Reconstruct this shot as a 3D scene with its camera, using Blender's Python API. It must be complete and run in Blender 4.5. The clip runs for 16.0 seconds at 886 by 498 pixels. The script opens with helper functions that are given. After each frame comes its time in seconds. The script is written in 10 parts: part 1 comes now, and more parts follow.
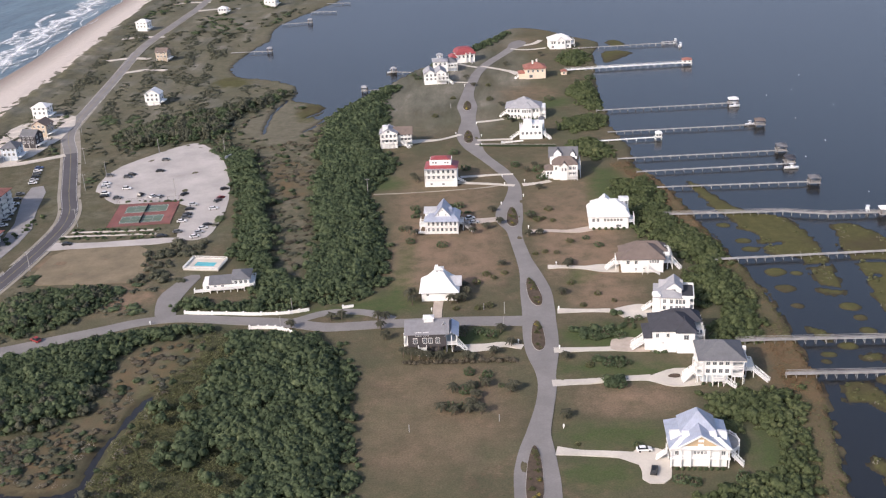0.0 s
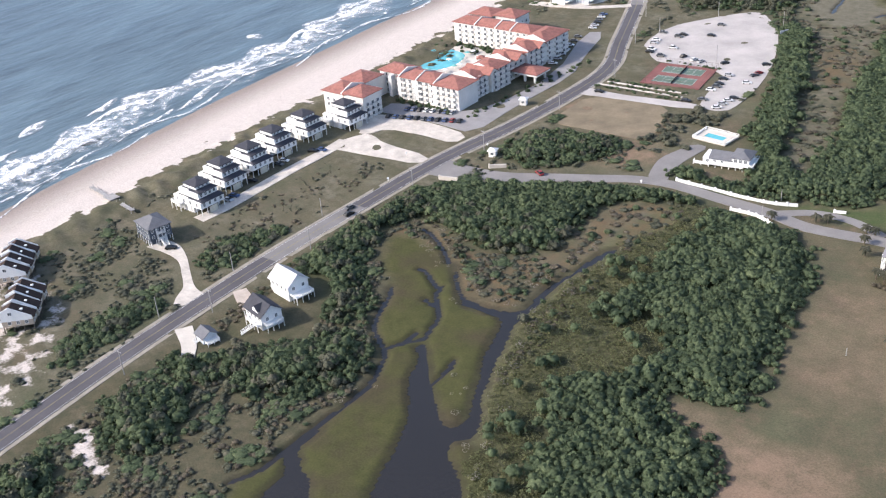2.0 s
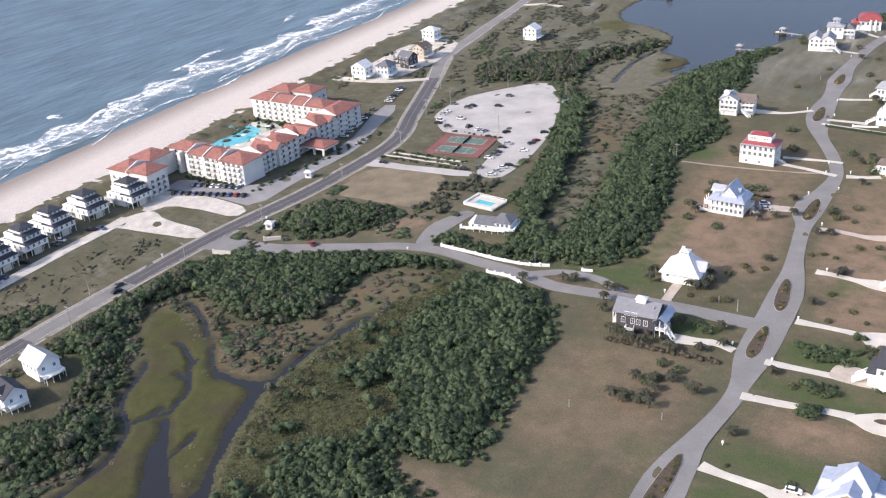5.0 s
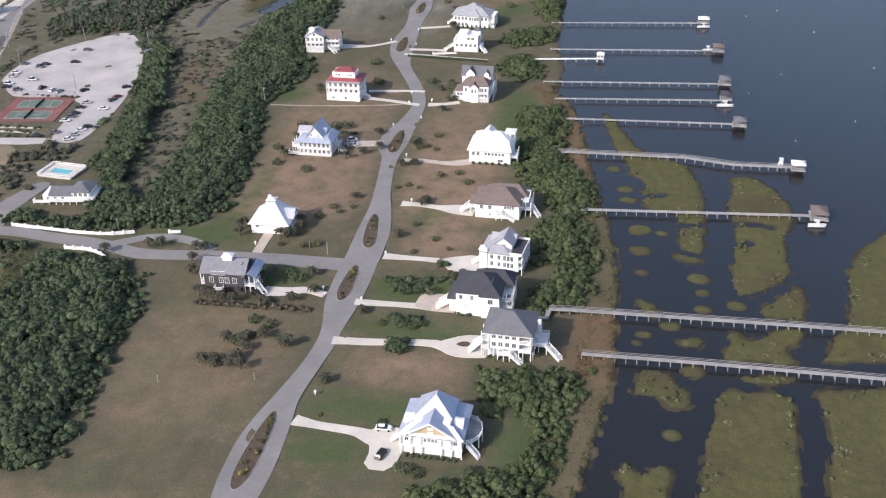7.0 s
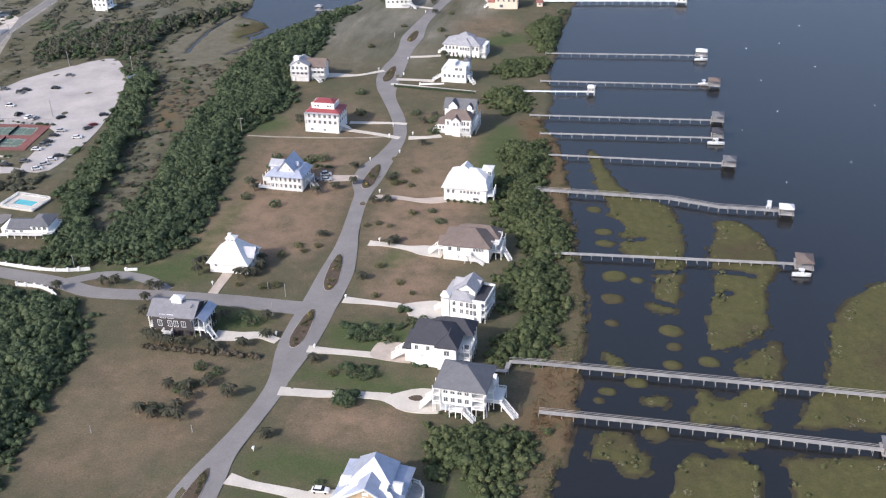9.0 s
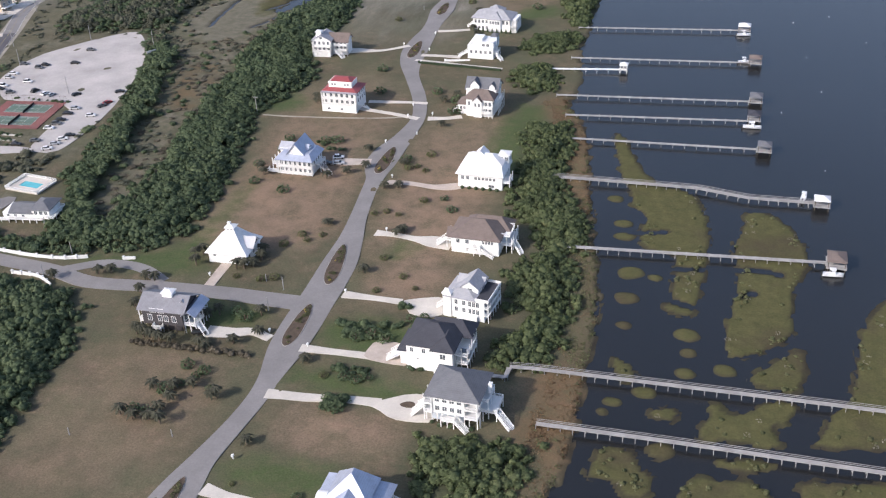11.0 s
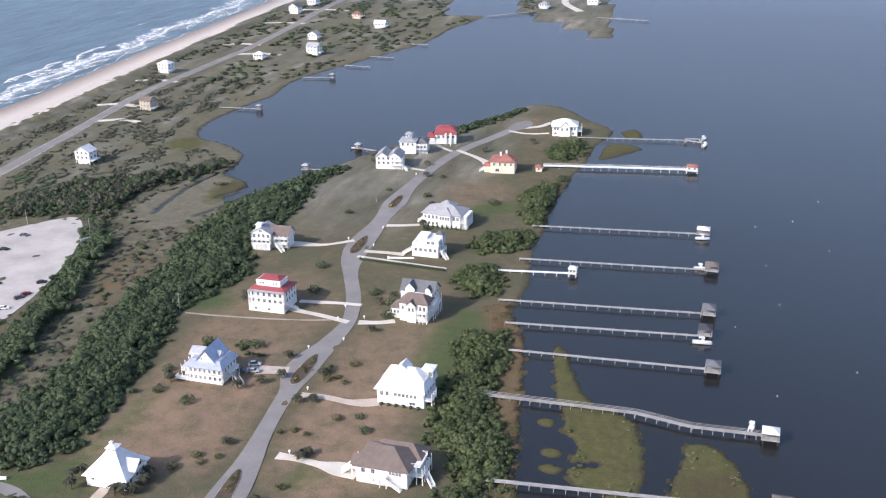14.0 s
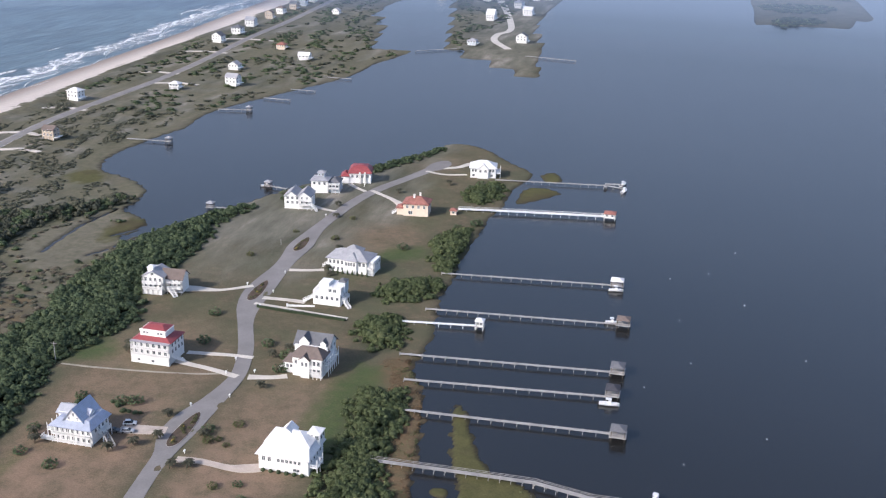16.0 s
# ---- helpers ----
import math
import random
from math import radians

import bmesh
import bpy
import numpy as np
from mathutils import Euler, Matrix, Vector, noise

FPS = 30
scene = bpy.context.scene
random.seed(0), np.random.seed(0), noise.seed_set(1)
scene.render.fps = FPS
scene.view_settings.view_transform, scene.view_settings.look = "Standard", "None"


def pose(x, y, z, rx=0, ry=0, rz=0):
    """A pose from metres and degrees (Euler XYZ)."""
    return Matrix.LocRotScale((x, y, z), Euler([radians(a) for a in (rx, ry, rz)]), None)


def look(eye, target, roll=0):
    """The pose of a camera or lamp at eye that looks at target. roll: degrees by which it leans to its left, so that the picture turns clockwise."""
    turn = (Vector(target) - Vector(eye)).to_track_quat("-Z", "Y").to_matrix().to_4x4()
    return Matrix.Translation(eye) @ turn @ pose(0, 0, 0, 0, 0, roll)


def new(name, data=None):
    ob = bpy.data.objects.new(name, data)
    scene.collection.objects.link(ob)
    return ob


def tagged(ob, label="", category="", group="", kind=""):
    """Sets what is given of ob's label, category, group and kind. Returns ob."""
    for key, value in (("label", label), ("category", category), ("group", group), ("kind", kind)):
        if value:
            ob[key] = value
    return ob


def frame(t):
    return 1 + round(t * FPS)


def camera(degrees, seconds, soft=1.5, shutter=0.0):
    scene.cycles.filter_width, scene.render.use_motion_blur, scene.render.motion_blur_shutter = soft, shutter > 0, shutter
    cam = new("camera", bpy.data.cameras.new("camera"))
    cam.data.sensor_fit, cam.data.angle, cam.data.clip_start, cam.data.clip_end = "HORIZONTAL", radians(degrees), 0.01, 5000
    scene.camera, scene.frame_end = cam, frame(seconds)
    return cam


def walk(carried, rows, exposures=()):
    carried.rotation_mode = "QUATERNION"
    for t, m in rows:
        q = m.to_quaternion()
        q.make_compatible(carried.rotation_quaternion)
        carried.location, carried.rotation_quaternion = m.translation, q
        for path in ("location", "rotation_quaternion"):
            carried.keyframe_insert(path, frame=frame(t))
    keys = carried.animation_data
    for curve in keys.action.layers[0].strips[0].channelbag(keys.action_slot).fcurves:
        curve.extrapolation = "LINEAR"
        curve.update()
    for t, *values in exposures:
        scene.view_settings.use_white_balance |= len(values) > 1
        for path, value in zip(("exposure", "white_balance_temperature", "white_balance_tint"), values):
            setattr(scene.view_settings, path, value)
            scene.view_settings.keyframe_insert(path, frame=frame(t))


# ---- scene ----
cam = camera(45.71, 16.0, soft=1.2)
PATH = [
    (0, (0.00, 0.00, 183.00), (-8.76, 91.26, 143.06), -2.95),
    (0.5, (8.26, 2.00, 184.29), (-21.85, 88.11, 143.31), -3.03),
    (1, (16.76, 3.67, 185.39), (-27.75, 80.39, 139.21), -2.53),
    (1.5, (25.53, 5.85, 186.47), (-26.35, 76.94, 138.99), -4.50),
    (2, (34.21, 7.95, 187.71), (-22.27, 74.64, 139.11), -4.71),
    (2.5, (42.55, 10.16, 188.96), (-16.47, 75.09, 141.00), -4.91),
    (3, (50.68, 13.02, 189.81), (-9.31, 77.74, 142.76), -4.14),
    (3.2, (53.89, 14.23, 190.10), (-6.80, 78.78, 143.73), -3.72),
    (5.3, (81.54, 30.64, 188.65), (38.09, 108.92, 144.10), -3.07),
    (5.5, (83.21, 32.76, 188.49), (45.61, 112.49, 141.26), -1.78),
    (6, (87.31, 38.15, 188.03), (57.85, 120.16, 138.97), -2.03),
    (6.5, (92.31, 43.81, 187.67), (71.46, 128.39, 138.56), -1.05),
    (7, (97.02, 49.11, 187.58), (78.54, 133.69, 137.54), -1.68),
    (7.5, (101.46, 54.50, 187.54), (86.03, 140.54, 138.97), -0.89),
    (8, (105.97, 59.84, 187.24), (90.23, 145.61, 138.28), -0.86),
    (8.5, (110.23, 65.67, 186.81), (91.53, 151.31, 138.69), -1.11),
    (11, (126.29, 96.40, 185.36), (100.12, 178.21, 134.14), -2.71),
    (11.5, (129.88, 102.80, 185.77), (100.82, 184.36, 135.73), -2.91),
    (12, (133.20, 109.50, 186.00), (105.24, 191.55, 136.14), -2.66),
    (12.5, (136.44, 116.45, 186.18), (108.01, 198.34, 136.33), -2.89),
    (13, (139.74, 123.26, 185.91), (111.06, 206.95, 139.29), -2.25),
    (13.5, (142.50, 130.54, 185.35), (113.64, 216.30, 142.78), -0.79),
    (14, (145.03, 138.40, 185.51), (116.83, 226.95, 148.59), -1.14),
    (14.4, (146.78, 144.54, 185.81), (119.64, 236.93, 158.82), 5.22),
    (14.5, (147.20, 146.06, 185.85), (120.31, 239.15, 161.12), 7.05),
    (14.8, (148.40, 150.50, 185.85), (124.25, 243.80, 159.30), 9.70),
    (15, (149.13, 153.41, 185.82), (129.27, 247.62, 158.81), 8.33),
    (15.5, (150.96, 159.53, 185.15), (133.56, 252.73, 153.34), 6.71),
    (15.7, (151.50, 161.90, 185.05), (127.55, 252.70, 150.70), 5.80),
    (16, (152.07, 165.35, 184.91), (129.41, 256.54, 150.70), 1.25),
]
walk(cam, [(t, look(eye, target, roll)) for t, eye, target, roll in PATH],
     [(0.0, 0.42, 6650, 17), (0.7, 0.68, 6500, 16), (1.5, 0.88, 6350, 14), (3.2, 0.88, 6300, 14), (5.5, 0.68, 6300, 15), (7.0, 0.55, 6250, 15), (8.5, 0.59, 6200, 15), (11.0, 0.51, 6200, 15), (13.0, 0.54, 6150, 15),
      (14.5, 0.74, 6100, 15), (15.0, 0.60, 6100, 15), (16.0, 0.48, 6100, 15)])

# ---------- daylight ----------
SUN_TO = Vector((-0.55, -0.64, 0.52)).normalized()
world = bpy.data.worlds.new("daylight")
scene.world = world
world.use_nodes = True
wn = world.node_tree.nodes
sky = wn.new("ShaderNodeTexSky")
sky.sky_type = 'NISHITA'
sky.sun_disc = False
sky.sun_elevation = math.asin(SUN_TO.z)
sky.sun_rotation = math.atan2(SUN_TO.x, SUN_TO.y)
sky.air_density, sky.dust_density, sky.ozone_density = 1.0, 2.5, 1.0
wn["Background"].inputs["Strength"].default_value = 0.15
world.node_tree.links.new(sky.outputs[0], wn["Background"].inputs["Color"])
sun = bpy.data.lights.new("sun", 'SUN')
sun.energy, sun.angle, sun.color = 2.95, radians(2.0), (1.0, 0.92, 0.82)
new("sun", sun).matrix_world = look(SUN_TO * 500, (0, 0, 0))


# ---------- materials ----------
def mat(name, rough=0.8, metal=0.0, spec=0.3):
    m = bpy.data.materials.new(name)
    m.use_nodes = True
    b = m.node_tree.nodes["Principled BSDF"]
    b.inputs["Roughness"].default_value = rough
    b.inputs["Metallic"].default_value = metal
    b.inputs["Specular IOR Level"].default_value = spec
    return m, m.node_tree.nodes, m.node_tree.links, b


def noise_node(m, scale, detail=4.0, rough=0.6, coord="Object"):
    n, l = m.node_tree.nodes, m.node_tree.links
    tc = n.new("ShaderNodeTexCoord")
    t = n.new("ShaderNodeTexNoise")
    t.inputs["Scale"].default_value, t.inputs["Detail"].default_value, t.inputs["Roughness"].default_value = scale, detail, rough
    l.new(tc.outputs[coord], t.inputs["Vector"])
    return t.outputs["Fac"]


def ramp(m, fac, stops):
    n, l = m.node_tree.nodes, m.node_tree.links
    r = n.new("ShaderNodeValToRGB")
    e = r.color_ramp.elements
    while len(e) < len(stops):
        e.new(0.5)
    for k, (p, c) in zip(e, stops):
        k.position, k.color = p, (*c, 1)
    l.new(fac, r.inputs["Fac"])
    return r.outputs["Color"]


def mix(m, fac, a, b, mode='MIX'):
    n, l = m.node_tree.nodes, m.node_tree.links
    x = n.new("ShaderNodeMix")
    x.data_type, x.blend_type = 'RGBA', mode
    for sock, v in ((x.inputs[0], fac), (x.inputs[6], a), (x.inputs[7], b)):
        if isinstance(v, (int, float)):
            sock.default_value = v
        elif isinstance(v, tuple):
            sock.default_value = (*v, 1)
        else:
            l.new(v, sock)
    return x.outputs[2]


def calc(m, op, a, b=0.0, c=None):
    n, l = m.node_tree.nodes, m.node_tree.links
    x = n.new("ShaderNodeMath")
    x.operation = op
    x.use_clamp = False
    for i, v in enumerate((a, b, c)):
        if v is None:
            continue
        if isinstance(v, (int, float)):
            x.inputs[i].default_value = v
        else:
            l.new(v, x.inputs[i])
    return x.outputs[0]


def bump(m, height, strength=0.3, dist=0.1):
    n, l = m.node_tree.nodes, m.node_tree.links
    b = n.new("ShaderNodeBump")
    b.inputs["Strength"].default_value, b.inputs["Distance"].default_value = strength, dist
    l.new(height, b.inputs["Height"])
    l.new(b.outputs[0], n["Principled BSDF"].inputs["Normal"])


def plain(name, col, rough=0.7, metal=0.0, vary=0.18, scale=0.6, fine=8.0, spec=0.3, bumpy=0.0):
    """A painted or solid surface with stains at two scales."""
    m, n, l, b = mat(name, rough, metal, spec)
    dark = tuple(c * (1 - vary) for c in col)
    light = tuple(min(1, c * (1 + vary * 0.6)) for c in col)
    c1 = ramp(m, noise_node(m, scale), [(0.3, dark), (0.7, light)])
    c2 = ramp(m, noise_node(m, fine, 2), [(0.25, (0.86, 0.86, 0.86)), (0.75, (1.0, 1.0, 1.0))])
    l.new(mix(m, 1.0, c1, c2, 'MULTIPLY'), b.inputs["Base Color"])
    if bumpy:
        bump(m, noise_node(m, fine * 2, 3), bumpy, 0.05)
    return m


def banded(name, col, pitch, axis=2, depth=0.25, rough=0.6, metal=0.0, vary=0.15, spec=0.3):
    """Lap siding, shingle courses or standing seams: fine lines at a real pitch."""
    m, n, l, b = mat(name, rough, metal, spec)
    c1 = ramp(m, noise_node(m, 0.5), [(0.3, tuple(c * (1 - vary) for c in col)), (0.7, tuple(min(1, c * (1 + vary * 0.5)) for c in col))])
    c3 = ramp(m, noise_node(m, 5.0, 2), [(0.3, (0.90, 0.90, 0.90)), (0.7, (1.0, 1.0, 1.0))])
    tc = n.new("ShaderNodeTexCoord")
    sep = n.new("ShaderNodeSeparateXYZ")
    l.new(tc.outputs["Object"], sep.inputs[0])
    saw = calc(m, 'FRACT', calc(m, 'MULTIPLY', sep.outputs[axis], 1.0 / pitch))
    line = ramp(m, saw, [(0.0, (1 - depth,) * 3), (0.18, (1.0, 1.0, 1.0))])
    l.new(mix(m, 1.0, mix(m, 1.0, c1, c3, 'MULTIPLY'), line, 'MULTIPLY'), b.inputs["Base Color"])
    bump(m, saw, 0.25, 0.03)
    return m


M = {}
M["white"] = banded("white_siding", (0.88, 0.88, 0.86), 0.18, 2, 0.10, vary=0.06)
M["cream"] = banded("cream_siding", (0.74, 0.68, 0.55), 0.18, 2, 0.14)
M["tan"] = banded("tan_shingle_siding", (0.62, 0.47, 0.30), 0.2, 2, 0.2)
M["paleblue"] = banded("pale_blue_siding", (0.62, 0.68, 0.74), 0.18, 2, 0.14)
M["charcoal"] = banded("charcoal_siding", (0.075, 0.07, 0.075), 0.18, 2, 0.3)
M["navy"] = banded("slate_blue_siding", (0.08, 0.10, 0.13), 0.18, 2, 0.3)
M["beige"] = banded("beige_siding", (0.55, 0.46, 0.36), 0.18, 2, 0.15)
M["stucco"] = plain("white_stucco", (0.80, 0.78, 0.74), 0.85, 0, 0.08, 0.25, 6, bumpy=0.2)
M["peach"] = plain("peach_stucco", (0.78, 0.66, 0.54), 0.85, 0, 0.08, 0.25, 6, bumpy=0.2)
M["trim"] = plain("white_paint", (0.86, 0.86, 0.84), 0.45, 0, 0.05)
M["metal_blue"] = banded("blue_grey_metal_roof", (0.43, 0.47, 0.57), 0.45, 0, 0.2, 0.36, 0.25)
M["metal_pale"] = banded("pale_metal_roof", (0.50, 0.51, 0.54), 0.45, 0, 0.15, 0.38, 0.2)
M["metal_grey"] = banded("grey_metal_roof", (0.25, 0.25, 0.27), 0.45, 0, 0.2, 0.5, 0.1)
M["metal_white"] = banded("white_metal_roof", (0.80, 0.80, 0.80), 0.45, 0, 0.1, 0.45, 0.0)
M["metal_red"] = banded("red_metal_roof", (0.31, 0.075, 0.08), 0.45, 0, 0.2, 0.45, 0.0)
M["shingle_grey"] = banded("grey_shingles", (0.155, 0.16, 0.175), 0.28, 2, 0.25, 0.9)
M["shingle_pale"] = banded("pale_grey_shingles", (0.36, 0.365, 0.39), 0.28, 2, 0.2, 0.9)
M["shingle_dark"] = banded("charcoal_shingles", (0.06, 0.062, 0.075), 0.28, 2, 0.25, 0.9)
M["shingle_umber"] = banded("dark_umber_shingles", (0.065, 0.048, 0.042), 0.28, 2, 0.25, 0.95, spec=0.1)
M["shingle_brown"] = banded("taupe_brown_shingles", (0.18, 0.145, 0.13), 0.28, 2, 0.25, 0.9)
M["terracotta"] = banded("terracotta_tiles", (0.34, 0.15, 0.122), 0.35, 0, 0.35, 0.8, 0, 0.3)
M["wood"] = plain("weathered_deck_wood", (0.38, 0.37, 0.36), 0.85, 0, 0.25, 0.4, 5, bumpy=0.3)
M["wood_dark"] = plain("dark_piling_wood", (0.13, 0.11, 0.09), 0.9, 0, 0.3, 0.8, 5)
M["concrete"] = plain("pale_concrete", (0.60, 0.56, 0.50), 0.9, 0, 0.16, 0.12, 2.5, bumpy=0.2)
M["paver"] = plain("brick_paver_drive", (0.50, 0.43, 0.37), 0.9, 0, 0.18, 0.3, 4, bumpy=0.3)
M["asphalt"] = plain("worn_grey_asphalt", (0.238, 0.227, 0.222), 0.9, 0, 0.16, 0.08, 1.5, bumpy=0.2)
M["verge"] = plain("sandy_verge", (0.34, 0.31, 0.26), 0.95, 0, 0.25, 0.15, 1.5)
M["asphalt_dark"] = plain("dark_asphalt", (0.105, 0.10, 0.108), 0.85, 0, 0.2, 0.08, 1.5, bumpy=0.2)
M["asphalt_pale"] = plain("bleached_asphalt", (0.22, 0.21, 0.205), 0.9, 0, 0.16, 0.08, 1.5, bumpy=0.2)
M["lot_grey"] = plain("grey_lot_paving", (0.30, 0.29, 0.29), 0.9, 0, 0.18, 0.1, 1.5)
M["gravel"] = plain("pale_shell_gravel", (0.47, 0.44, 0.42), 0.95, 0, 0.22, 0.06, 1.2, bumpy=0.3)
M["sandlot"] = plain("pale_sand_lot", (0.60, 0.55, 0.49), 0.95, 0, 0.28, 0.15, 1.2)
M["mulch"] = plain("brown_mulch", (0.10, 0.075, 0.055), 0.95, 0, 0.3, 0.6, 4, bumpy=0.5)
M["kerb"] = plain("kerb_concrete", (0.40, 0.37, 0.34), 0.9, 0, 0.15)
M["line_white"] = plain("white_road_paint", (0.70, 0.70, 0.68), 0.7, 0, 0.15)
M["line_yellow"] = plain("yellow_road_paint", (0.30, 0.25, 0.13), 0.7, 0, 0.15)
M["court_red"] = plain("red_court_coating", (0.25, 0.105, 0.095), 0.85, 0, 0.22, 0.12, 2)
M["court_green"] = plain("green_court_coating", (0.12, 0.18, 0.145), 0.85, 0, 0.15, 0.2, 2)
M["pool"] = plain("turquoise_pool_water", (0.12, 0.48, 0.54), 0.08, 0, 0.1, 0.3, 1.0, spec=0.5)
M["umbrella"] = plain("teal_canvas", (0.15, 0.42, 0.40), 0.85, 0, 0.1)
M["glass"] = plain("window_glass_with_blinds", (0.12, 0.135, 0.15), 0.1, 0, 0.3, 0.7, spec=0.7)
M["carglass"] = plain("dark_car_glass", (0.035, 0.04, 0.045), 0.12, 0, 0.2, 0.7, spec=0.4)
M["tanfield"] = plain("bare_tan_soil", (0.225, 0.185, 0.125), 0.95, 0, 0.3, 0.09, 0.8, bumpy=0.3)
M["rubber"] = plain("black_rubber", (0.02, 0.02, 0.02), 0.8, 0, 0.1)
M["steel"] = plain("galvanised_steel", (0.45, 0.46, 0.47), 0.45, 0.6, 0.1)
M["sign"] = plain("white_signboard", (0.85, 0.85, 0.85), 0.5, 0, 0.04)
M["hull"] = plain("white_gelcoat", (0.82, 0.83, 0.84), 0.25, 0, 0.05, spec=0.5)
M["trunk"] = plain("grey_brown_bark", (0.17, 0.13, 0.10), 0.95, 0, 0.3, 2, 10, bumpy=0.5)
M["flower"] = plain("yellow_blossom", (0.36, 0.28, 0.07), 0.8, 0, 0.2, 2)
CAR_PAINT = [plain("car_paint_" + k, c, 0.4, 0, 0.03, spec=0.5) for k, c in (("white", (0.78, 0.78, 0.78)), ("black", (0.012, 0.012, 0.013)), ("silver", (0.45, 0.46, 0.48)), ("blue", (0.05, 0.09, 0.2)), ("red", (0.28, 0.03, 0.03)), ("grey", (0.12, 0.125, 0.13)))]


def leafy(name, dark, mid, light, thru=0.46):
    m, n, l, b = mat(name, 0.7, 0, 0.2)
    geo = n.new("ShaderNodeNewGeometry")
    at = n.new("ShaderNodeAttribute")
    at.attribute_name = "tone"
    f = calc(m, 'ADD', calc(m, 'MULTIPLY', geo.outputs["Random Per Island"], 0.30), calc(m, 'MULTIPLY', at.outputs["Fac"], 0.70))
    c = ramp(m, f, [(0.1, dark), (0.5, mid), (0.95, light)])
    grain = noise_node(m, 1.7, 3, 0.75)
    c = mix(m, 1.0, c, ramp(m, grain, [(0.32, (0.70,) * 3), (0.68, (1.25,) * 3)]), 'MULTIPLY')
    l.new(c, b.inputs["Base Color"])
    bump(m, grain, 0.6, 0.4)
    tl, mx = n.new("ShaderNodeBsdfTranslucent"), n.new("ShaderNodeMixShader")
    l.new(c, tl.inputs["Color"])
    mx.inputs[0].default_value = thru
    l.new(b.outputs[0], mx.inputs[1])
    l.new(tl.outputs[0], mx.inputs[2])
    l.new(mx.outputs[0], n["Material Output"].inputs["Surface"])
    return m


M["leaf"] = leafy("shrub_leaves", (0.063, 0.089, 0.05), (0.113, 0.153, 0.083), (0.172, 0.213, 0.113))
M["leaf_bright"] = leafy("sunlit_shrub_leaves", (0.076, 0.098, 0.048), (0.126, 0.159, 0.074), (0.196, 0.22, 0.107))
M["leaf_scrub"] = leafy("dune_scrub_leaves", (0.087, 0.096, 0.068), (0.135, 0.142, 0.1), (0.202, 0.198, 0.144))
M["leaf_olive"] = leafy("olive_scrub_leaves", (0.105, 0.116, 0.056), (0.148, 0.158, 0.076), (0.200, 0.204, 0.108))
M["leaf_dry"] = leafy("dry_reeds", (0.165, 0.108, 0.062), (0.205, 0.138, 0.080), (0.235, 0.175, 0.105))
M["leaf_brush"] = leafy("grey_brown_brush", (0.10, 0.09, 0.066), (0.165, 0.145, 0.106), (0.25, 0.215, 0.16))
M["leaf_grey"] = leafy("bare_grey_twigs", (0.20, 0.185, 0.155), (0.33, 0.305, 0.26), (0.46, 0.43, 0.38))
M["palm"] = leafy("palm_fronds", (0.085, 0.088, 0.062), (0.155, 0.152, 0.108), (0.25, 0.235, 0.175))


def water_material(name, deep, pale, rough, wave, strength, dist=0.35, swell=0.0):
    m, n, l, b = mat(name, rough, 0, 0.5)
    col = ramp(m, noise_node(m, 0.006, 3), [(0.3, deep), (0.7, pale)])
    if swell:
        tc, mp, w = n.new("ShaderNodeTexCoord"), n.new("ShaderNodeMapping"), n.new("ShaderNodeTexNoise")
        mp.inputs["Scale"].default_value = (0.085, 0.022, 1)
        mp.inputs["Rotation"].default_value = (0, 0, 0.12)
        w.inputs["Scale"].default_value, w.inputs["Detail"].default_value, w.inputs["Roughness"].default_value = 1.0, 5, 0.62
        l.new(tc.outputs["Object"], mp.inputs[0])
        l.new(mp.outputs[0], w.inputs["Vector"])
        # light and shade of the wave slopes, painted into the colour as streaks
        col = mix(m, 1.0, col, ramp(m, w.outputs["Fac"], [(0.3, (1 - swell,) * 3), (0.7, (1 + swell,) * 3)]), 'MULTIPLY')
        h = calc(m, 'ADD', calc(m, 'MULTIPLY', w.outputs["Fac"], 4.0), noise_node(m, wave, 4, 0.65))
    else:
        h = noise_node(m, wave, 4, 0.65)
    l.new(col, b.inputs["Base Color"])
    bump(m, h, strength, dist)
    return m


M["sound"] = water_material("sheltered_water", (0.014, 0.0145, 0.0145), (0.019, 0.0195, 0.0195), 0.2, 0.5, 0.25)
M["creek"] = water_material("tidal_creek_water", (0.018, 0.016, 0.014), (0.024, 0.021, 0.018), 0.22, 0.6, 0.2)
M["sea"] = water_material("open_sea", (0.086, 0.132, 0.160), (0.106, 0.154, 0.176), 0.35, 0.12, 0.9, 0.45, 0.36)


# ---------- mesh helpers ----------
def link_mesh(name, verts, faces, material, parent=None, smooth=False):
    me = bpy.data.meshes.new(name)
    me.from_pydata(verts, [], faces)
    me.update()
    for x in (material if isinstance(material, (list, tuple)) else [material]):
        me.materials.append(x)
    if smooth:
        me.polygons.foreach_set("use_smooth", [True] * len(me.polygons))
    ob = new(name, me)
    if parent:
        ob.parent = parent
    return ob


def part(name, bm, material, parent, label=""):
    me = bpy.data.meshes.new(name)
    bmesh.ops.recalc_face_normals(bm, faces=bm.faces)
    bm.to_mesh(me)
    bm.free()
    me.materials.append(material)
    ob = new(name, me)
    ob.parent = parent
    if label:
        ob["label"] = label
    return ob


def shared(name, me, parent, m=None, label=""):
    ob = new(name, me)
    ob.parent = parent
    if m is not None:
        ob.matrix_basis = m
    if label:
        ob["label"] = label
    return ob


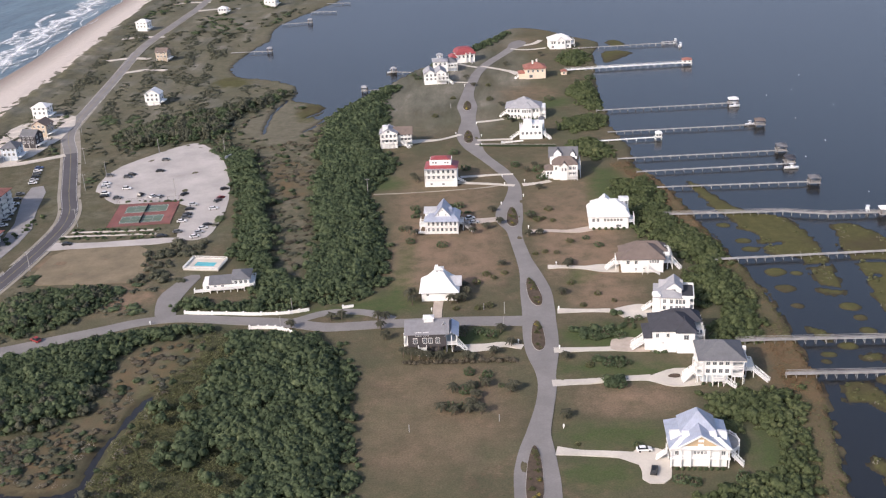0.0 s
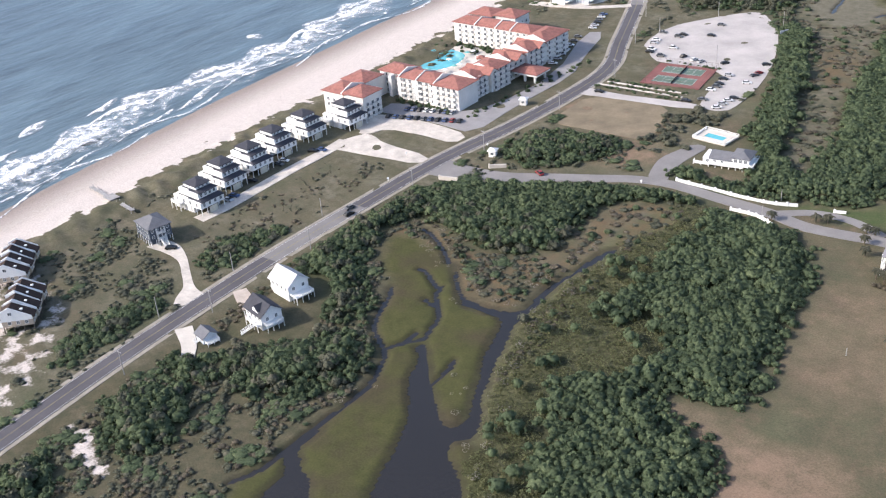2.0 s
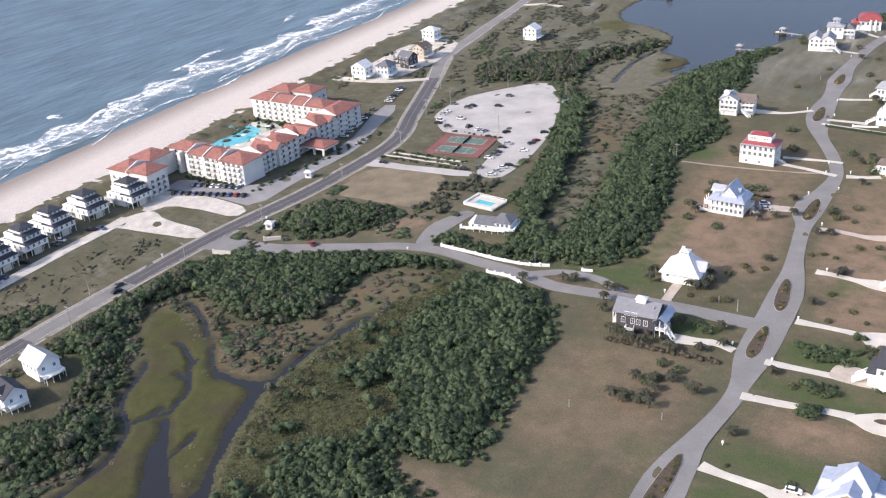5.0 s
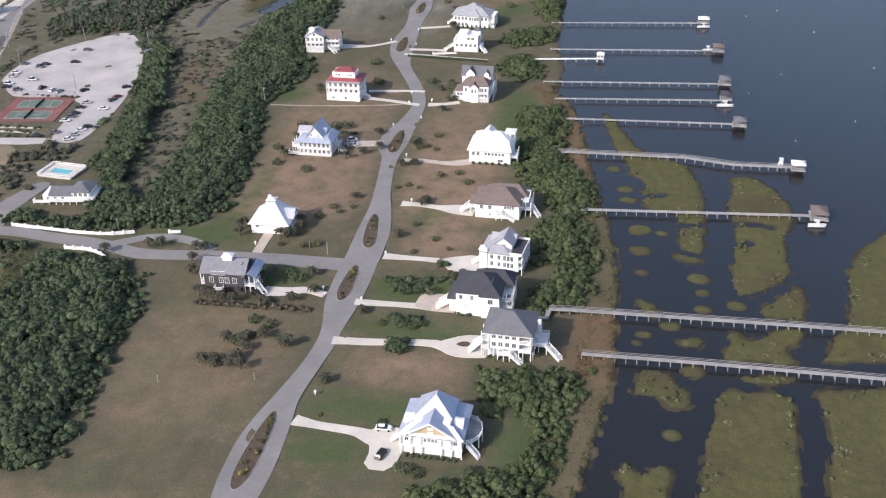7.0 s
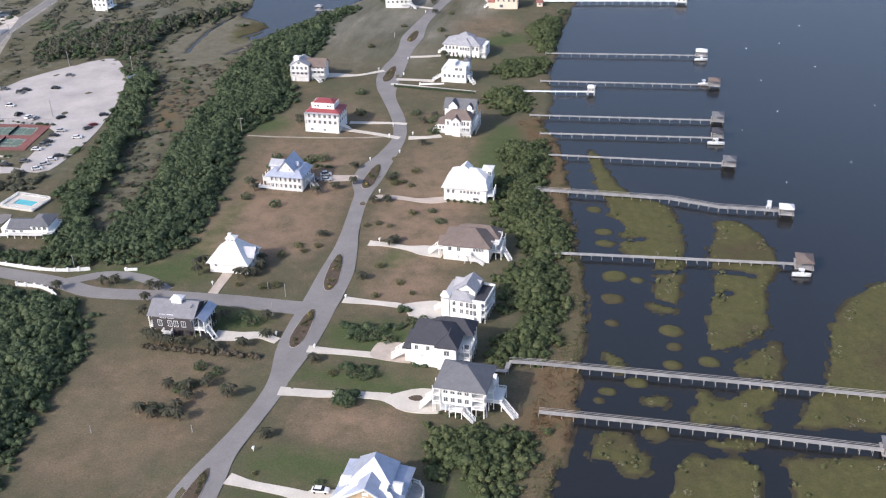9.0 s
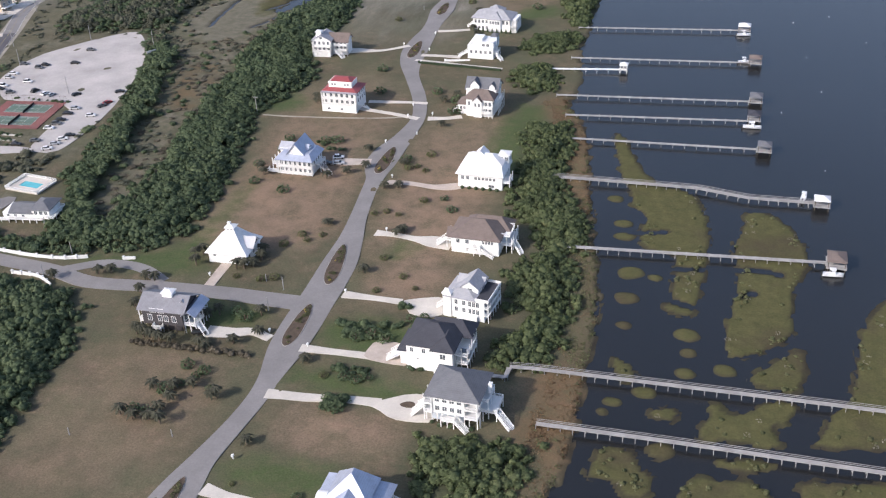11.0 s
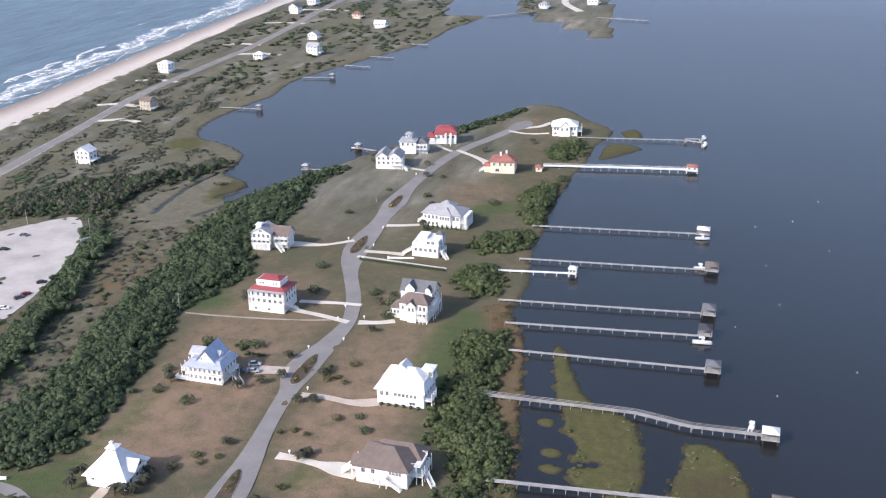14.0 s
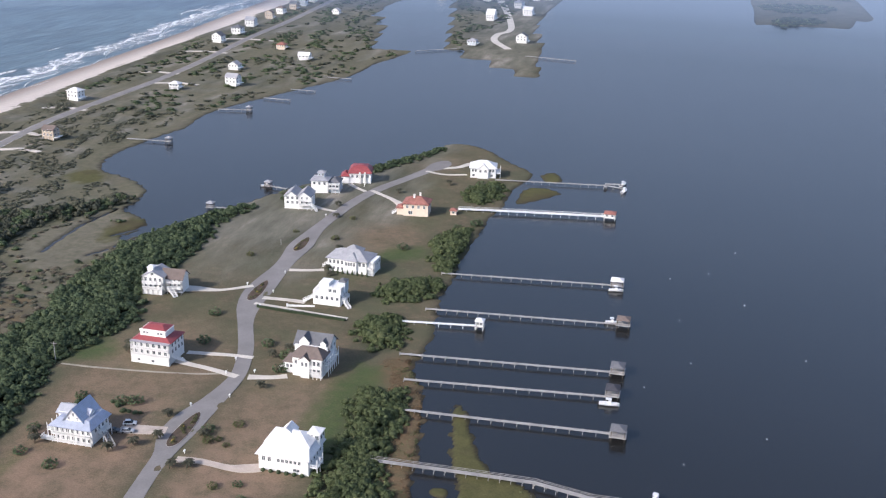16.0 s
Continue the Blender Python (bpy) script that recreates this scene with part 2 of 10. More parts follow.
def box(bm, x0, x1, y0, y1, z0, z1):
    v = [bm.verts.new((x, y, z)) for z in (z0, z1) for x, y in ((x0, y0), (x1, y0), (x1, y1), (x0, y1))]
    for f in ((3, 2, 1, 0), (4, 5, 6, 7), (0, 1, 5, 4), (1, 2, 6, 5), (2, 3, 7, 6), (3, 0, 4, 7)):
        bm.faces.new([v[i] for i in f])
    return v


def boxes(*specs):
    bm = bmesh.new()
    for s in specs:
        box(bm, *s)
    return bm


def beam(bm, a, b, r):
    """A square bar from a to b."""
    a, b = Vector(a), Vector(b)
    q = (b - a).to_track_quat('Z', 'Y').to_matrix()
    L = (b - a).length
    v = [bm.verts.new(a + q @ Vector((x, y, z))) for z in (0, L) for x, y in ((-r, -r), (r, -r), (r, r), (-r, r))]
    for f in ((3, 2, 1, 0), (4, 5, 6, 7), (0, 1, 5, 4), (1, 2, 6, 5), (2, 3, 7, 6), (3, 0, 4, 7)):
        bm.faces.new([v[i] for i in f])


def tube(bm, a, b, r0, r1, n=8):
    a, b = Vector(a), Vector(b)
    q = (b - a).to_track_quat('Z', 'Y').to_matrix()
    L = (b - a).length
    rings = [[bm.verts.new(a + q @ Vector((r * math.cos(i * math.tau / n), r * math.sin(i * math.tau / n), z))) for i in range(n)] for z, r in ((0, r0), (L, r1))]
    for i in range(n):
        bm.faces.new((rings[0][i], rings[0][(i + 1) % n], rings[1][(i + 1) % n], rings[1][i]))
    bm.faces.new(rings[1])
    bm.faces.new(rings[0][::-1])


def prism(bm, pts, z0, z1):
    lo = [bm.verts.new((x, y, z0)) for x, y in pts]
    hi = [bm.verts.new((x, y, z1)) for x, y in pts]
    bm.faces.new(hi)
    bm.faces.new(lo[::-1])
    k = len(pts)
    for i in range(k):
        bm.faces.new((lo[i], lo[(i + 1) % k], hi[(i + 1) % k], hi[i]))


def empty(name, m, label, category, group="", kind=""):
    e = new(name)
    e.empty_display_size = 0.5
    e.matrix_basis = m
    return tagged(e, label, category, group, kind)


def chaikin(pts, times=2, closed=True):
    p = [np.array(q, float) for q in pts]
    for _ in range(times):
        out = []
        k = len(p)
        for i in range(k if closed else k - 1):
            a, b = p[i], p[(i + 1) % k]
            out += [a * 0.75 + b * 0.25, a * 0.25 + b * 0.75]
        p = out if closed else [p[0]] + out + [p[-1]]
    return p


def signed(poly, X, Y, pad=40.0):
    """Distance to a closed outline, positive inside; -pad far outside."""
    P = np.array(poly, float)
    out = np.full(X.shape, -pad)
    near = (X > P[:, 0].min() - pad) & (X < P[:, 0].max() + pad) & (Y > P[:, 1].min() - pad) & (Y < P[:, 1].max() + pad)
    x, y = X[near], Y[near]
    d2 = np.full(x.shape, 1e18)
    inside = np.zeros(x.shape, bool)
    for (ax, ay), (bx, by) in zip(P, np.roll(P, -1, 0)):
        ex, ey = bx - ax, by - ay
        s = np.clip(((x - ax) * ex + (y - ay) * ey) / max(ex * ex + ey * ey, 1e-9), 0, 1)
        d2 = np.minimum(d2, (x - ax - s * ex) ** 2 + (y - ay - s * ey) ** 2)
        if by != ay:
            inside ^= ((ay > y) != (by > y)) & (x < (bx - ax) * (y - ay) / (by - ay) + ax)
    d = np.sqrt(d2)
    out[near] = np.where(inside, d, -np.minimum(d, pad))
    return out


def near_line(line, X, Y, pad=20.0):
    P = np.array(line, float)
    out = np.full(X.shape, pad)
    for (ax, ay), (bx, by) in zip(P[:-1], P[1:]):
        k = (X > min(ax, bx) - pad) & (X < max(ax, bx) + pad) & (Y > min(ay, by) - pad) & (Y < max(ay, by) + pad)
        x, y = X[k], Y[k]
        ex, ey = bx - ax, by - ay
        s = np.clip(((x - ax) * ex + (y - ay) * ey) / max(ex * ex + ey * ey, 1e-9), 0, 1)
        out[k] = np.minimum(out[k], np.hypot(x - ax - s * ex, y - ay - s * ey))
    return out


RNG = np.random.default_rng(7)
WAVES = [(RNG.uniform(0, 6.28), RNG.uniform(0, 6.28), RNG.uniform(0.6, 1.6)) for _ in range(10)]


def wobble(X, Y, size):
    """A smooth uneven field about zero, with forms of about that size."""
    s = np.zeros_like(X)
    for i, (ang, ph, f) in enumerate(WAVES):
        s += np.sin((X * math.cos(ang) + Y * math.sin(ang)) * f * 6.28 / size + ph + 1.7 * np.sin((Y * math.cos(ang) - X * math.sin(ang)) * 3.1 / size + i))
    return s / 4.0

# ---------- outlines in plan ----------
SHORE_EAST = [(60, -600), (70, 0), (80, 150), (87, 249), (89, 269), (92, 295), (93, 308), (91, 336), (91, 354), (89, 372), (84, 401), (78, 429), (74, 444), (69, 473), (65, 494),
              (58, 512), (50, 526), (54, 545), (50, 562), (45, 595), (43, 636), (41, 682), (43, 729), (46, 757), (43, 776), (54, 813), (31, 835), (10, 866), (-19, 880)]
SHORE_NORTH = [(-29, 845), (-45, 816), (-58, 789), (-70, 761), (-83, 744), (-91, 724), (-98, 706), (-106, 685), (-115, 663), (-122, 647), (-127, 632), (-132, 621), (-137, 628), (-134, 638), (-132, 651),
               (-148, 662), (-161, 667), (-159, 683), (-163, 701), (-171, 713), (-195, 729), (-213, 732), (-228, 762), (-224, 825), (-216, 854), (-227, 904), (-202, 985), (-166, 1085), (-172, 1157),
               (-146, 1235), (-176, 1240), (-208, 1269), (-232, 1418), (-280, 1519), (-304, 1646), (-250, 1740), (-218, 1668)]
SHORE_FAR = [(-162, 1434), (-129, 1276), (-112, 1247), (-75, 1209), (-34, 1158), (-6, 1125), (1, 1165), (-20, 1229), (-24, 1334), (-57, 1459), (-67, 1562), (-69, 1686),
             (-73, 1903), (-5, 1878), (24, 2085), (60, 2344), (132, 2420), (221, 2526), (216, 2252), (199, 1888), (210, 1816), (204, 1707), (211, 1652), (179, 1581), (206, 1556), (235, 1555), (271, 1577), (318, 1628), (352, 1652), (371, 1672), (368, 1720),
             (366, 1785), (366, 1965), (364, 2351), (386, 2671), (375, 2970), (376, 3642), (400, 4600), (9000, 4700), (9000, -600)]
HIGHWAY_LINE = [(-218, 50), (-225, 107), (-230, 150), (-233, 190), (-235, 230), (-235, 272), (-233.5, 328), (-227, 380), (-225, 437)]
FAR_WOODS = [[(266, 4321), (343, 4154), (366, 3326), (359, 2738), (245, 2542), (246, 3275)], [(217, 2264), (345, 2435), (375, 2261), (365, 1940), (311, 1939), (223, 2013)],
             [(211, 1828), (289, 1869), (333, 1825), (298, 1745), (226, 1743)], [(223, 1614), (256, 1701), (308, 1669), (244, 1586)],
             [(-250, 2352), (-160, 2332), (-50, 2305), (100, 2400), (100, 2440), (-52, 2345), (-160, 2372), (-250, 2390)], [(-190, 1950), (-110, 1900), (-85, 1760), (-120, 1690), (-200, 1800)]]
ISLES = [[(491, 1785), (477, 1892), (489, 2111), (480, 2300), (548, 2500), (720, 2600), (800, 1900), (620, 1700), (520, 1730)], [(440, 2283), (700, 2751), (900, 2500), (582, 2223), (498, 2258)], [(595, 3772), (655, 4500), (1100, 5400), (800, 4000)]]
CREEK = [(-116, 138), (-121, 153), (-125, 163), (-127, 170), (-131, 179), (-136, 187), (-142, 193), (-146, 199), (-147, 204), (-151, 209), (-154, 211), (-153, 216), (-152, 216), (-144, 208), (-138, 201), (-131, 195), (-125, 189), (-121, 186), (-119, 187), (-118, 189), (-119, 194), (-122, 198), (-125, 205), (-128, 211), (-133, 220), (-135, 227), (-137, 234), (-139, 238), (-143, 239), (-147, 238), (-154, 238), (-160, 242), (-167, 249), (-176, 260), (-176, 261), (-171, 258), (-163, 249), (-157, 244), (-151, 243), (-145, 243), (-139, 245), (-136, 248), (-137, 253), (-138, 260), (-137, 269), (-135, 278), (-135, 288), (-132, 299), (-128, 298), (-130, 288), (-132, 278), (-133.5, 270), (-133, 259), (-133, 250), (-133, 244), (-132, 236), (-129, 229), (-126, 220), (-123, 212), (-119, 202), (-115, 197), (-112, 191), (-110, 186), (-112, 183), (-114, 180), (-110, 175), (-104, 171), (-100, 168), (-92, 156)]
POND = [(-140, 130), (-146, 137), (-145, 142), (-145, 145), (-148, 147), (-151, 149), (-151, 152), (-153, 156), (-153, 160), (-152, 164), (-151, 167), (-148, 164), (-149, 159), (-148, 155), (-143, 151), (-138, 149), (-132, 144), (-128, 136)]
RILLS = [[(-130, 647), (-136, 636), (-142, 626)],
         [(-128, 625), (-132, 609), (-138, 596)],
         [(-162, 668), (-166, 638), (-163, 606), (-161, 594)],
         [(108, 397), (118, 399)],
         [(109, 379), (117, 376)],
         [(93, 418), (104, 421)],
         [(127, 400), (136, 403), (143, 401)],
         [(128, 384), (135, 388)],
         [(-155, 135), (-151, 144), (-152, 153), (-151, 170), (-151, 180), (-152, 190), (-156, 199), (-159, 204), (-165, 208), (-171, 212), (-175, 218), (-177, 223), (-180, 231), (-183, 235)],
         [(-160, 206), (-158, 211), (-153, 216), (-155, 221), (-156, 227), (-161, 234), (-167, 239), (-168, 243), (-168, 245)],
         [(-168, 243), (-174, 246), (-179, 250), (-183, 250)],
         [(-136, 199), (-136, 202), (-136, 206), (-138, 212)],
         [(-161, 234), (-165, 234), (-168, 235)],
         [(-176, 259), (-183, 265), (-193, 272), (-201, 275)],
         [(-157, 211), (-158, 218)]]
MARSH_WEST = [(-207, 264), (-199, 267), (-191, 265), (-181, 261), (-173, 256), (-165, 247), (-159, 241), (-153, 238), (-147, 238), (-140, 240), (-137, 236), (-133, 225), (-126, 209), (-118, 192), (-114, 184), (-106, 185), (-102, 180), (-92, 172), (-100, 150), (-118, 132), (-146, 122), (-155, 137), (-152, 150), (-153, 158), (-152, 170), (-152.5, 190), (-156, 200), (-165, 208), (-171, 212), (-176, 219), (-178, 225), (-181, 234), (-188, 241), (-193, 242), (-201, 252)]
MARSHES = [[(73, 499), (80, 499), (86, 478), (97, 456), (111, 453), (116, 440), (120, 423), (120, 404), (119, 373), (116, 369), (107, 373), (110, 379), (109, 396), (109, 407), (99, 407), (94, 417), (97, 432), (89, 437), (89, 447), (83, 458), (79, 477)],
           [(129, 442), (138, 443), (146, 434), (154, 414), (150, 402), (146, 385), (149, 370), (143, 360), (133, 352), (127, 352), (128, 378), (130, 399), (126, 417), (130, 429)],
           [(134, 342), (137, 348), (143, 355), (148, 361), (152, 360), (151, 350), (149, 338), (140, 340)],
           [(128, 307), (135, 310), (145, 311), (145, 307), (139, 305), (131, 304), (128, 305)],
           [(122, 300), (126, 301), (139, 302), (143, 300), (143, 291), (143, 281), (143, 272), (143, 266), (139, 236), (114, 232), (116, 259), (117, 268), (117, 277), (120, 286), (120, 294)],
           [(148, 303), (153, 307), (189, 311), (175, 242), (146, 237), (148, 267), (150, 278), (151, 287), (149, 296)],
           [(165, 373), (174, 394), (186, 408), (230, 402), (230, 330), (189, 325), (151, 318), (160, 335), (164, 351)],
           [(96, 346), (101, 345), (106, 338), (104, 332), (98, 337)],
           [(109, 323), (114, 326), (118, 326), (118, 321), (115, 319), (111, 320)],
           [(99, 307), (107, 307), (110, 305), (111, 300), (115, 298), (115, 292), (112, 289), (107, 289), (105, 293), (101, 294), (98, 293), (97, 297), (99, 302)],
           [(94, 261), (97, 265), (100, 263), (102, 261), (104, 265), (108, 266), (110, 263), (110, 260), (109, 255), (108, 249), (97, 247), (97, 255)],
           [(124, 313), (123, 319), (125, 323), (124, 328), (126, 331), (129, 331), (130, 327), (134, 328), (140, 334), (145, 337), (149, 335), (149, 330), (146, 326), (142, 324), (144, 322), (146, 317), (141, 314), (133, 316), (127, 313)],
           [(151, 319), (155, 325), (157, 335), (162, 339), (195, 341), (191, 323), (163, 320), (155, 318)],
           [(111, 308), (116, 309), (117, 306), (114, 304), (112, 304)],
           [(50, 742), (48, 770), (55, 787), (76, 779), (66, 763)],
           [(53, 810), (62, 824), (71, 805), (65, 793)]]
TUFTS = [(84, 442, 2.1), (89, 424, 2.2), (91, 415, 2.4), (96, 392, 3.3), (104, 391, 1.4), (97, 377, 2.8), (98, 362, 1.5), (117, 361, 2.8), (118, 352, 1.7), (118, 342, 2.0), (129, 346, 2.3),
         (100, 325, 1.6), (108, 331, 2.1), (98, 320, 1.2), (109, 278, 1.8), (115, 308, 2.6), (130, 307, 1.0)]
WOODS = [[(36, 500), (49, 500), (56, 508), (60, 479), (61, 455), (68, 434), (78, 423), (81, 414), (79, 404), (74, 398), (79, 388), (82, 372), (82, 356), (81, 339), (74, 332), (62, 332), (63, 343), (67, 352), (69, 360), (61, 362), (59, 374), (57, 386), (66, 396), (60, 411), (55, 417), (47, 423), (44, 444), (43, 468)],
         [(52, 295), (60, 299), (73, 300), (82, 300), (85, 295), (80, 283), (79, 270), (78, 257), (76, 240), (70, 200), (36, 200), (41, 235), (45, 243), (54, 255), (60, 252), (70, 258), (73, 272), (66, 279), (58, 277)],
         [(-135, 347), (-148, 368), (-142, 381), (-126, 362), (-110, 366), (-120, 394), (-132, 408), (-136, 437), (-154, 503), (-181, 569), (-186, 600), (-182, 640), (-160, 650), (-126, 612), (-110, 640), (-102, 655), (-92, 650), (-88, 601), (-90, 557), (-77, 546), (-74, 522), (-84, 490), (-77, 468), (-71, 446), (-65, 419), (-62, 396), (-62, 377), (-76, 366), (-96, 362)],
         [(-132, 339), (-98, 342), (-76, 337), (-62, 307), (-57, 260), (-53, 246), (-56, 236), (-62, 233), (-79, 229), (-64, 219), (-52, 216), (-46, 203), (-60, 160), (-88, 150), (-104, 175), (-112, 196), (-120, 229), (-122, 261), (-126, 301)],
         [(-225, 227), (-227, 253), (-227, 266), (-226, 284), (-224, 303), (-205, 317), (-176, 334), (-145, 346), (-121, 348), (-110, 347), (-124, 336), (-140, 332), (-149, 325), (-148, 309), (-146, 291), (-149, 281), (-158, 273), (-170, 270), (-182, 271), (-198, 278), (-210, 274), (-210, 258), (-203, 242), (-187, 228), (-177, 213), (-181, 206), (-191, 208), (-202, 220)],
         [(-209, 131), (-216, 140), (-206, 154), (-195, 157), (-184, 146), (-182, 137), (-183, 127), (-193, 124)],
         [(-217, 353), (-213, 378), (-170, 383), (-175, 356), (-197, 337), (-210, 342)],
         [(-246, 576), (-257, 605), (-242, 619), (-222, 637), (-198, 653), (-181, 668), (-173, 691), (-162, 687), (-165, 667), (-176, 645), (-186, 623), (-181, 593), (-182, 586), (-205, 582), (-219, 575), (-230, 568)],
         [(-60, 780), (-25, 845), (-22, 858), (-18, 850), (-40, 800), (-56, 768)],
         [(-201, 170), (-203, 177), (-192, 186), (-184, 199), (-174, 206), (-161, 201), (-156, 185), (-162, 176), (-169, 168), (-184, 163)],
         [(-212, 95), (-214, 102), (-210, 112), (-203, 113), (-193, 106), (-188, 95), (-190, 70), (-210, 70)],
         [(-252, 144), (-257, 154), (-258, 166), (-255, 180), (-248, 188), (-240, 184), (-240, 168), (-241, 153), (-240, 144), (-244, 140)],
         [(-257, 211), (-262, 225), (-258, 236), (-251, 248), (-243, 242), (-243, 228), (-244, 215), (-247, 208)],
         [(-216, 160), (-213, 168), (-201, 170), (-189, 162), (-199, 158), (-207, 156)],
         [(20, 667), (27, 688), (36, 695), (44, 669), (46, 641), (43, 620), (30, 634)],
         [(13, 596), (22, 611), (39, 618), (45, 601), (31, 584), (20, 581)],
         [(16, 560), (28, 571), (37, 562), (43, 540), (36, 532), (23, 540)],
         [(17, 763), (32, 790), (42, 762), (34, 736), (23, 740)],
         [(-90, 697), (-101, 690), (-111, 664), (-119, 646), (-124, 630), (-126, 614), (-110, 600), (-103, 632), (-99, 655), (-92, 678)]]
BROWN = [(-131, 492), (-145, 531), (-133, 549), (-119, 520), (-115, 495), (-114, 476)]
NORTH_MARSH = [(-178, 592), (-182, 624), (-176, 642), (-160, 664), (-130, 650), (-126, 612), (-131, 585), (-142, 566), (-160, 570)]
YELLOWS = [[(-152, 641), (-145, 659), (-128, 652), (-133, 628), (-142, 612)], [(-231, 717), (-220, 741), (-195, 716), (-211, 699)]]
GLADE = [(60, 274), (67, 277), (71, 271), (69, 261), (64, 257), (60, 261)]
CLEARINGS = [[(-178, 580), (-184, 613), (-178, 642), (-135, 648), (-126, 614), (-124, 570), (-119, 542), (-115, 516), (-112, 491), (-110, 472), (-108, 458), (-99, 430), (-98, 406), (-95, 389), (-97, 384), (-109, 398), (-114, 415), (-117, 433), (-123, 449), (-128, 466), (-133, 488), (-144, 519), (-153, 545), (-166, 562)],
             [(-145, 290), (-149, 309), (-149, 326), (-141, 333), (-126, 338), (-121, 329), (-128, 311), (-131, 299), (-135, 297), (-137, 281), (-139, 266), (-138, 251), (-142, 246), (-148, 250), (-148, 259), (-150, 272), (-150, 282)],
             [(-183, 270), (-170, 271), (-157, 272), (-150, 280), (-147, 259), (-147, 250), (-142, 246), (-150, 243), (-158, 245), (-170, 258)],
             [(-212, 264), (-209, 276), (-200, 280), (-181, 273), (-174, 261), (-181, 263), (-193, 268), (-201, 268), (-207, 264)]]
OLIVE = [(-129, 300), (-129, 313), (-124, 337), (-115, 325), (-119, 297), (-111, 284), (-119, 271), (-119, 258), (-121, 246), (-114, 242), (-100, 256), (-91, 252), (-91, 241), (-101, 226), (-112, 229), (-110, 219), (-108, 207), (-101, 193), (-95, 183), (-84, 165), (-90, 155), (-100, 168), (-109, 187), (-117, 201), (-127, 226), (-131, 247), (-131, 269)]
GREENS = [[(-217, 183), (-211, 192), (-195, 200), (-188, 197), (-193, 187), (-203, 177), (-210, 175)],
          [(-101, 358), (-71, 368), (-58, 375), (-58, 399), (-58, 419), (-53, 426), (-52, 371), (-43, 360), (-66, 356)], [(8, 248), (29, 248), (28, 260), (9, 262)], [(8, 268.5), (28, 268), (38, 272), (38, 281), (9, 280)],
          [(6, 312), (50, 306), (52, 316), (8, 320)], [(8, 330), (40, 328), (40, 348), (9, 346)], [(14, 380), (26, 392), (14, 394)], [(-40, 330), (-12, 332), (-13, 346), (-40, 344)],
          [(64, 250), (78, 250), (80, 285), (68, 290), (62, 270)], [(28, 440), (46, 440), (48, 520), (26, 520)], [(0, 630), (24, 640), (22, 660), (0, 650)], [(-100, 540), (-84, 545), (-86, 600), (-94, 640), (-102, 640)],
          [(-60, 500), (-86, 520), (-90, 500), (-84, 488)]]
SANDS = [[(-211, 119), (-213, 126), (-204, 128), (-197, 122), (-186, 119), (-187, 114), (-201, 117)], [(-324, 155), (-322, 175), (-297, 174), (-267, 164), (-256, 150), (-247, 140), (-238, 128), (-236, 114), (-262, 116), (-300, 135)]]
BARES_AND_HAZED = [[(-50, 250), (-10, 262), (-6, 300), (-20, 320), (-55, 316), (-58, 280)],
         # far lawns: pinkish soil, with distance haze put into its paler colour
         [(-66, 374), (-12, 376), (-18, 440), (-22, 470), (-16, 500), (-34, 545), (-70, 530), (-72, 480), (-60, 440)], [(10, 376), (40, 378), (36, 430), (26, 540), (-4, 540), (-2, 500), (-2, 440)],
         [(14, 286), (48, 290), (46, 302), (16, 304)], [(14, 356), (40, 358), (38, 384), (14, 380)], [(14, 404), (40, 398), (40, 424), (12, 426)],
         [(-45, 380), (-12, 380), (-16, 430), (-40, 424)], [(-40, 436), (-16, 470), (-30, 490), (-60, 480)], [(-30, 640), (16, 640), (14, 690), (-20, 690)], [(-224, 393), (-219, 424), (-177, 430), (-164, 387)],
         [(-30, 800), (4, 800), (0, 840), (-24, 830)], [(-180, 358), (-160, 356), (-150, 378), (-166, 384), (-178, 372)], [(-76, 196), (-20, 180), (-20, 230), (-50, 222), (-76, 230)]]


def shore_x(y):
    return np.interp(y, (-3000, 185, 246, 322, 465, 804, 973, 1209, 1632, 2415, 4129, 6500), (-320, -365, -373, -382, -391, -401, -416, -432, -475, -539, -626, -730))


def dune_x(y):
    return np.interp(y, (-3000, 167, 287, 426, 518, 756, 916, 1156, 1507, 2091, 3660, 6500), (-290, -331, -338, -341, -348, -360, -378, -400, -422, -461, -532, -600))


# ---------- ground: one sheet with banks, creeks, dunes and beach ----------
def axis(marks, steps, far0, far1):
    a = [marks[0]]
    for lo, hi, step in zip(marks, marks[1:], steps):
        n = round((hi - lo) / step)
        a += [lo + (hi - lo) * (i + 1) / n for i in range(n)]
    s, v = steps[-1], a[-1]
    while v < far1:
        s *= 1.13
        v += s
        a.append(min(v, far1))
    s, v = steps[0], a[0]
    while v > far0:
        s *= 1.13
        v -= s
        a.insert(0, max(v, far0))
    return np.array(a)


GX = axis([-405, -215, -95, 60, 190], [2.4, 1.0, 2.6, 0.85], -6500, 6500)
GY = axis([120, 450, 530, 880], [1.1, 1.6, 2.6], -3000, 6500)
X, Y = np.meshgrid(GX, GY)
SOUND = chaikin(SHORE_EAST + SHORE_NORTH + SHORE_FAR, 2)


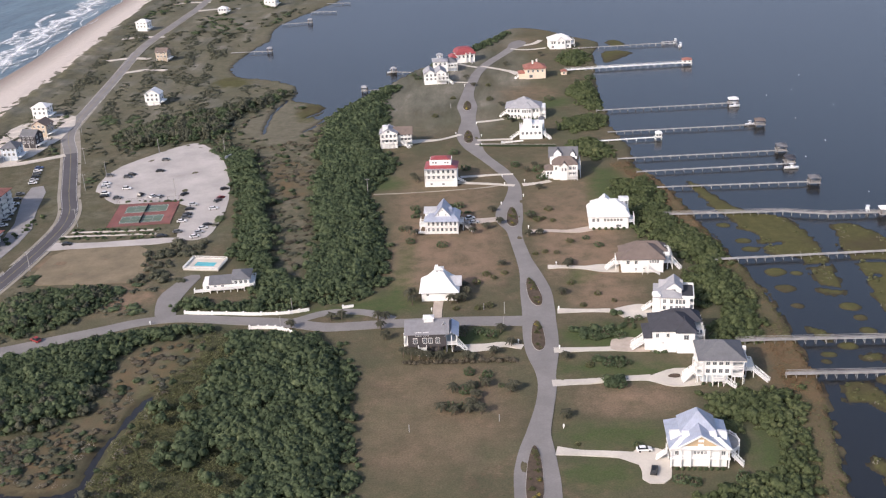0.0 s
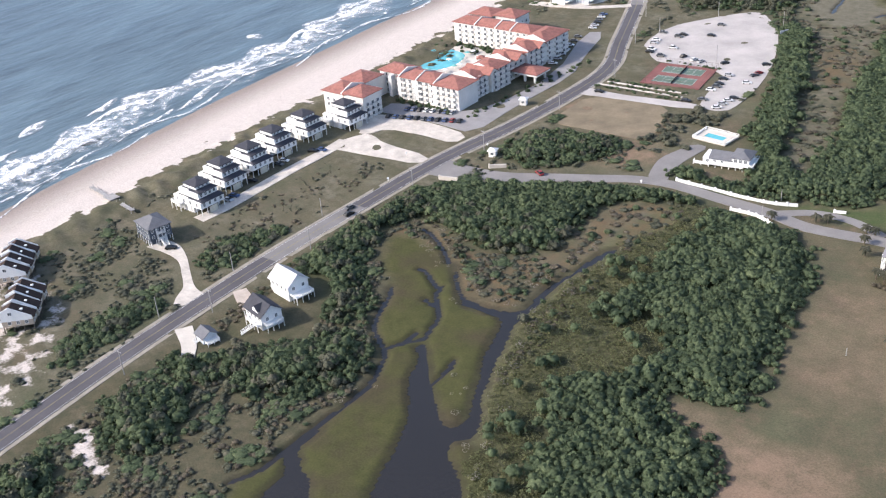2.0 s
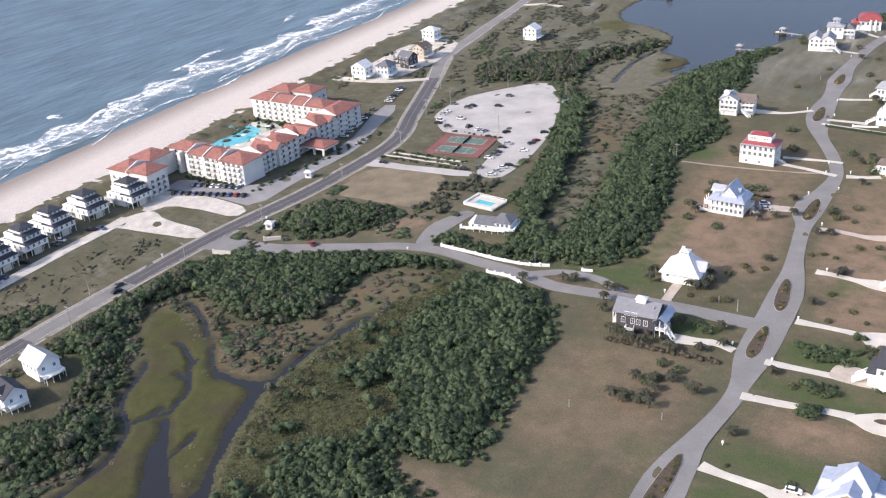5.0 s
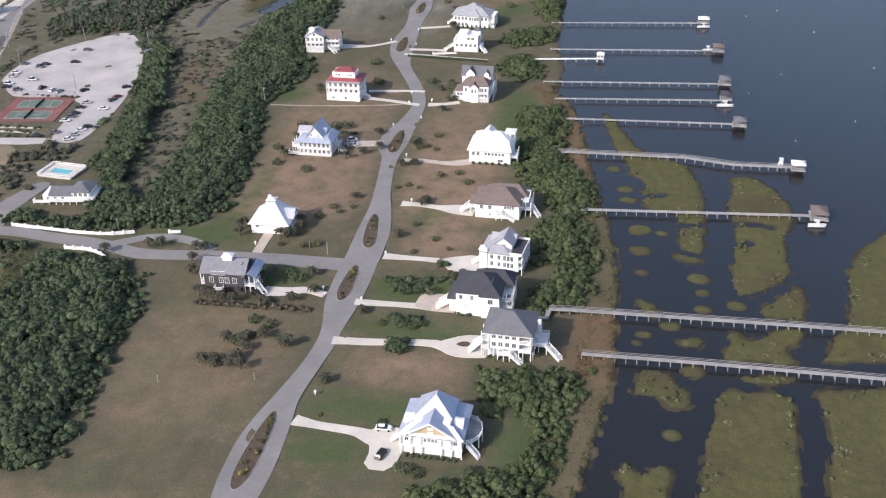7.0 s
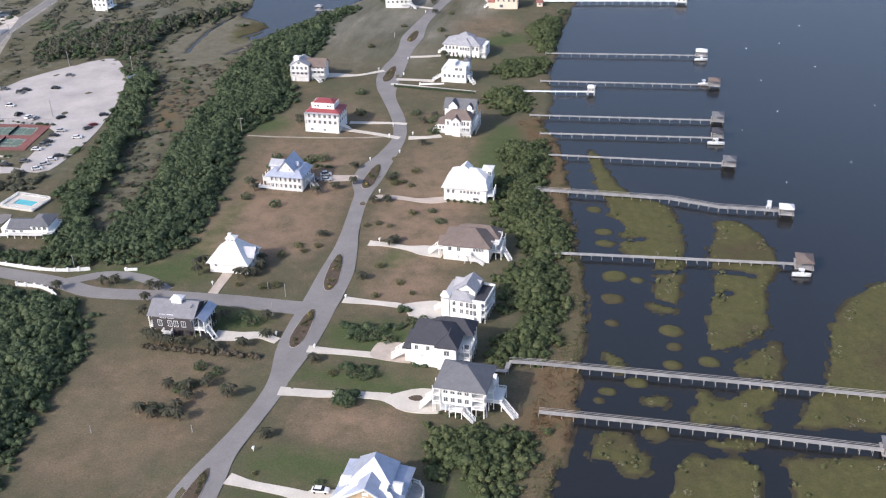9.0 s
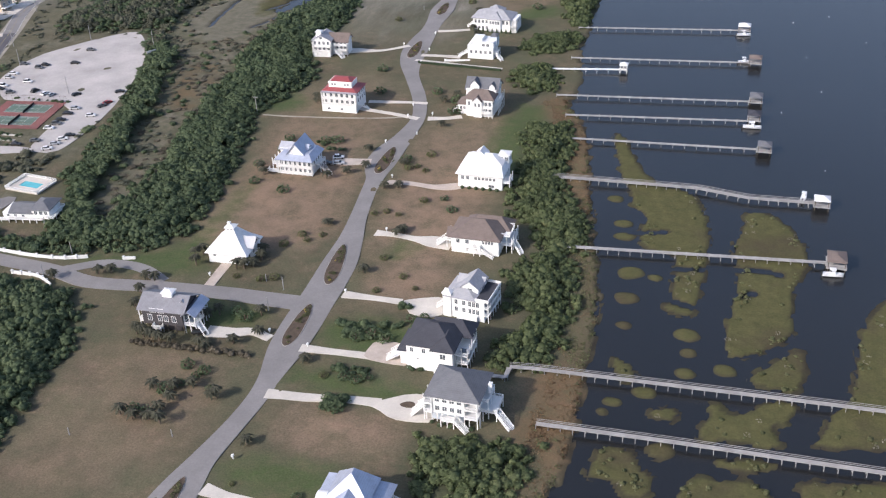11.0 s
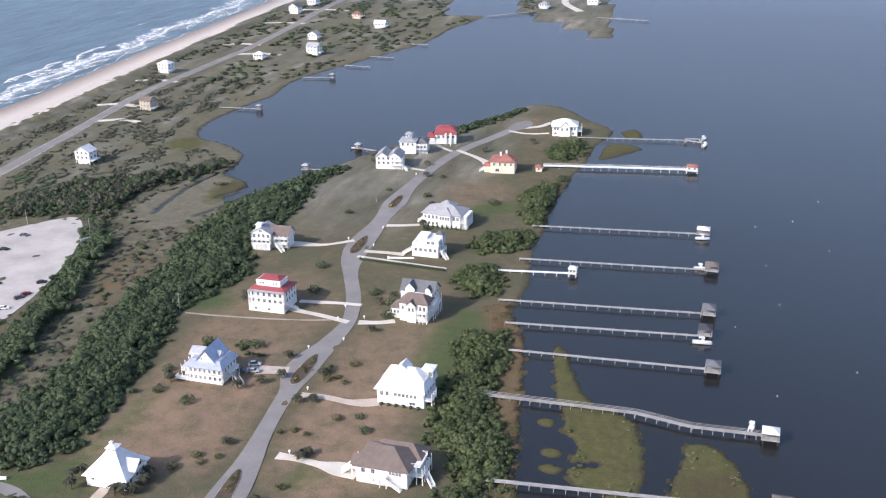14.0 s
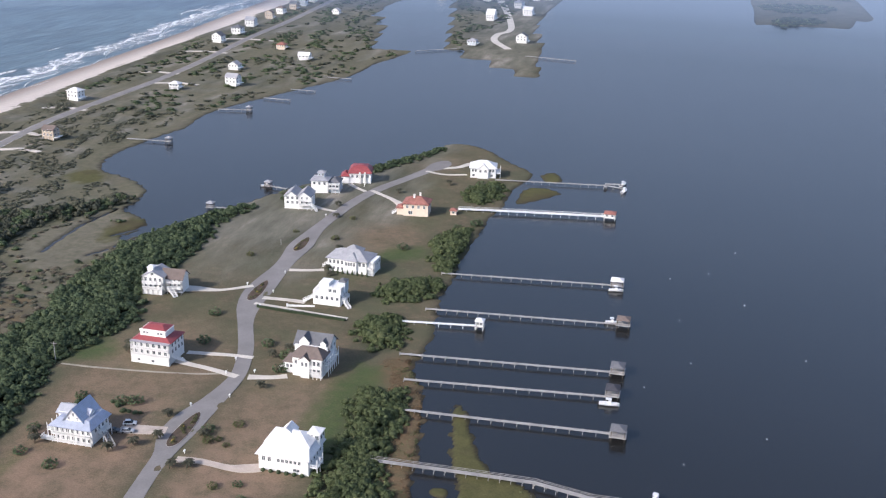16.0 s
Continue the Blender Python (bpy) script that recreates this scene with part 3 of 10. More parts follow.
def water_depth(X, Y):
    """Metres from the nearest water's edge: positive over water."""
    edge = 0.7 * wobble(X, Y, 11) + 0.2 * wobble(X, Y, 4.5)
    d = signed(SOUND, X, Y, 60) + edge
    isl = np.full(X.shape, -60.0)
    for k in MARSHES:
        isl = np.maximum(isl, signed(chaikin(k, 2), X, Y, 25))
    for x, y, r in TUFTS:
        isl = np.maximum(isl, r + 0.7 - np.hypot((X - x) * 0.85, Y - y))
    isl += 0.6 * edge
    for k in ISLES:
        isl = np.maximum(isl, signed(chaikin(k, 2), X, Y, 60))
    d = np.minimum(d, -isl)
    creek = np.maximum(signed(chaikin(CREEK, 1), X, Y, 25), signed(chaikin(POND, 2), X, Y, 25)) + 0.25 * edge - 0.5
    for r in RILLS:
        creek = np.maximum(creek, (0.8 if r[0][0] > 0 else 0.3) - near_line(chaikin(r, 2, False), X, Y, 20) + 0.15 * edge)
    return np.maximum(d, creek), isl


DEPTH, ISL = water_depth(X, Y)
SEA = shore_x(Y) - X
DUNE = dune_x(Y) - X
land = np.clip(-DEPTH * 0.42, -1.6, 0.6) - 0.6
land += np.where(DEPTH < -1.5, 0.12 * wobble(X, Y, 22), 0)
land = np.where(ISL > -3, np.minimum(land, -0.22 + 0.1 * wobble(X, Y, 5)), land)
hump = 1.8 * np.exp(-((DUNE + 10) / 9.0) ** 2) * (1 + 0.5 * wobble(X, Y, 14))
land = land + np.where(DUNE > -40, hump, 0)
beach = np.interp(SEA, (-45, -25, 0, 60, 400), (1.0, 0.7, -0.6, -3.5, -9))
H = np.where(DUNE > 0, np.minimum(beach, np.maximum(land, 0.4) + 0.6), land)
nx, ny = len(GX), len(GY)
vid = np.arange(nx * ny).reshape(ny, nx)
quads = np.stack([vid[:-1, :-1], vid[:-1, 1:], vid[1:, 1:], vid[1:, :-1]], -1).reshape(-1, 4)


def grid_mesh(name, co, quads):
    me = bpy.data.meshes.new(name)
    me.vertices.add(len(co))
    me.vertices.foreach_set("co", co.ravel())
    k = quads.shape[1]
    me.loops.add(quads.size)
    me.loops.foreach_set("vertex_index", quads.ravel())
    me.polygons.add(len(quads))
    me.polygons.foreach_set("loop_start", np.arange(0, quads.size, k))
    me.update(calc_edges=True)
    return me


ground_me = grid_mesh("ground", np.stack([X, Y, H], -1).reshape(-1, 3), quads)
ground_me.polygons.foreach_set("use_smooth", np.ones(len(quads), bool))


def soft(d, width):
    return np.clip(d / width + 0.5, 0, 1)


def zone(polys, width, X, Y):
    z = np.zeros(X.shape)
    for k in polys:
        z = np.maximum(z, soft(signed(chaikin(k, 1), X, Y, 25) + 1.6 * wobble(X, Y, 8), width))
    return z


sand = np.maximum(soft(DUNE + 3 + 4 * wobble(X, Y, 16) + 2 * wobble(X, Y, 6), 3), np.maximum(0.85 * zone(SANDS[:1], 9, X, Y), 0.6 * zone(SANDS[1:], 9, X, Y) * np.clip(0.75 + 0.5 * wobble(X, Y, 11), 0.2, 1)))
wet = soft(SEA + 15, 22)
marsh = np.maximum(soft(ISL + 1.5, 2.0), soft(signed(chaikin(MARSH_WEST, 1), X, Y, 25), 3))
north = soft(-X - 20 + 10 * wobble(X, Y, 60), 40) * soft(Y - 610, 80) * (1 - 0.6 * soft(Y - 2600, 600))
lowland = soft(X + 224, 6) * soft(-116 - X, 8) * soft(276 - Y, 8)
west_marsh = soft(signed(chaikin(MARSH_WEST, 1), X, Y, 25), 3)
north_marsh = zone([NORTH_MARSH], 6, X, Y)
marsh = np.maximum(marsh, np.maximum(zone([NORTH_MARSH], 6, X, Y), zone(YELLOWS, 5, X, Y)))
rim_marsh = soft(DEPTH + 20 + 9 * wobble(X, Y, 40), 10) * soft(Y - 590, 30) * soft(-X - 120, 10)
north_marsh = np.maximum(north_marsh, 0.6 * rim_marsh)
marsh = np.maximum(marsh, soft(DEPTH + 20 + 9 * wobble(X, Y, 40), 10) * soft(Y - 590, 30) * soft(-X - 120, 10) * 0.8)
wood = zone(WOODS, 5, X, Y) * soft(-signed(GLADE, X, Y, 25), 4) * (1 - 0.9 * np.maximum(zone([OLIVE], 6, X, Y), np.maximum(zone(CLEARINGS, 5, X, Y), zone([NORTH_MARSH], 6, X, Y))))
bare_wood = zone(CLEARINGS, 6, X, Y)
scrub = np.maximum(soft(-X - 150 + 12 * wobble(X, Y, 50), 30) * soft(-DUNE - 2, 6) * (0.6 + 0.4 * wobble(X, Y, 25)), 0)
scrub = np.maximum(scrub, soft(Y - 900, 80))
green = zone(GREENS, 6, X, Y)
bare = np.maximum(zone(BARES_AND_HAZED[1:], 10, X, Y), np.maximum(0.45 * zone(BARES_AND_HAZED[:1], 10, X, Y), 0.0))
bare *= 1 - 0.55 * soft(Y - 470, 60)
scrub = np.clip(scrub, 0, 1) * (1 - bare)
reed = soft(DEPTH + 13 + 3 * wobble(X, Y, 18), 6) * soft(X - 40, 10) * soft(530 - Y, 10) * (1 - soft(DEPTH, 1.5))
reed *= 0.4 + 0.6 * np.maximum(soft(Y - 294, 8) * soft(336 - Y, 8), soft(Y - 405, 12))
reed = np.maximum(reed, np.maximum(zone([BROWN, [(-151, 228), (-149, 235), (-141, 239), (-136, 231), (-141, 225)]], 3, X, Y), 1.0 * zone(CLEARINGS[1:], 6, X, Y)) * np.clip(0.55 + 0.6 * wobble(X, Y, 18), 0, 0.9))
olive_z = np.maximum(zone([OLIVE], 6, X, Y), soft(signed(chaikin(OLIVE, 1), X, Y, 25) + 6, 4))
scrub = np.maximum(scrub, bare_wood)
for nm, chans in (("zone_a", (sand, marsh, wood)), ("zone_b", (green, bare, reed)), ("zone_c", (wet, np.clip(scrub, 0, 1), soft(DEPTH + 0.5, 0.9))),
                  ("zone_d", (olive_z, west_marsh, north_marsh * (1 - zone(YELLOWS, 5, X, Y)))), ("zone_e", (north, lowland, 0 * X))):
    at = ground_me.color_attributes.new(nm, 'FLOAT_COLOR', 'POINT')
    col = np.ones((nx * ny, 4), np.float32)
    for i, c in enumerate(chans):
        col[:, i] = np.clip(c, 0, 1).ravel()
    at.data.foreach_set("color", col.ravel())


def ground_material():
    m, n, l, b = mat("coastal_ground", 0.95, 0, 0.1)

    def zones(name):
        a = n.new("ShaderNodeAttribute")
        a.attribute_name = name
        s = n.new("ShaderNodeSeparateColor")
        l.new(a.outputs["Color"], s.inputs[0])
        return s.outputs

    big, mid, small = noise_node(m, 0.035, 5), noise_node(m, 0.22, 5, 0.65), noise_node(m, 1.6, 4, 0.7)
    za, zb, zc = zones("zone_a"), zones("zone_b"), zones("zone_c")
    zd, ze = zones("zone_d"), zones("zone_e")
    grass = mix(m, ramp(m, mid, [(0.3, (0,) * 3), (0.7, (1,) * 3)]), (0.126, 0.104, 0.068), (0.208, 0.154, 0.106))
    tussock = ramp(m, noise_node(m, 0.7, 5, 0.75), [(0.42, (0,) * 3), (0.7, (0.6,) * 3)])
    grass = mix(m, tussock, grass, (0.108, 0.104, 0.066))
    grass = mix(m, ramp(m, big, [(0.46, (0, 0, 0)), (0.66, (1, 1, 1))]), grass, (0.122, 0.122, 0.074))
    damp = ramp(m, noise_node(m, 0.075, 6, 0.7), [(0.44, (0,) * 3), (0.64, (0.6,) * 3)])
    grass = mix(m, damp, grass, (0.084, 0.076, 0.052))
    blotch = ramp(m, noise_node(m, 0.09, 6, 0.72), [(0.46, (0,) * 3), (0.64, (0.5,) * 3)])
    grass = mix(m, blotch, grass, (0.104, 0.104, 0.064))
    tracks = ramp(m, noise_node(m, 0.045, 7, 0.8), [(0.40, (0,) * 3), (0.5, (0.55,) * 3), (0.6, (0,) * 3)])
    grass = mix(m, tracks, grass, (0.088, 0.094, 0.056))
    col = mix(m, calc(m, 'MULTIPLY', zb[1], ramp(m, noise_node(m, 0.11, 6, 0.7), [(0.32, (0.25,) * 3), (0.58, (1.0,) * 3)])), grass, (0.248, 0.176, 0.124))
    lawn = mix(m, mid, (0.050, 0.082, 0.029), (0.090, 0.120, 0.048))
    worn = ramp(m, noise_node(m, 0.3, 6, 0.75), [(0.3, (1.0,) * 3), (0.7, (0.55,) * 3)])
    col = mix(m, calc(m, 'MULTIPLY', zb[0], worn), col, lawn)
    scrub_c = mix(m, ramp(m, mid, [(0.35, (0,) * 3), (0.65, (1,) * 3)]), (0.088, 0.090, 0.058), (0.180, 0.160, 0.115))
    scrub_c = mix(m, ramp(m, noise_node(m, 0.12, 7, 0.72), [(0.5, (0,) * 3), (0.66, (0.75,) * 3)]), scrub_c, (0.30, 0.265, 0.215))
    scrub_c = mix(m, ramp(m, noise_node(m, 0.06, 7, 0.75), [(0.5, (0,) * 3), (0.62, (0.8,) * 3)]), scrub_c, (0.066, 0.076, 0.044))
    col = mix(m, calc(m, 'MULTIPLY', zc[1], 0.9), col, scrub_c)
    fen = mix(m, ramp(m, mid, [(0.35, (0,) * 3), (0.65, (1,) * 3)]), (0.066, 0.068, 0.042), (0.112, 0.098, 0.062))
    fen = mix(m, ramp(m, noise_node(m, 0.09, 7, 0.75), [(0.54, (0,) * 3), (0.66, (0.6,) * 3)]), fen, (0.165, 0.14, 0.10))
    col = mix(m, calc(m, 'MULTIPLY', ze[1], 0.85), col, fen)
    # dormant grass in long pale and dark streaks beside the far highway
    tc, mp, st = n.new("ShaderNodeTexCoord"), n.new("ShaderNodeMapping"), n.new("ShaderNodeTexNoise")
    mp.inputs["Scale"].default_value = (0.042, 0.011, 0.05)
    mp.inputs["Rotation"].default_value = (0, 0, -0.1)
    st.inputs["Scale"].default_value, st.inputs["Detail"].default_value, st.inputs["Roughness"].default_value = 1.0, 7, 0.68
    l.new(tc.outputs["Object"], mp.inputs["Vector"])
    l.new(mp.outputs["Vector"], st.inputs["Vector"])
    streak = ramp(m, st.outputs["Fac"], [(0.34, (0.085, 0.090, 0.066)), (0.47, (0.150, 0.148, 0.118)), (0.56, (0.205, 0.195, 0.160)), (0.66, (0.33, 0.305, 0.265))])
    col = mix(m, calc(m, 'MULTIPLY', ze[0], 0.85), col, streak)
    reed_c = mix(m, ramp(m, mid, [(0.35, (0,) * 3), (0.65, (1,) * 3)]), (0.180, 0.120, 0.072), (0.125, 0.104, 0.060))
    col = mix(m, calc(m, 'MULTIPLY', zd[0], 0.9), col, mix(m, mid, (0.09, 0.094, 0.048), (0.135, 0.132, 0.075)))
    col = mix(m, zb[2], col, reed_c)
    marsh_c = mix(m, ramp(m, mid, [(0.3, (0,) * 3), (0.7, (1,) * 3)]), (0.076, 0.078, 0.034), (0.114, 0.108, 0.048))
    marsh_c = mix(m, ramp(m, big, [(0.5, (0,) * 3), (0.66, (1,) * 3)]), marsh_c, (0.080, 0.068, 0.040))
    dull = mix(m, ramp(m, mid, [(0.3, (0,) * 3), (0.7, (1,) * 3)]), (0.058, 0.064, 0.026), (0.088, 0.088, 0.036))
    dull = mix(m, ramp(m, big, [(0.46, (0,) * 3), (0.62, (0.8,) * 3)]), dull, (0.070, 0.058, 0.038))
    marsh_c = mix(m, zd[1], marsh_c, dull)
    marsh_c = mix(m, zd[2], marsh_c, mix(m, ramp(m, mid, [(0.35, (0,) * 3), (0.65, (1,) * 3)]), (0.125, 0.122, 0.086), (0.20, 0.18, 0.138)))
    col = mix(m, za[1], col, marsh_c)
    col = mix(m, za[2], col, mix(m, mid, (0.062, 0.070, 0.042), (0.095, 0.10, 0.06)))
    sand_c = mix(m, mid, (0.55, 0.49, 0.445), (0.66, 0.60, 0.55))
    sand_c = mix(m, zc[0], sand_c, (0.30, 0.255, 0.225))
    ragged = calc(m, 'ADD', za[0], calc(m, 'MULTIPLY', calc(m, 'SUBTRACT', noise_node(m, 0.42, 7, 0.75), 0.5), 1.1))
    col = mix(m, ramp(m, ragged, [(0.40, (0,) * 3), (0.60, (1,) * 3)]), col, sand_c)
    mud = calc(m, 'MULTIPLY', zc[2], calc(m, 'SUBTRACT', 1.0, za[0]))
    col = mix(m, mud, col, (0.045, 0.04, 0.03))
    fine = ramp(m, small, [(0.25, (0.66,) * 3), (0.75, (1.16,) * 3)])
    l.new(mix(m, 1.0, col, fine, 'MULTIPLY'), b.inputs["Base Color"])
    bump(m, small, 0.5, 0.25)
    return m


ground_me.materials.append(ground_material())
ground = tagged(new("ground", ground_me), "coastal ground of dry grass, dunes, beach sand and marsh", "ground", kind="structure")


def sheet(name, xs, ys, z, material, label, category):
    co = [(x, y, z) for y in ys for x in xs]
    k = len(xs)
    fs = [(j * k + i, j * k + i + 1, (j + 1) * k + i + 1, (j + 1) * k + i) for j in range(len(ys) - 1) for i in range(k - 1)]
    return tagged(link_mesh(name, co, fs, material), label, category, kind="structure")


sheet("water_sound", [-340, 0, 500, 6500], [-3000, 0, 1000, 6500], -0.6, M["sound"], "calm grey-blue sheltered water of the sound", "water")
sheet("water_creek", [-262, -180, -92], [95, 200, 312], -0.590, M["creek"], "still brown tidal creek water", "water")
sheet("water_sea", [-6500, -2000, -800, -300], [-3000, 0, 1000, 6500], -0.596, M["sea"], "blue-green open sea with low swell", "water")


# ---------- breaking surf ----------
def foam_material():
    m, n, l, b = mat("sea_foam", 0.8, 0, 0.2)
    b.inputs["Base Color"].default_value = (0.78, 0.81, 0.83, 1)
    at = n.new("ShaderNodeAttribute")
    at.attribute_name = "thick"
    holes = calc(m, 'ADD', calc(m, 'MULTIPLY', noise_node(m, 0.16, 8, 0.8), 1.45), at.outputs["Fac"])
    l.new(ramp(m, holes, [(0.82, (0,) * 3), (1.08, (0.36,) * 3), (1.55, (0.86,) * 3)]), b.inputs["Alpha"])
    return m


def surf():
    rnd = random.Random(5)
    co, fs, th = [], [], []

    def strip(y0, y1, off, wide, dense):
        n = max(6, int((y1 - y0) / 4))
        base = len(co)
        for i in range(n + 1):
            s = i / n
            y = y0 + (y1 - y0) * s
            mid = shore_x(y) - off + 5 * math.sin(y / 31 + off) + 3 * math.sin(y / 11.3 + 2 * off)
            half = wide * math.sin(math.pi * min(max(s, 0.02), 0.98)) ** 0.6 * (0.7 + 0.3 * math.sin(y / 7 + off))
            for j, k in enumerate((-1.0, -0.75, 0, 0.75, 1.0)):
                co.append((mid + half * k, y, -0.42 + 0.25 * (1 - k * k)))
                th.append(dense * (0.62 if k == -0.75 else 0.42 if j == 2 else 0.28 if k == 0.75 else -0.2))
        for i in range(n):
            for j in range(4):
                a = base + i * 5 + j
                fs.append((a, a + 1, a + 6, a + 5))

    y = -100.0
    while y < 2600:
        grow = 1 + max(0, (y - 700) / 900)
        L = rnd.uniform(40, 110) * grow
        strip(y, y + L, rnd.uniform(24, 34), rnd.uniform(6, 9), 0.74)
        if rnd.random() < 0.55:
            strip(y + rnd.uniform(-10, 20), y + L * rnd.uniform(0.5, 0.8), rnd.uniform(46, 60), rnd.uniform(5, 8), 0.62)
        if rnd.random() < 0.25:
            strip(y, y + L * rnd.uniform(0.3, 0.6), rnd.uniform(66, 80), rnd.uniform(3, 5), 0.5)
        if rnd.random() < 0.6:
            strip(y, y + L * 0.9, rnd.uniform(10, 18), rnd.uniform(4, 7), 0.56)
        strip(y - 20, y + L + 20, 26, 26, 0.44)
        strip(y - 10, y + L + 10, rnd.uniform(2, 6), rnd.uniform(1.5, 2.6), 0.6)
        y += L * rnd.uniform(0.65, 0.95)
    ob = link_mesh("surf", co, fs, foam_material())
    at = ob.data.attributes.new("thick", 'FLOAT', 'POINT')
    at.data.foreach_set("value", th)
    tagged(ob, "broken white surf lines rolling toward the beach", "surf", kind="stuff")


surf()


# ---------- thickets: many crowns of small leaf clumps ----------
def crown_template(seed, leaves, size, flat=0.75):
    """Unit crown of loose leaf clumps. Returns corners (n, 4, 3)."""
    r = np.random.default_rng(seed)
    out = []
    lumps = r.normal(size=(7, 3))
    lumps /= np.linalg.norm(lumps, axis=1)[:, None]
    lumps[:, 2] = abs(lumps[:, 2])
    for i in range(leaves):
        d = r.normal(size=3)
        d[2] = abs(d[2]) * 0.9 - 0.25
        d /= np.linalg.norm(d)
        rad = 0.70 + 0.34 * max(0.0, (lumps @ d).max()) ** 5 + r.uniform(-0.12, 0.12)
        c = d * rad * (1, 1, flat) + (0, 0, 0.32)
        nrm = d * 0.6 + r.normal(size=3) * 0.45 + (0, 0, 0.5)
        nrm /= np.linalg.norm(nrm)
        u = np.cross(nrm, r.normal(size=3))
        u /= np.linalg.norm(u)
        v = np.cross(nrm, u)
        s = size * r.uniform(0.6, 1.25)
        bend = nrm * s * 0.3
        out.append([c - u * s - bend, c - v * s * 0.85, c + u * s - bend, c + v * s * 0.85])
    return np.array(out)


def dome(seed, rings, segs, flat):
    """The inner mass of a crown: a lumpy dome of quads with shared corners."""
    r = np.random.default_rng(seed + 500)
    lumps = r.normal(size=(9, 3))
    lumps /= np.linalg.norm(lumps, axis=1)[:, None]
    lumps[:, 2] = abs(lumps[:, 2])
    co, fs = [], []
    for i in range(rings + 1):
        el = -0.45 + (math.pi / 2 + 0.38) * i / rings
        for j in range(segs):
            a = math.tau * (j + 0.5 * (i % 2)) / segs
            d = np.array((math.cos(el) * math.cos(a), math.cos(el) * math.sin(a), math.sin(el)))
            rad = 0.54 + 0.40 * max(0.0, (lumps @ d).max()) ** 6 + r.uniform(-0.05, 0.05)
            co.append(d * rad * (1, 1, flat) + (0, 0, 0.32))
    for i in range(rings):
        for j in range(segs):
            k = (j + 1) % segs
            fs.append((i * segs + j, i * segs + k, (i + 1) * segs + k, (i + 1) * segs + j))
    return np.array(co), np.array(fs)


def thicket(name, spots, material, label, leaves=52, size=0.26, flat=0.75, seed=1, category="shrubs", core=(4, 8)):
    """spots: x, y, z, radius, height factor, tone."""
    spots = np.asarray(spots, float)
    if not len(spots):
        return
    r = np.random.default_rng(seed)
    co, fs, tone, base = [], [], [], 0
    for i in range(6):
        sp = spots[i::6]
        if not len(sp):
            continue
        T = crown_template(seed * 10 + i, leaves, size, flat).reshape(-1, 3)
        F = np.arange(len(T)).reshape(-1, 4)
        if core:
            D, DF = dome(seed * 10 + i, core[0], core[1], flat)
            F = np.concatenate([F, DF + len(T)])
            T = np.concatenate([T, D])
        a = r.uniform(0, math.tau, len(sp))
        x = T[None, :, 0] * np.cos(a)[:, None] - T[None, :, 1] * np.sin(a)[:, None]
        y = T[None, :, 0] * np.sin(a)[:, None] + T[None, :, 1] * np.cos(a)[:, None]
        z = np.broadcast_to(T[None, :, 2], x.shape)
        q = np.stack([x * sp[:, 3:4] + sp[:, 0:1], y * sp[:, 3:4] + sp[:, 1:2], z * sp[:, 3:4] * sp[:, 4:5] + sp[:, 2:3]], -1)
        co.append(q.reshape(-1, 3))
        fs.append((F[None] + (base + np.arange(len(sp)) * len(T))[:, None, None]).reshape(-1, 4))
        base += len(sp) * len(T)
        tone.append(np.repeat(sp[:, 5], len(T)))
    co, fs, tone = np.concatenate(co), np.concatenate(fs), np.concatenate(tone)
    me = grid_mesh(name, co, fs)
    me.polygons.foreach_set("use_smooth", np.ones(len(fs), bool))
    me.attributes.new("tone", 'FLOAT', 'POINT').data.foreach_set("value", tone)
    me.materials.append(material)
    return tagged(new(name, me), label, category, kind="stuff")


def scatter(x0, x1, y0, y1, step, seed):
    r = np.random.default_rng(seed)
    xs, ys = np.meshgrid(np.arange(x0, x1, step), np.arange(y0, y1, step))
    xs = (xs + r.uniform(-0.45, 0.45, xs.shape) * step).ravel()
    ys = (ys + r.uniform(-0.45, 0.45, ys.shape) * step).ravel()
    return xs, ys, r


def poly_any(polys, x, y, grow=0.0):
    z = np.full(x.shape, -25.0)
    for k in polys:
        z = np.maximum(z, signed(chaikin(k, 1), x, y, 25))
    return z + grow


# places kept clear of growth: roads, plots, houses
KEEP_CLEAR = [[(-110, 341), (-70, 341), (-20, 343), (-20, 358), (-70, 362), (-110, 358), (-142, 362), (-170, 352), (-205, 332), (-205, 318), (-140, 346)],
              [(-145, 366), (-114, 370), (-114, 390), (-130, 413), (-152, 414), (-155, 395), (-150, 360), (-140, 352)], [(-212, 184), (-193, 186), (-190, 204), (-198, 226), (-216, 230)],
              [(-222, 166), (-206, 167), (-205, 183), (-222, 184)], [(30, 245), (60, 245), (60, 285), (30, 285)], [(-225, 384), (-160, 384), (-150, 430), (-155, 500), (-180, 560), (-205, 575), (-235, 560)]]


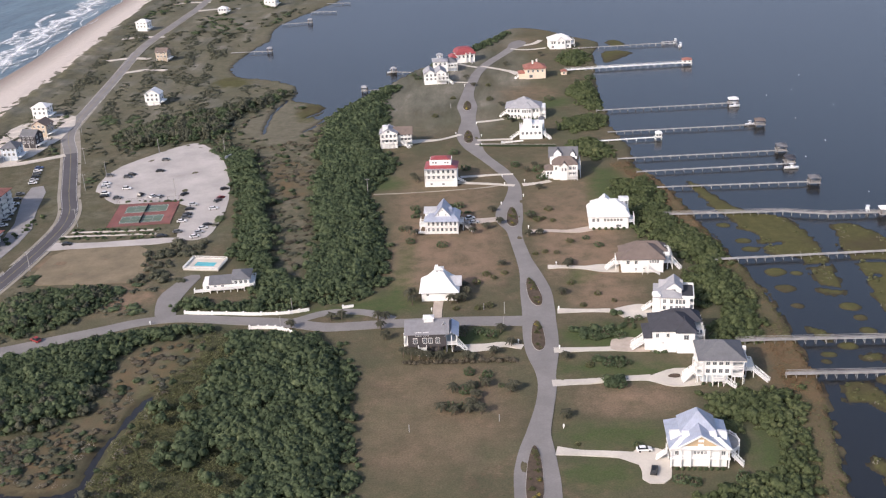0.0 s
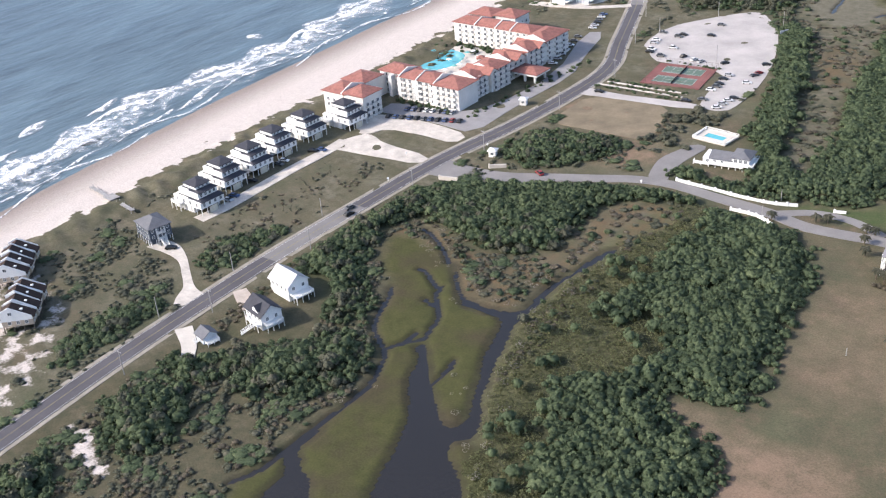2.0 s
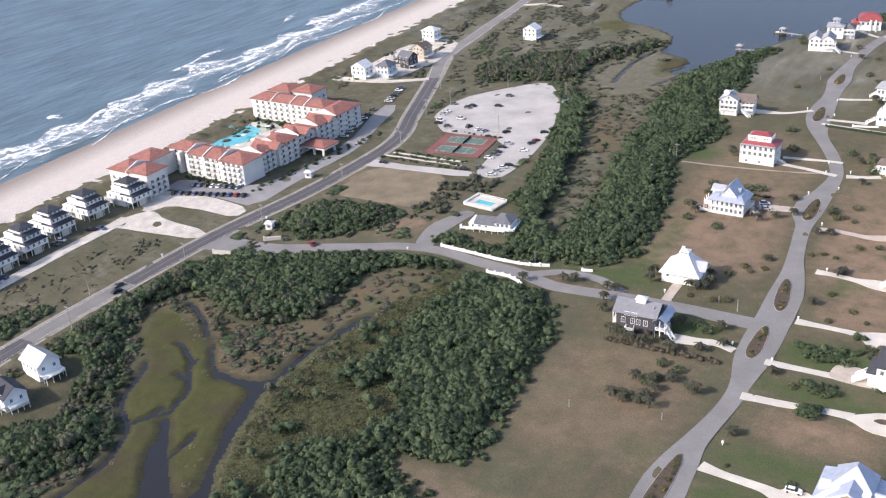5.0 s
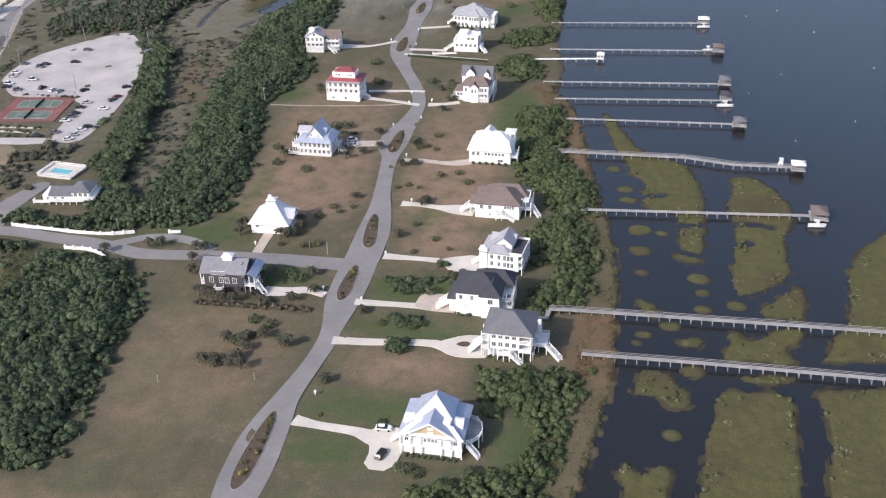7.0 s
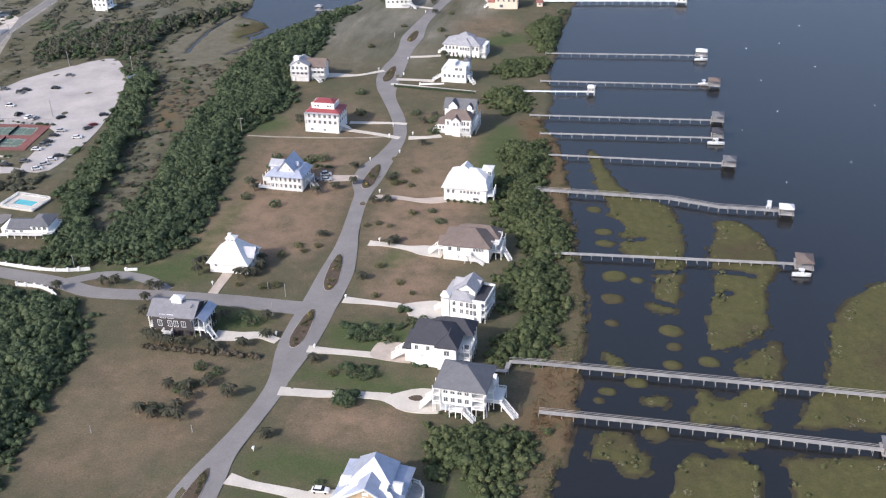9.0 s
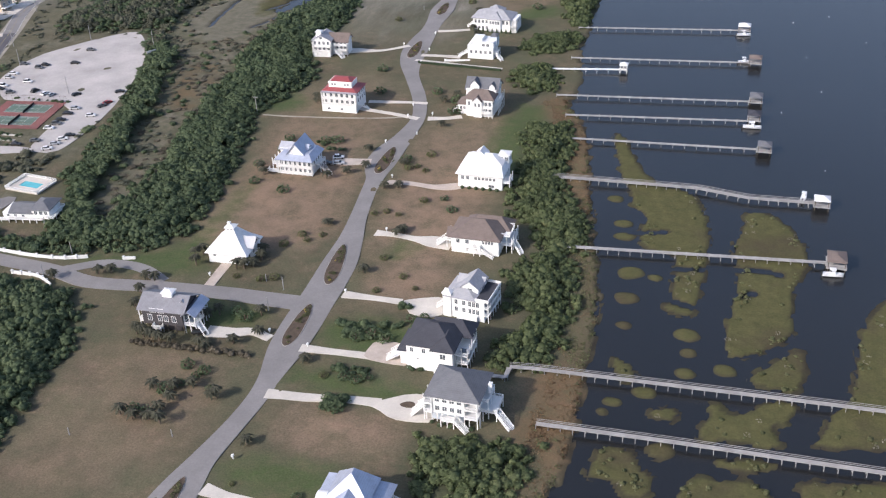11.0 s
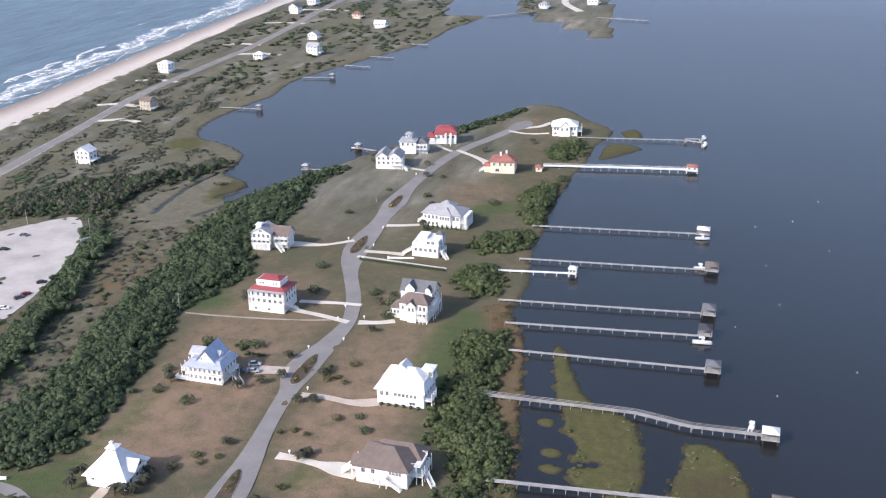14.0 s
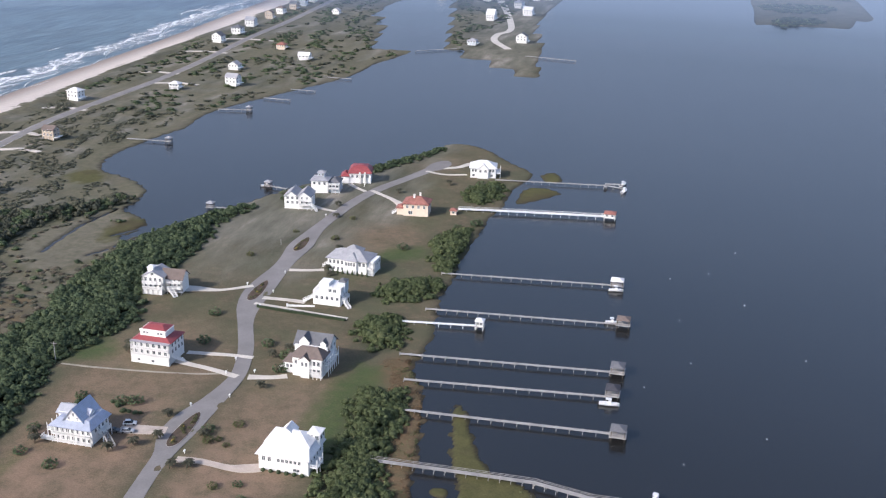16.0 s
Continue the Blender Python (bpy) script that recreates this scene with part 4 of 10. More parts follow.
def woods():
    x, y, r = scatter(-264, 88, 70, 880, 2.1, 3)
    inside = np.maximum(poly_any(WOODS, x, y), np.maximum(poly_any(CLEARINGS, x, y), poly_any([OLIVE], x, y, 5.0))) + 2.2 * wobble(x, y, 10)
    clear = poly_any(CLEARINGS, x, y, 2.5) + 2.5 * wobble(x, y, 14) + r.uniform(-2, 2, x.shape)
    olive = poly_any([OLIVE], x, y, 6.0) + 3 * wobble(x, y, 13) + r.uniform(-2, 2, x.shape)
    dep, _ = water_depth(x, y)
    glade = signed(GLADE, x, y, 25)
    ok = (inside > -0.8) & (dep < np.where(x < -60, -1.1, -2.0)) & (poly_any(KEEP_CLEAR, x, y) < 0.5) & (x < np.where(y < 345, 86, 83)) & (glade < -0.5)
    ok &= (near_line(HIGHWAY_LINE, x, y, 20) > 8.0) & ((signed(chaikin(MARSH_WEST, 1), x, y, 25) < -0.8) | (x > -106))
    g = wobble(x, y, 26)
    tone = np.clip(0.45 + 0.22 * g + r.uniform(-0.25, 0.25, x.shape), 0, 1)
    rad = (1.2 + 1.7 * r.uniform(0, 1, x.shape) ** 1.9) * np.clip(0.72 + inside / 14, 0.7, 1.1)
    top = (4.3 + 0.6 * wobble(x, y, 13) + r.uniform(-0.35, 0.35, x.shape) + 0.4 * (rad - 2)) * np.clip(0.45 + inside / 12, 0.4, 1.1) * np.where(x > 10, 0.78, 1.0) * np.where(x < -235, 0.6, 1.0)
    tall = np.clip(top / (rad * 1.12), 0.7, 1.25)
    spots = np.stack([x, y, np.maximum(0, top - rad * 1.12 * tall), rad, tall, tone], -1)
    deep = ok & (clear < 0) & ((olive < 0) | (r.uniform(size=x.shape) < 0.05))
    dull = deep & ((x < -165) & (y > 330) & (y < 390) | (x < -130) & (y < 300)) & (wobble(x, y, 12) + r.uniform(-0.5, 0.5, x.shape) > 0.55)
    dull |= deep & (x < -160) & (y > 560) & (wobble(x, y, 15) + r.uniform(-0.5, 0.5, x.shape) > -0.1)
    deep &= ~((x < -160) & (y > 560) & (r.uniform(size=x.shape) < 0.25))
    dull &= deep
    deep &= ~dull
    thicket("dull_thicket", spots[dull], M["leaf_scrub"], "grey-green mixed shrub thicket beside the highway", 44, 0.19, 0.8, 41, core=(3, 6))
    shore = deep & (x > 10)
    deep &= x <= 10
    shore &= (wobble(x, y, 15) > -1.1)
    thicket("shore_thicket", spots[shore], M["leaf_bright"], "mixed green shrub belt behind the sound shore", 40, 0.2, 0.8, 14, core=(3, 6))
    thicket("thicket", spots[deep], M["leaf"], "dense dark green maritime shrub thicket", 34, 0.21, 0.66, 1, core=(3, 6))
    o = ok & (clear < 0) & (olive >= 0)
    spots[:, 4] *= 0.5
    spots[:, 2] = 0
    low = spots[o]
    low[:, 3] = low[:, 3] * 0.35 + 0.85
    low[:, 4] = 0.5 + 0.3 * low[:, 5]
    thicket("olive_scrub", low, M["leaf_olive"], "olive-yellow tall grass and low scrub beside the creek", 40, 0.17, 0.9, 2, core=None)
    pick = r.uniform(size=x.shape)
    c = ok & (clear >= 0) & (signed(NORTH_MARSH, x, y, 25) < r.uniform(-4, 10, x.shape))
    low = spots.copy()
    low[:, 3] = 0.7 + 0.55 * low[:, 3]
    low[:, 4] = r.uniform(0.22, 0.42, x.shape)
    mixed = wobble(x, y, 18) + r.uniform(-0.6, 0.6, x.shape)
    thicket("dry_scrub", low[c & (pick < 0.2) & (mixed < 0.0)], M["leaf_brush"], "grey-brown dry brush in the clearings", 34, 0.2, 0.6, 3, core=(3, 6))
    thicket("grey_scrub", low[c & (pick < 0.2) & (mixed >= 0.0)], M["leaf_scrub"], "grey-green low scrub in the clearings", 34, 0.2, 0.6, 18, core=(3, 6))
    spots[:, 3] *= 0.8
    thicket("clearing_bushes", spots[c & (pick > 0.95)], M["leaf"], "scattered green bushes in the clearings", 50, 0.17, 0.9, 19)
    # pale dead shrubs along the creek banks
    pale = (inside > -6) & (dep < -1.2) & (dep > -6) & (wobble(x, y, 9) > -0.2) & (x < -60) & (y < 330) & (r.uniform(size=x.shape) < 0.5)
    spots[:, 3] *= 0.8
    thicket("bare_shrubs", spots[pale], M["leaf_grey"], "bare pale grey twiggy shrubs beside the creek", 44, 0.14, 0.9, 4, core=None)


woods()


def scrubland():
    """Low scrub on the dunes and the flats beside the highway, thinning out far off."""
    x, y, r = scatter(-372, -120, 60, 900, 2.7, 11)
    dep, _ = water_depth(x, y)
    hx = np.interp(y, (60, 110, 230, 330, 437, 495, 563, 608, 681, 750, 839), (-214, -222, -233, -233, -225, -241, -268, -287, -298, -308, -322))
    patch = np.where(y > 540, wobble((x - hx) * 1.5, y * 0.5, 34) + 0.5 * wobble(x, y, 14), wobble(x, y, 30) + 0.6 * wobble(x, y, 12))
    ok = (x > dune_x(y) + 3) & (dep < -3) & (abs(x - hx) > 9) & (poly_any(KEEP_CLEAR, x, y) < 0) & (poly_any(WOODS, x, y) < 0)
    lot = (x < hx - 12) & (x > -276) & (y > 222) & (y < 312) & (wobble(x, y, 16) + 0.6 * wobble(x, y, 7) > 0.0)
    ok &= ~((x < hx) & (x > -312) & (y > 215) & (y < 540)) | lot
    ok &= signed(chaikin(MARSH_WEST, 1), x, y, 25) < -1.5
    ok &= (poly_any(SANDS[1:], x, y) < -2) | (r.uniform(size=x.shape) < 0.12)
    ok &= ~((x > -310) & (x < -240) & (y > 296) & (y < 560)) | lot
    ok &= ~((x > -150) & (y < 620)) & ~((x > hx) & (y > 420) & (y < 560) & (x < -205) & (x > -150))
    for way in ([(-236, 190), (-246, 197), (-264, 209), (-284, 212)], [(-240, 113), (-280, 137), (-326, 168)]):
        ok &= near_line(way, x, y, 20) > 5.0
    fore = (x < dune_x(y) + 15) & (wobble(x, y, 9) > -0.45)
    ok &= (patch > np.where((y < 300) & (x < hx), -0.75, -0.15)) | fore
    ok &= (y < 330) | fore | (r.uniform(size=x.shape) < 0.62)
    ok &= ~((y > 590) & (x > -240) & (dep > -16)) & (poly_any([NORTH_MARSH] + YELLOWS, x, y) < -1)
    tone = np.clip(0.4 + 0.25 * patch + r.uniform(-0.25, 0.25, x.shape), 0, 1)
    dense = np.clip(patch + 0.5, 0.3, 1.4)
    spots = np.stack([x, y, 0.1 + 0 * x, r.uniform(0.9, 1.8, x.shape) * dense + 0.6, r.uniform(0.2, 0.4, x.shape), tone], -1)
    spots[:, 3] *= np.where(lot, 0.6, 1.0)
    lush = ok & (patch > np.where(x < hx, 0.95, 0.7)) & (y < 640) & ~lot
    tuft = lot & ok & (wobble(x, y, 19) + r.uniform(-0.6, 0.6, x.shape) > 0)
    thicket("dry_tussocks", spots[tuft], M["leaf_brush"], "brown dry tussocks on the lot before the townhouses", 16, 0.29, 0.6, 8, "grass", core=(2, 6))
    ok &= ~tuft
    thicket("coastal_shrubs", spots[lush], M["leaf"], "low green wax-myrtle shrubs on the flats", 30, 0.24, 0.75, 5, core=(3, 6))
    thicket("dune_scrub", spots[ok & ~lush], M["leaf_scrub"], "grey-green dune scrub and sea oats", 16, 0.29, 0.6, 6, core=(2, 6))
    # tangled brush on the flats between the highway and the creek
    x, y, r = scatter(-226, -118, 70, 275, 2.3, 13)
    dep, _ = water_depth(x, y)
    ok = (dep < -1.6) & (signed(chaikin(MARSH_WEST, 1), x, y, 25) < -0.5) & (poly_any(WOODS + SANDS, x, y) < 0.3) & (poly_any(KEEP_CLEAR[2:4], x, y) < -0.5)
    ok &= (abs(x - np.interp(y, (60, 110, 230, 330), (-214, -222, -233, -233))) > 8)
    ok &= wobble(x, y, 17) > -0.05
    tone = np.clip(0.45 + 0.25 * wobble(x, y, 18) + r.uniform(-0.25, 0.25, x.shape), 0, 1)
    spots = np.stack([x, y, 0 * x, r.uniform(0.6, 1.5, x.shape), r.uniform(0.5, 0.9, x.shape), tone], -1)
    kind = wobble(x, y, 21) + r.uniform(-0.5, 0.5, x.shape)
    thicket("tangled_brush", spots[ok & (kind > 0.75)], M["leaf"], "green tangled brush beside the creek", 44, 0.2, 0.75, 15)
    thicket("dull_brush", spots[ok & (kind <= 0.75) & (kind > 0.1)], M["leaf_scrub"], "grey-green tangled brush beside the creek", 40, 0.2, 0.75, 16)
    thicket("brown_brush", spots[ok & (kind <= 0.1) & (kind > -0.7)], M["leaf_brush"], "brown tangled brush beside the creek", 36, 0.2, 0.7, 17)
    # far stretches: low bands of scrub that follow the shore, and denser woods on the points
    x, y, r = scatter(-520, 420, 880, 4400, 8.0, 12)
    dep, isl = water_depth(x, y)
    hx = np.interp(y, (839, 942, 1117, 1435, 1863, 2167, 3600), (-323, -322, -330, -358, -407, -440, -560))
    band = wobble((x - hx) * 1.6, y * 0.45, 70) + 0.5 * wobble(x, y, 28) + r.uniform(-0.3, 0.3, x.shape)
    dry = (x > dune_x(y) + 8) & (dep < -7) & (abs(x - hx) > 10) & (~((abs(x + 62) < 45) & (y > 1180) & (y < 1800)))
    near = (y < 2300) & (x < -30)
    point = poly_any(FAR_WOODS, x, y)
    size = r.uniform(2.6, 4.8, x.shape)
    tone = np.clip(0.35 + 0.2 * band + r.uniform(-0.2, 0.2, x.shape), 0, 1)
    spots = np.stack([x, y, 0 * x, size, r.uniform(0.3, 0.5, x.shape), tone], -1)
    dark = dry & near & (band > 0.42)
    thicket("far_woods", spots[dark], M["leaf"], "distant dark shrub bands on the barrier island", 14, 0.3, 0.7, 7, "woods", (2, 6))
    thicket("far_scrub", spots[dry & near & (band > -0.1) & ~dark & (r.uniform(size=x.shape) < 0.6)], M["leaf_scrub"], "distant grey-green low scrub on the barrier island", 10, 0.3, 0.6, 71, "scrub", (2, 6))
    spots[:, 3] *= 2.0
    thicket("point_woods", spots[(point > 0) & (dep < -4) & ~near & (r.uniform(size=x.shape) < 0.55)], M["leaf"], "distant dark woods on the far marsh points", 10, 0.3, 0.7, 72, "woods", (2, 6))


scrubland()


def reeds_and_grass():
    """Tufts of dry reeds on the sound shore and marsh grass on the flats."""
    x, y, r = scatter(40, 96, 200, 530, 1.0, 21)
    dep, _ = water_depth(x, y)
    ok = (dep < -0.8) & (signed(SOUND, x, y, 60) < -0.8) & (dep > -11 + 3 * wobble(x, y, 17)) & (poly_any(WOODS, x, y) < 1)
    spots = np.stack([x, y, 0 * x - 0.3, r.uniform(0.6, 1.0, x.shape), r.uniform(0.35, 0.6, x.shape), np.clip(0.5 + 0.35 * wobble(x, y, 20) + r.uniform(-0.12, 0.12, x.shape), 0, 1)], -1)
    rust = ((y > 294) & (y < 336)) | (y > 405)
    gr = ok & (wobble(x, y, 34) + r.uniform(-0.35, 0.35, x.shape) < np.where(rust, -0.45, 0.5))
    thicket("reeds", spots[ok & ~gr], M["leaf_dry"], "rust-brown dry reeds along the shore", 14, 0.34, 0.9, 8, "reeds", None)
    thicket("shore_grass", spots[gr], M["leaf_olive"], "yellow-green tall grass along the shore", 16, 0.36, 0.9, 9, "grass", None)


reeds_and_grass()


def marsh_tufts():
    """Pale shrubby tussocks along the rims of the marsh islands."""
    x, y, r = scatter(92, 232, 195, 450, 1.5, 61)
    edge = np.full(x.shape, -25.0)
    for k in MARSHES[:14]:
        edge = np.maximum(edge, signed(chaikin(k, 2), x, y, 25))
    rim = (edge > 0.6) & (edge < 4.5) & (r.uniform(size=x.shape) < 0.10 + 0.5 * (wobble(x, y, 17) > 0.45))
    spots = np.stack([x, y, 0 * x - 0.35, r.uniform(0.45, 1.15, x.shape), r.uniform(0.4, 0.8, x.shape), r.uniform(0.2, 1, x.shape)], -1)
    pick = r.uniform(size=x.shape)
    thicket("marsh_tussocks", spots[rim & (pick < 0.6)], M["leaf_olive"], "olive grass tussocks on the marsh rims", 18, 0.3, 0.8, 62, "marsh grass")
    thicket("pale_marsh_shrubs", spots[rim & (pick > 0.8)], M["leaf_grey"], "pale grey twiggy shrubs on the marsh rims", 22, 0.2, 0.9, 63, core=None)


marsh_tufts()


# ---------- distance haze painted with added glowing, see-through cylinders ---
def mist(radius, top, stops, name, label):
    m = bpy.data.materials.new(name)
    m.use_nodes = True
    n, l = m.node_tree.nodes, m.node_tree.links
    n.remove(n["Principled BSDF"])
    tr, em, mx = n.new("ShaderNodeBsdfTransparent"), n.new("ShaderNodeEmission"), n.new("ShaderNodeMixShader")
    # emission stands in for daylight scattered by the air
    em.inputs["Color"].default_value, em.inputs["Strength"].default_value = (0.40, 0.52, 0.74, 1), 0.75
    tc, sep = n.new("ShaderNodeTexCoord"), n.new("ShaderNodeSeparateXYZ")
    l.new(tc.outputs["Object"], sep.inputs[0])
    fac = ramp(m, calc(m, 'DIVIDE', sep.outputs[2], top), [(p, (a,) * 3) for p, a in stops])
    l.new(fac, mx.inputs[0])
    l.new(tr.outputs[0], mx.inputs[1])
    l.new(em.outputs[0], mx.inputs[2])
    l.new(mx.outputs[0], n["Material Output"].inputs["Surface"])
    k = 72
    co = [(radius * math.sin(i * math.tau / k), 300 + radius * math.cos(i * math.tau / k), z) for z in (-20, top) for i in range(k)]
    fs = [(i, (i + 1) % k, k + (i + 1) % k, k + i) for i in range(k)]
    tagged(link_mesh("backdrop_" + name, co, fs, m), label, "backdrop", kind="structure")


mist(3300, 600, [(0.0, 0.0), (0.03, 0.30), (0.08, 0.60), (0.22, 0.90), (0.8, 0.75), (1.0, 0.0)], "far_haze_glow", "added glowing pale blue shell painting haze over the far distance")
mist(1000, 400, [(0.0, 0.0), (0.08, 0.09), (0.2, 0.16), (0.4, 0.18), (0.7, 0.12), (1.0, 0.0)], "light_haze_glow", "added faint glowing shell painting blue haze over the sound")
mist(1260, 400, [(0.0, 0.0), (0.04, 0.16), (0.1, 0.34), (0.2, 0.5), (0.3, 0.58), (0.6, 0.45), (1.0, 0.0)], "thin_haze_glow", "added thin glowing shell painting pale haze before the distance")


# ---------- roads and paving ----------
def spline(pts, per=6):
    """Catmull-Rom through the points, any dimension."""
    p = [np.array(q, float) for q in pts]
    p = [2 * p[0] - p[1]] + p + [2 * p[-1] - p[-2]]
    out = []
    for i in range(1, len(p) - 2):
        for k in range(per):
            t = k / per
            a, b, c, d = p[i - 1:i + 3]
            out.append(0.5 * (2 * b + (c - a) * t + (2 * a - 5 * b + 4 * c - d) * t * t + (3 * b - a - 3 * c + d) * t ** 3))
    out.append(p[-2])
    return out


def ribbon(bm, pts, z, thick=0.25, width=None, per=6, shift=0.0):
    """A slab along points (x, y, width)."""
    s = spline(pts, per)
    rows = []
    for i, q in enumerate(s):
        d = s[min(i + 1, len(s) - 1)][:2] - s[max(i - 1, 0)][:2]
        d = d / (np.linalg.norm(d) + 1e-9)
        nrm = np.array((-d[1], d[0]))
        w = (width if width else q[2]) / 2
        a, b = q[:2] + nrm * (w + shift), q[:2] - nrm * (w - shift)
        rows.append([bm.verts.new((a[0], a[1], z - thick)), bm.verts.new((a[0], a[1], z)), bm.verts.new((b[0], b[1], z)), bm.verts.new((b[0], b[1], z - thick))])
    for r0, r1 in zip(rows, rows[1:]):
        for j in range(3):
            bm.faces.new((r0[j], r1[j], r1[j + 1], r0[j + 1]))
    bm.faces.new(rows[0])
    bm.faces.new(rows[-1][::-1])


def paving(name, pts, material, label, z=0.2, width=None, category="road", thick=0.35):
    bm = bmesh.new()
    ribbon(bm, pts, z, thick, width)
    bmesh.ops.recalc_face_normals(bm, faces=bm.faces)
    me = bpy.data.meshes.new(name)
    bm.to_mesh(me)
    bm.free()
    me.materials.append(material)
    return tagged(new(name, me), label, category, kind="structure")


def slab(name, outline, material, label, z=0.2, category="pavement", smooth=1, thick=0.35, kind="structure"):
    bm = bmesh.new()
    prism(bm, [tuple(p) for p in chaikin(outline, smooth)], z - thick, z)
    bmesh.ops.recalc_face_normals(bm, faces=bm.faces)
    me = bpy.data.meshes.new(name)
    bm.to_mesh(me)
    bm.free()
    me.materials.append(material)
    return tagged(new(name, me), label, category, kind=kind)


ROAD = [(2, 180, 6.2), (1, 215, 7), (0.2, 236, 12.6), (-0.2, 248, 13.6), (-0.5, 256, 13), (-0.3, 266, 10.8), (0.3, 276, 7.6), (2.2, 290, 6.2), (3.3, 302, 6.2), (3, 312, 7), (2, 326, 11.5), (1.4, 339, 12.8),
        (1, 352, 12.5), (0.8, 360, 12.6), (-0.2, 376, 12.2), (-2.2, 392, 8.9), (-4.8, 406, 6.6), (-8.2, 427, 6.0), (-9.5, 438, 7.2), (-11.6, 450, 12.2), (-11.9, 462, 12.4), (-10.4, 476, 8.8), (-10, 494, 6.3),
        (-12.7, 507, 6.2), (-18.1, 522, 6.4), (-28.3, 544, 6.8), (-34, 560, 10.5), (-37.2, 577, 13.2), (-38.4, 594, 11.5), (-39, 608, 9), (-40, 622, 9.5), (-41.5, 640, 12.6), (-42.5, 656, 10), (-42.8, 672, 7.6),
        (-41.6, 697, 7), (-39, 726, 7), (-33, 752, 7), (-22, 782, 7), (-14, 806, 8)]
paving("road_village", ROAD, M["asphalt"], "worn grey asphalt lane winding between the houses", 0.15)
slab("pavement_turning_circle", [(-20, 800), (-12, 798), (-6, 808), (-5, 820), (-11, 827), (-18, 818)], M["asphalt_pale"], "bleached asphalt turning circle at the lane's end", 0.19)
ACCESS = [(-4, 350, 8), (-18, 350, 7.4), (-30, 350, 7), (-54, 348.5, 6.6), (-78, 346, 6.6), (-96, 350, 6.4), (-118, 352, 6.4), (-136, 354, 6.2), (-152, 351, 6.4), (-166, 344, 6.8), (-182, 336, 7.4), (-198, 327, 9.5), (-214, 322, 13), (-230, 321, 16)]
paving("road_access", ACCESS, M["asphalt"], "worn grey asphalt access lane with a slight bend", 0.165)
paving("road_gate_lane", [(-92, 351, 4.6), (-80, 358, 4.6), (-66, 358, 4.6), (-54, 352, 4.6)], M["asphalt"], "short grey asphalt side lane at the gate", 0.15)
slab("pavement_pool_drive", [(-148, 354), (-151, 363), (-153, 374), (-150, 385), (-147, 394), (-140, 394), (-142, 382), (-143, 369), (-142, 362), (-140, 356)], M["asphalt"], "grey gravelled drive up to the pool house", 0.15)
HIGHWAY = [(-208, -100), (-218, 50), (-225, 107), (-230, 150), (-233, 190), (-235, 230), (-235, 272), (-233.5, 328), (-227, 380), (-225, 437), (-229, 466), (-241, 495), (-254, 528), (-268, 563), (-287, 608), (-298, 681), (-308, 750),
           (-321, 839), (-323, 942), (-324, 1010), (-332, 1117), (-350, 1271), (-362, 1435), (-410, 1863), (-450, 2167), (-560, 3600)]
DARK_A, PALE, DARK_B = HIGHWAY[:6], HIGHWAY[5:7], HIGHWAY[6:]
paving("road_shoulder", HIGHWAY[:15], M["verge"], "sandy verge along the highway", 0.10, 11.5)
paving("road_shoulder_far", HIGHWAY[14:], M["verge"], "narrow sandy verge along the highway", 0.104, 9.0)
paving("road_highway_south", DARK_A, M["asphalt_dark"], "dark asphalt two-lane coastal highway", 0.2, 8.2)
paving("road_highway_middle", [(-234.9, 226), (-235.6, 250), (-235.2, 276)], M["asphalt_pale"], "bleached grey stretch of the coastal highway", 0.204, 8.2)
paving("road_highway_north", HIGHWAY[6:14], M["asphalt_dark"], "dark asphalt two-lane coastal highway", 0.2, 8.2)
paving("road_highway_far", HIGHWAY[13:], M["asphalt"], "grey asphalt two-lane coastal highway running north", 0.204, 7.4)
for side in (-0.12, 0.12):
    bm = bmesh.new()
    ribbon(bm, HIGHWAY[1:18], 0.215, 0.008, 0.1, 6, side)
    tagged(part("trim_centre_line", bm, M["line_yellow"], None), "faded yellow centre line", "road marking", kind="structure")
for side in (-3.7, 3.7):
    bm = bmesh.new()
    ribbon(bm, HIGHWAY[1:18], 0.215, 0.008, 0.12, 6, side)
    tagged(part("trim_edge_line", bm, M["line_white"], None), "faded white edge line", "road marking", kind="structure")


PLANTS = {}


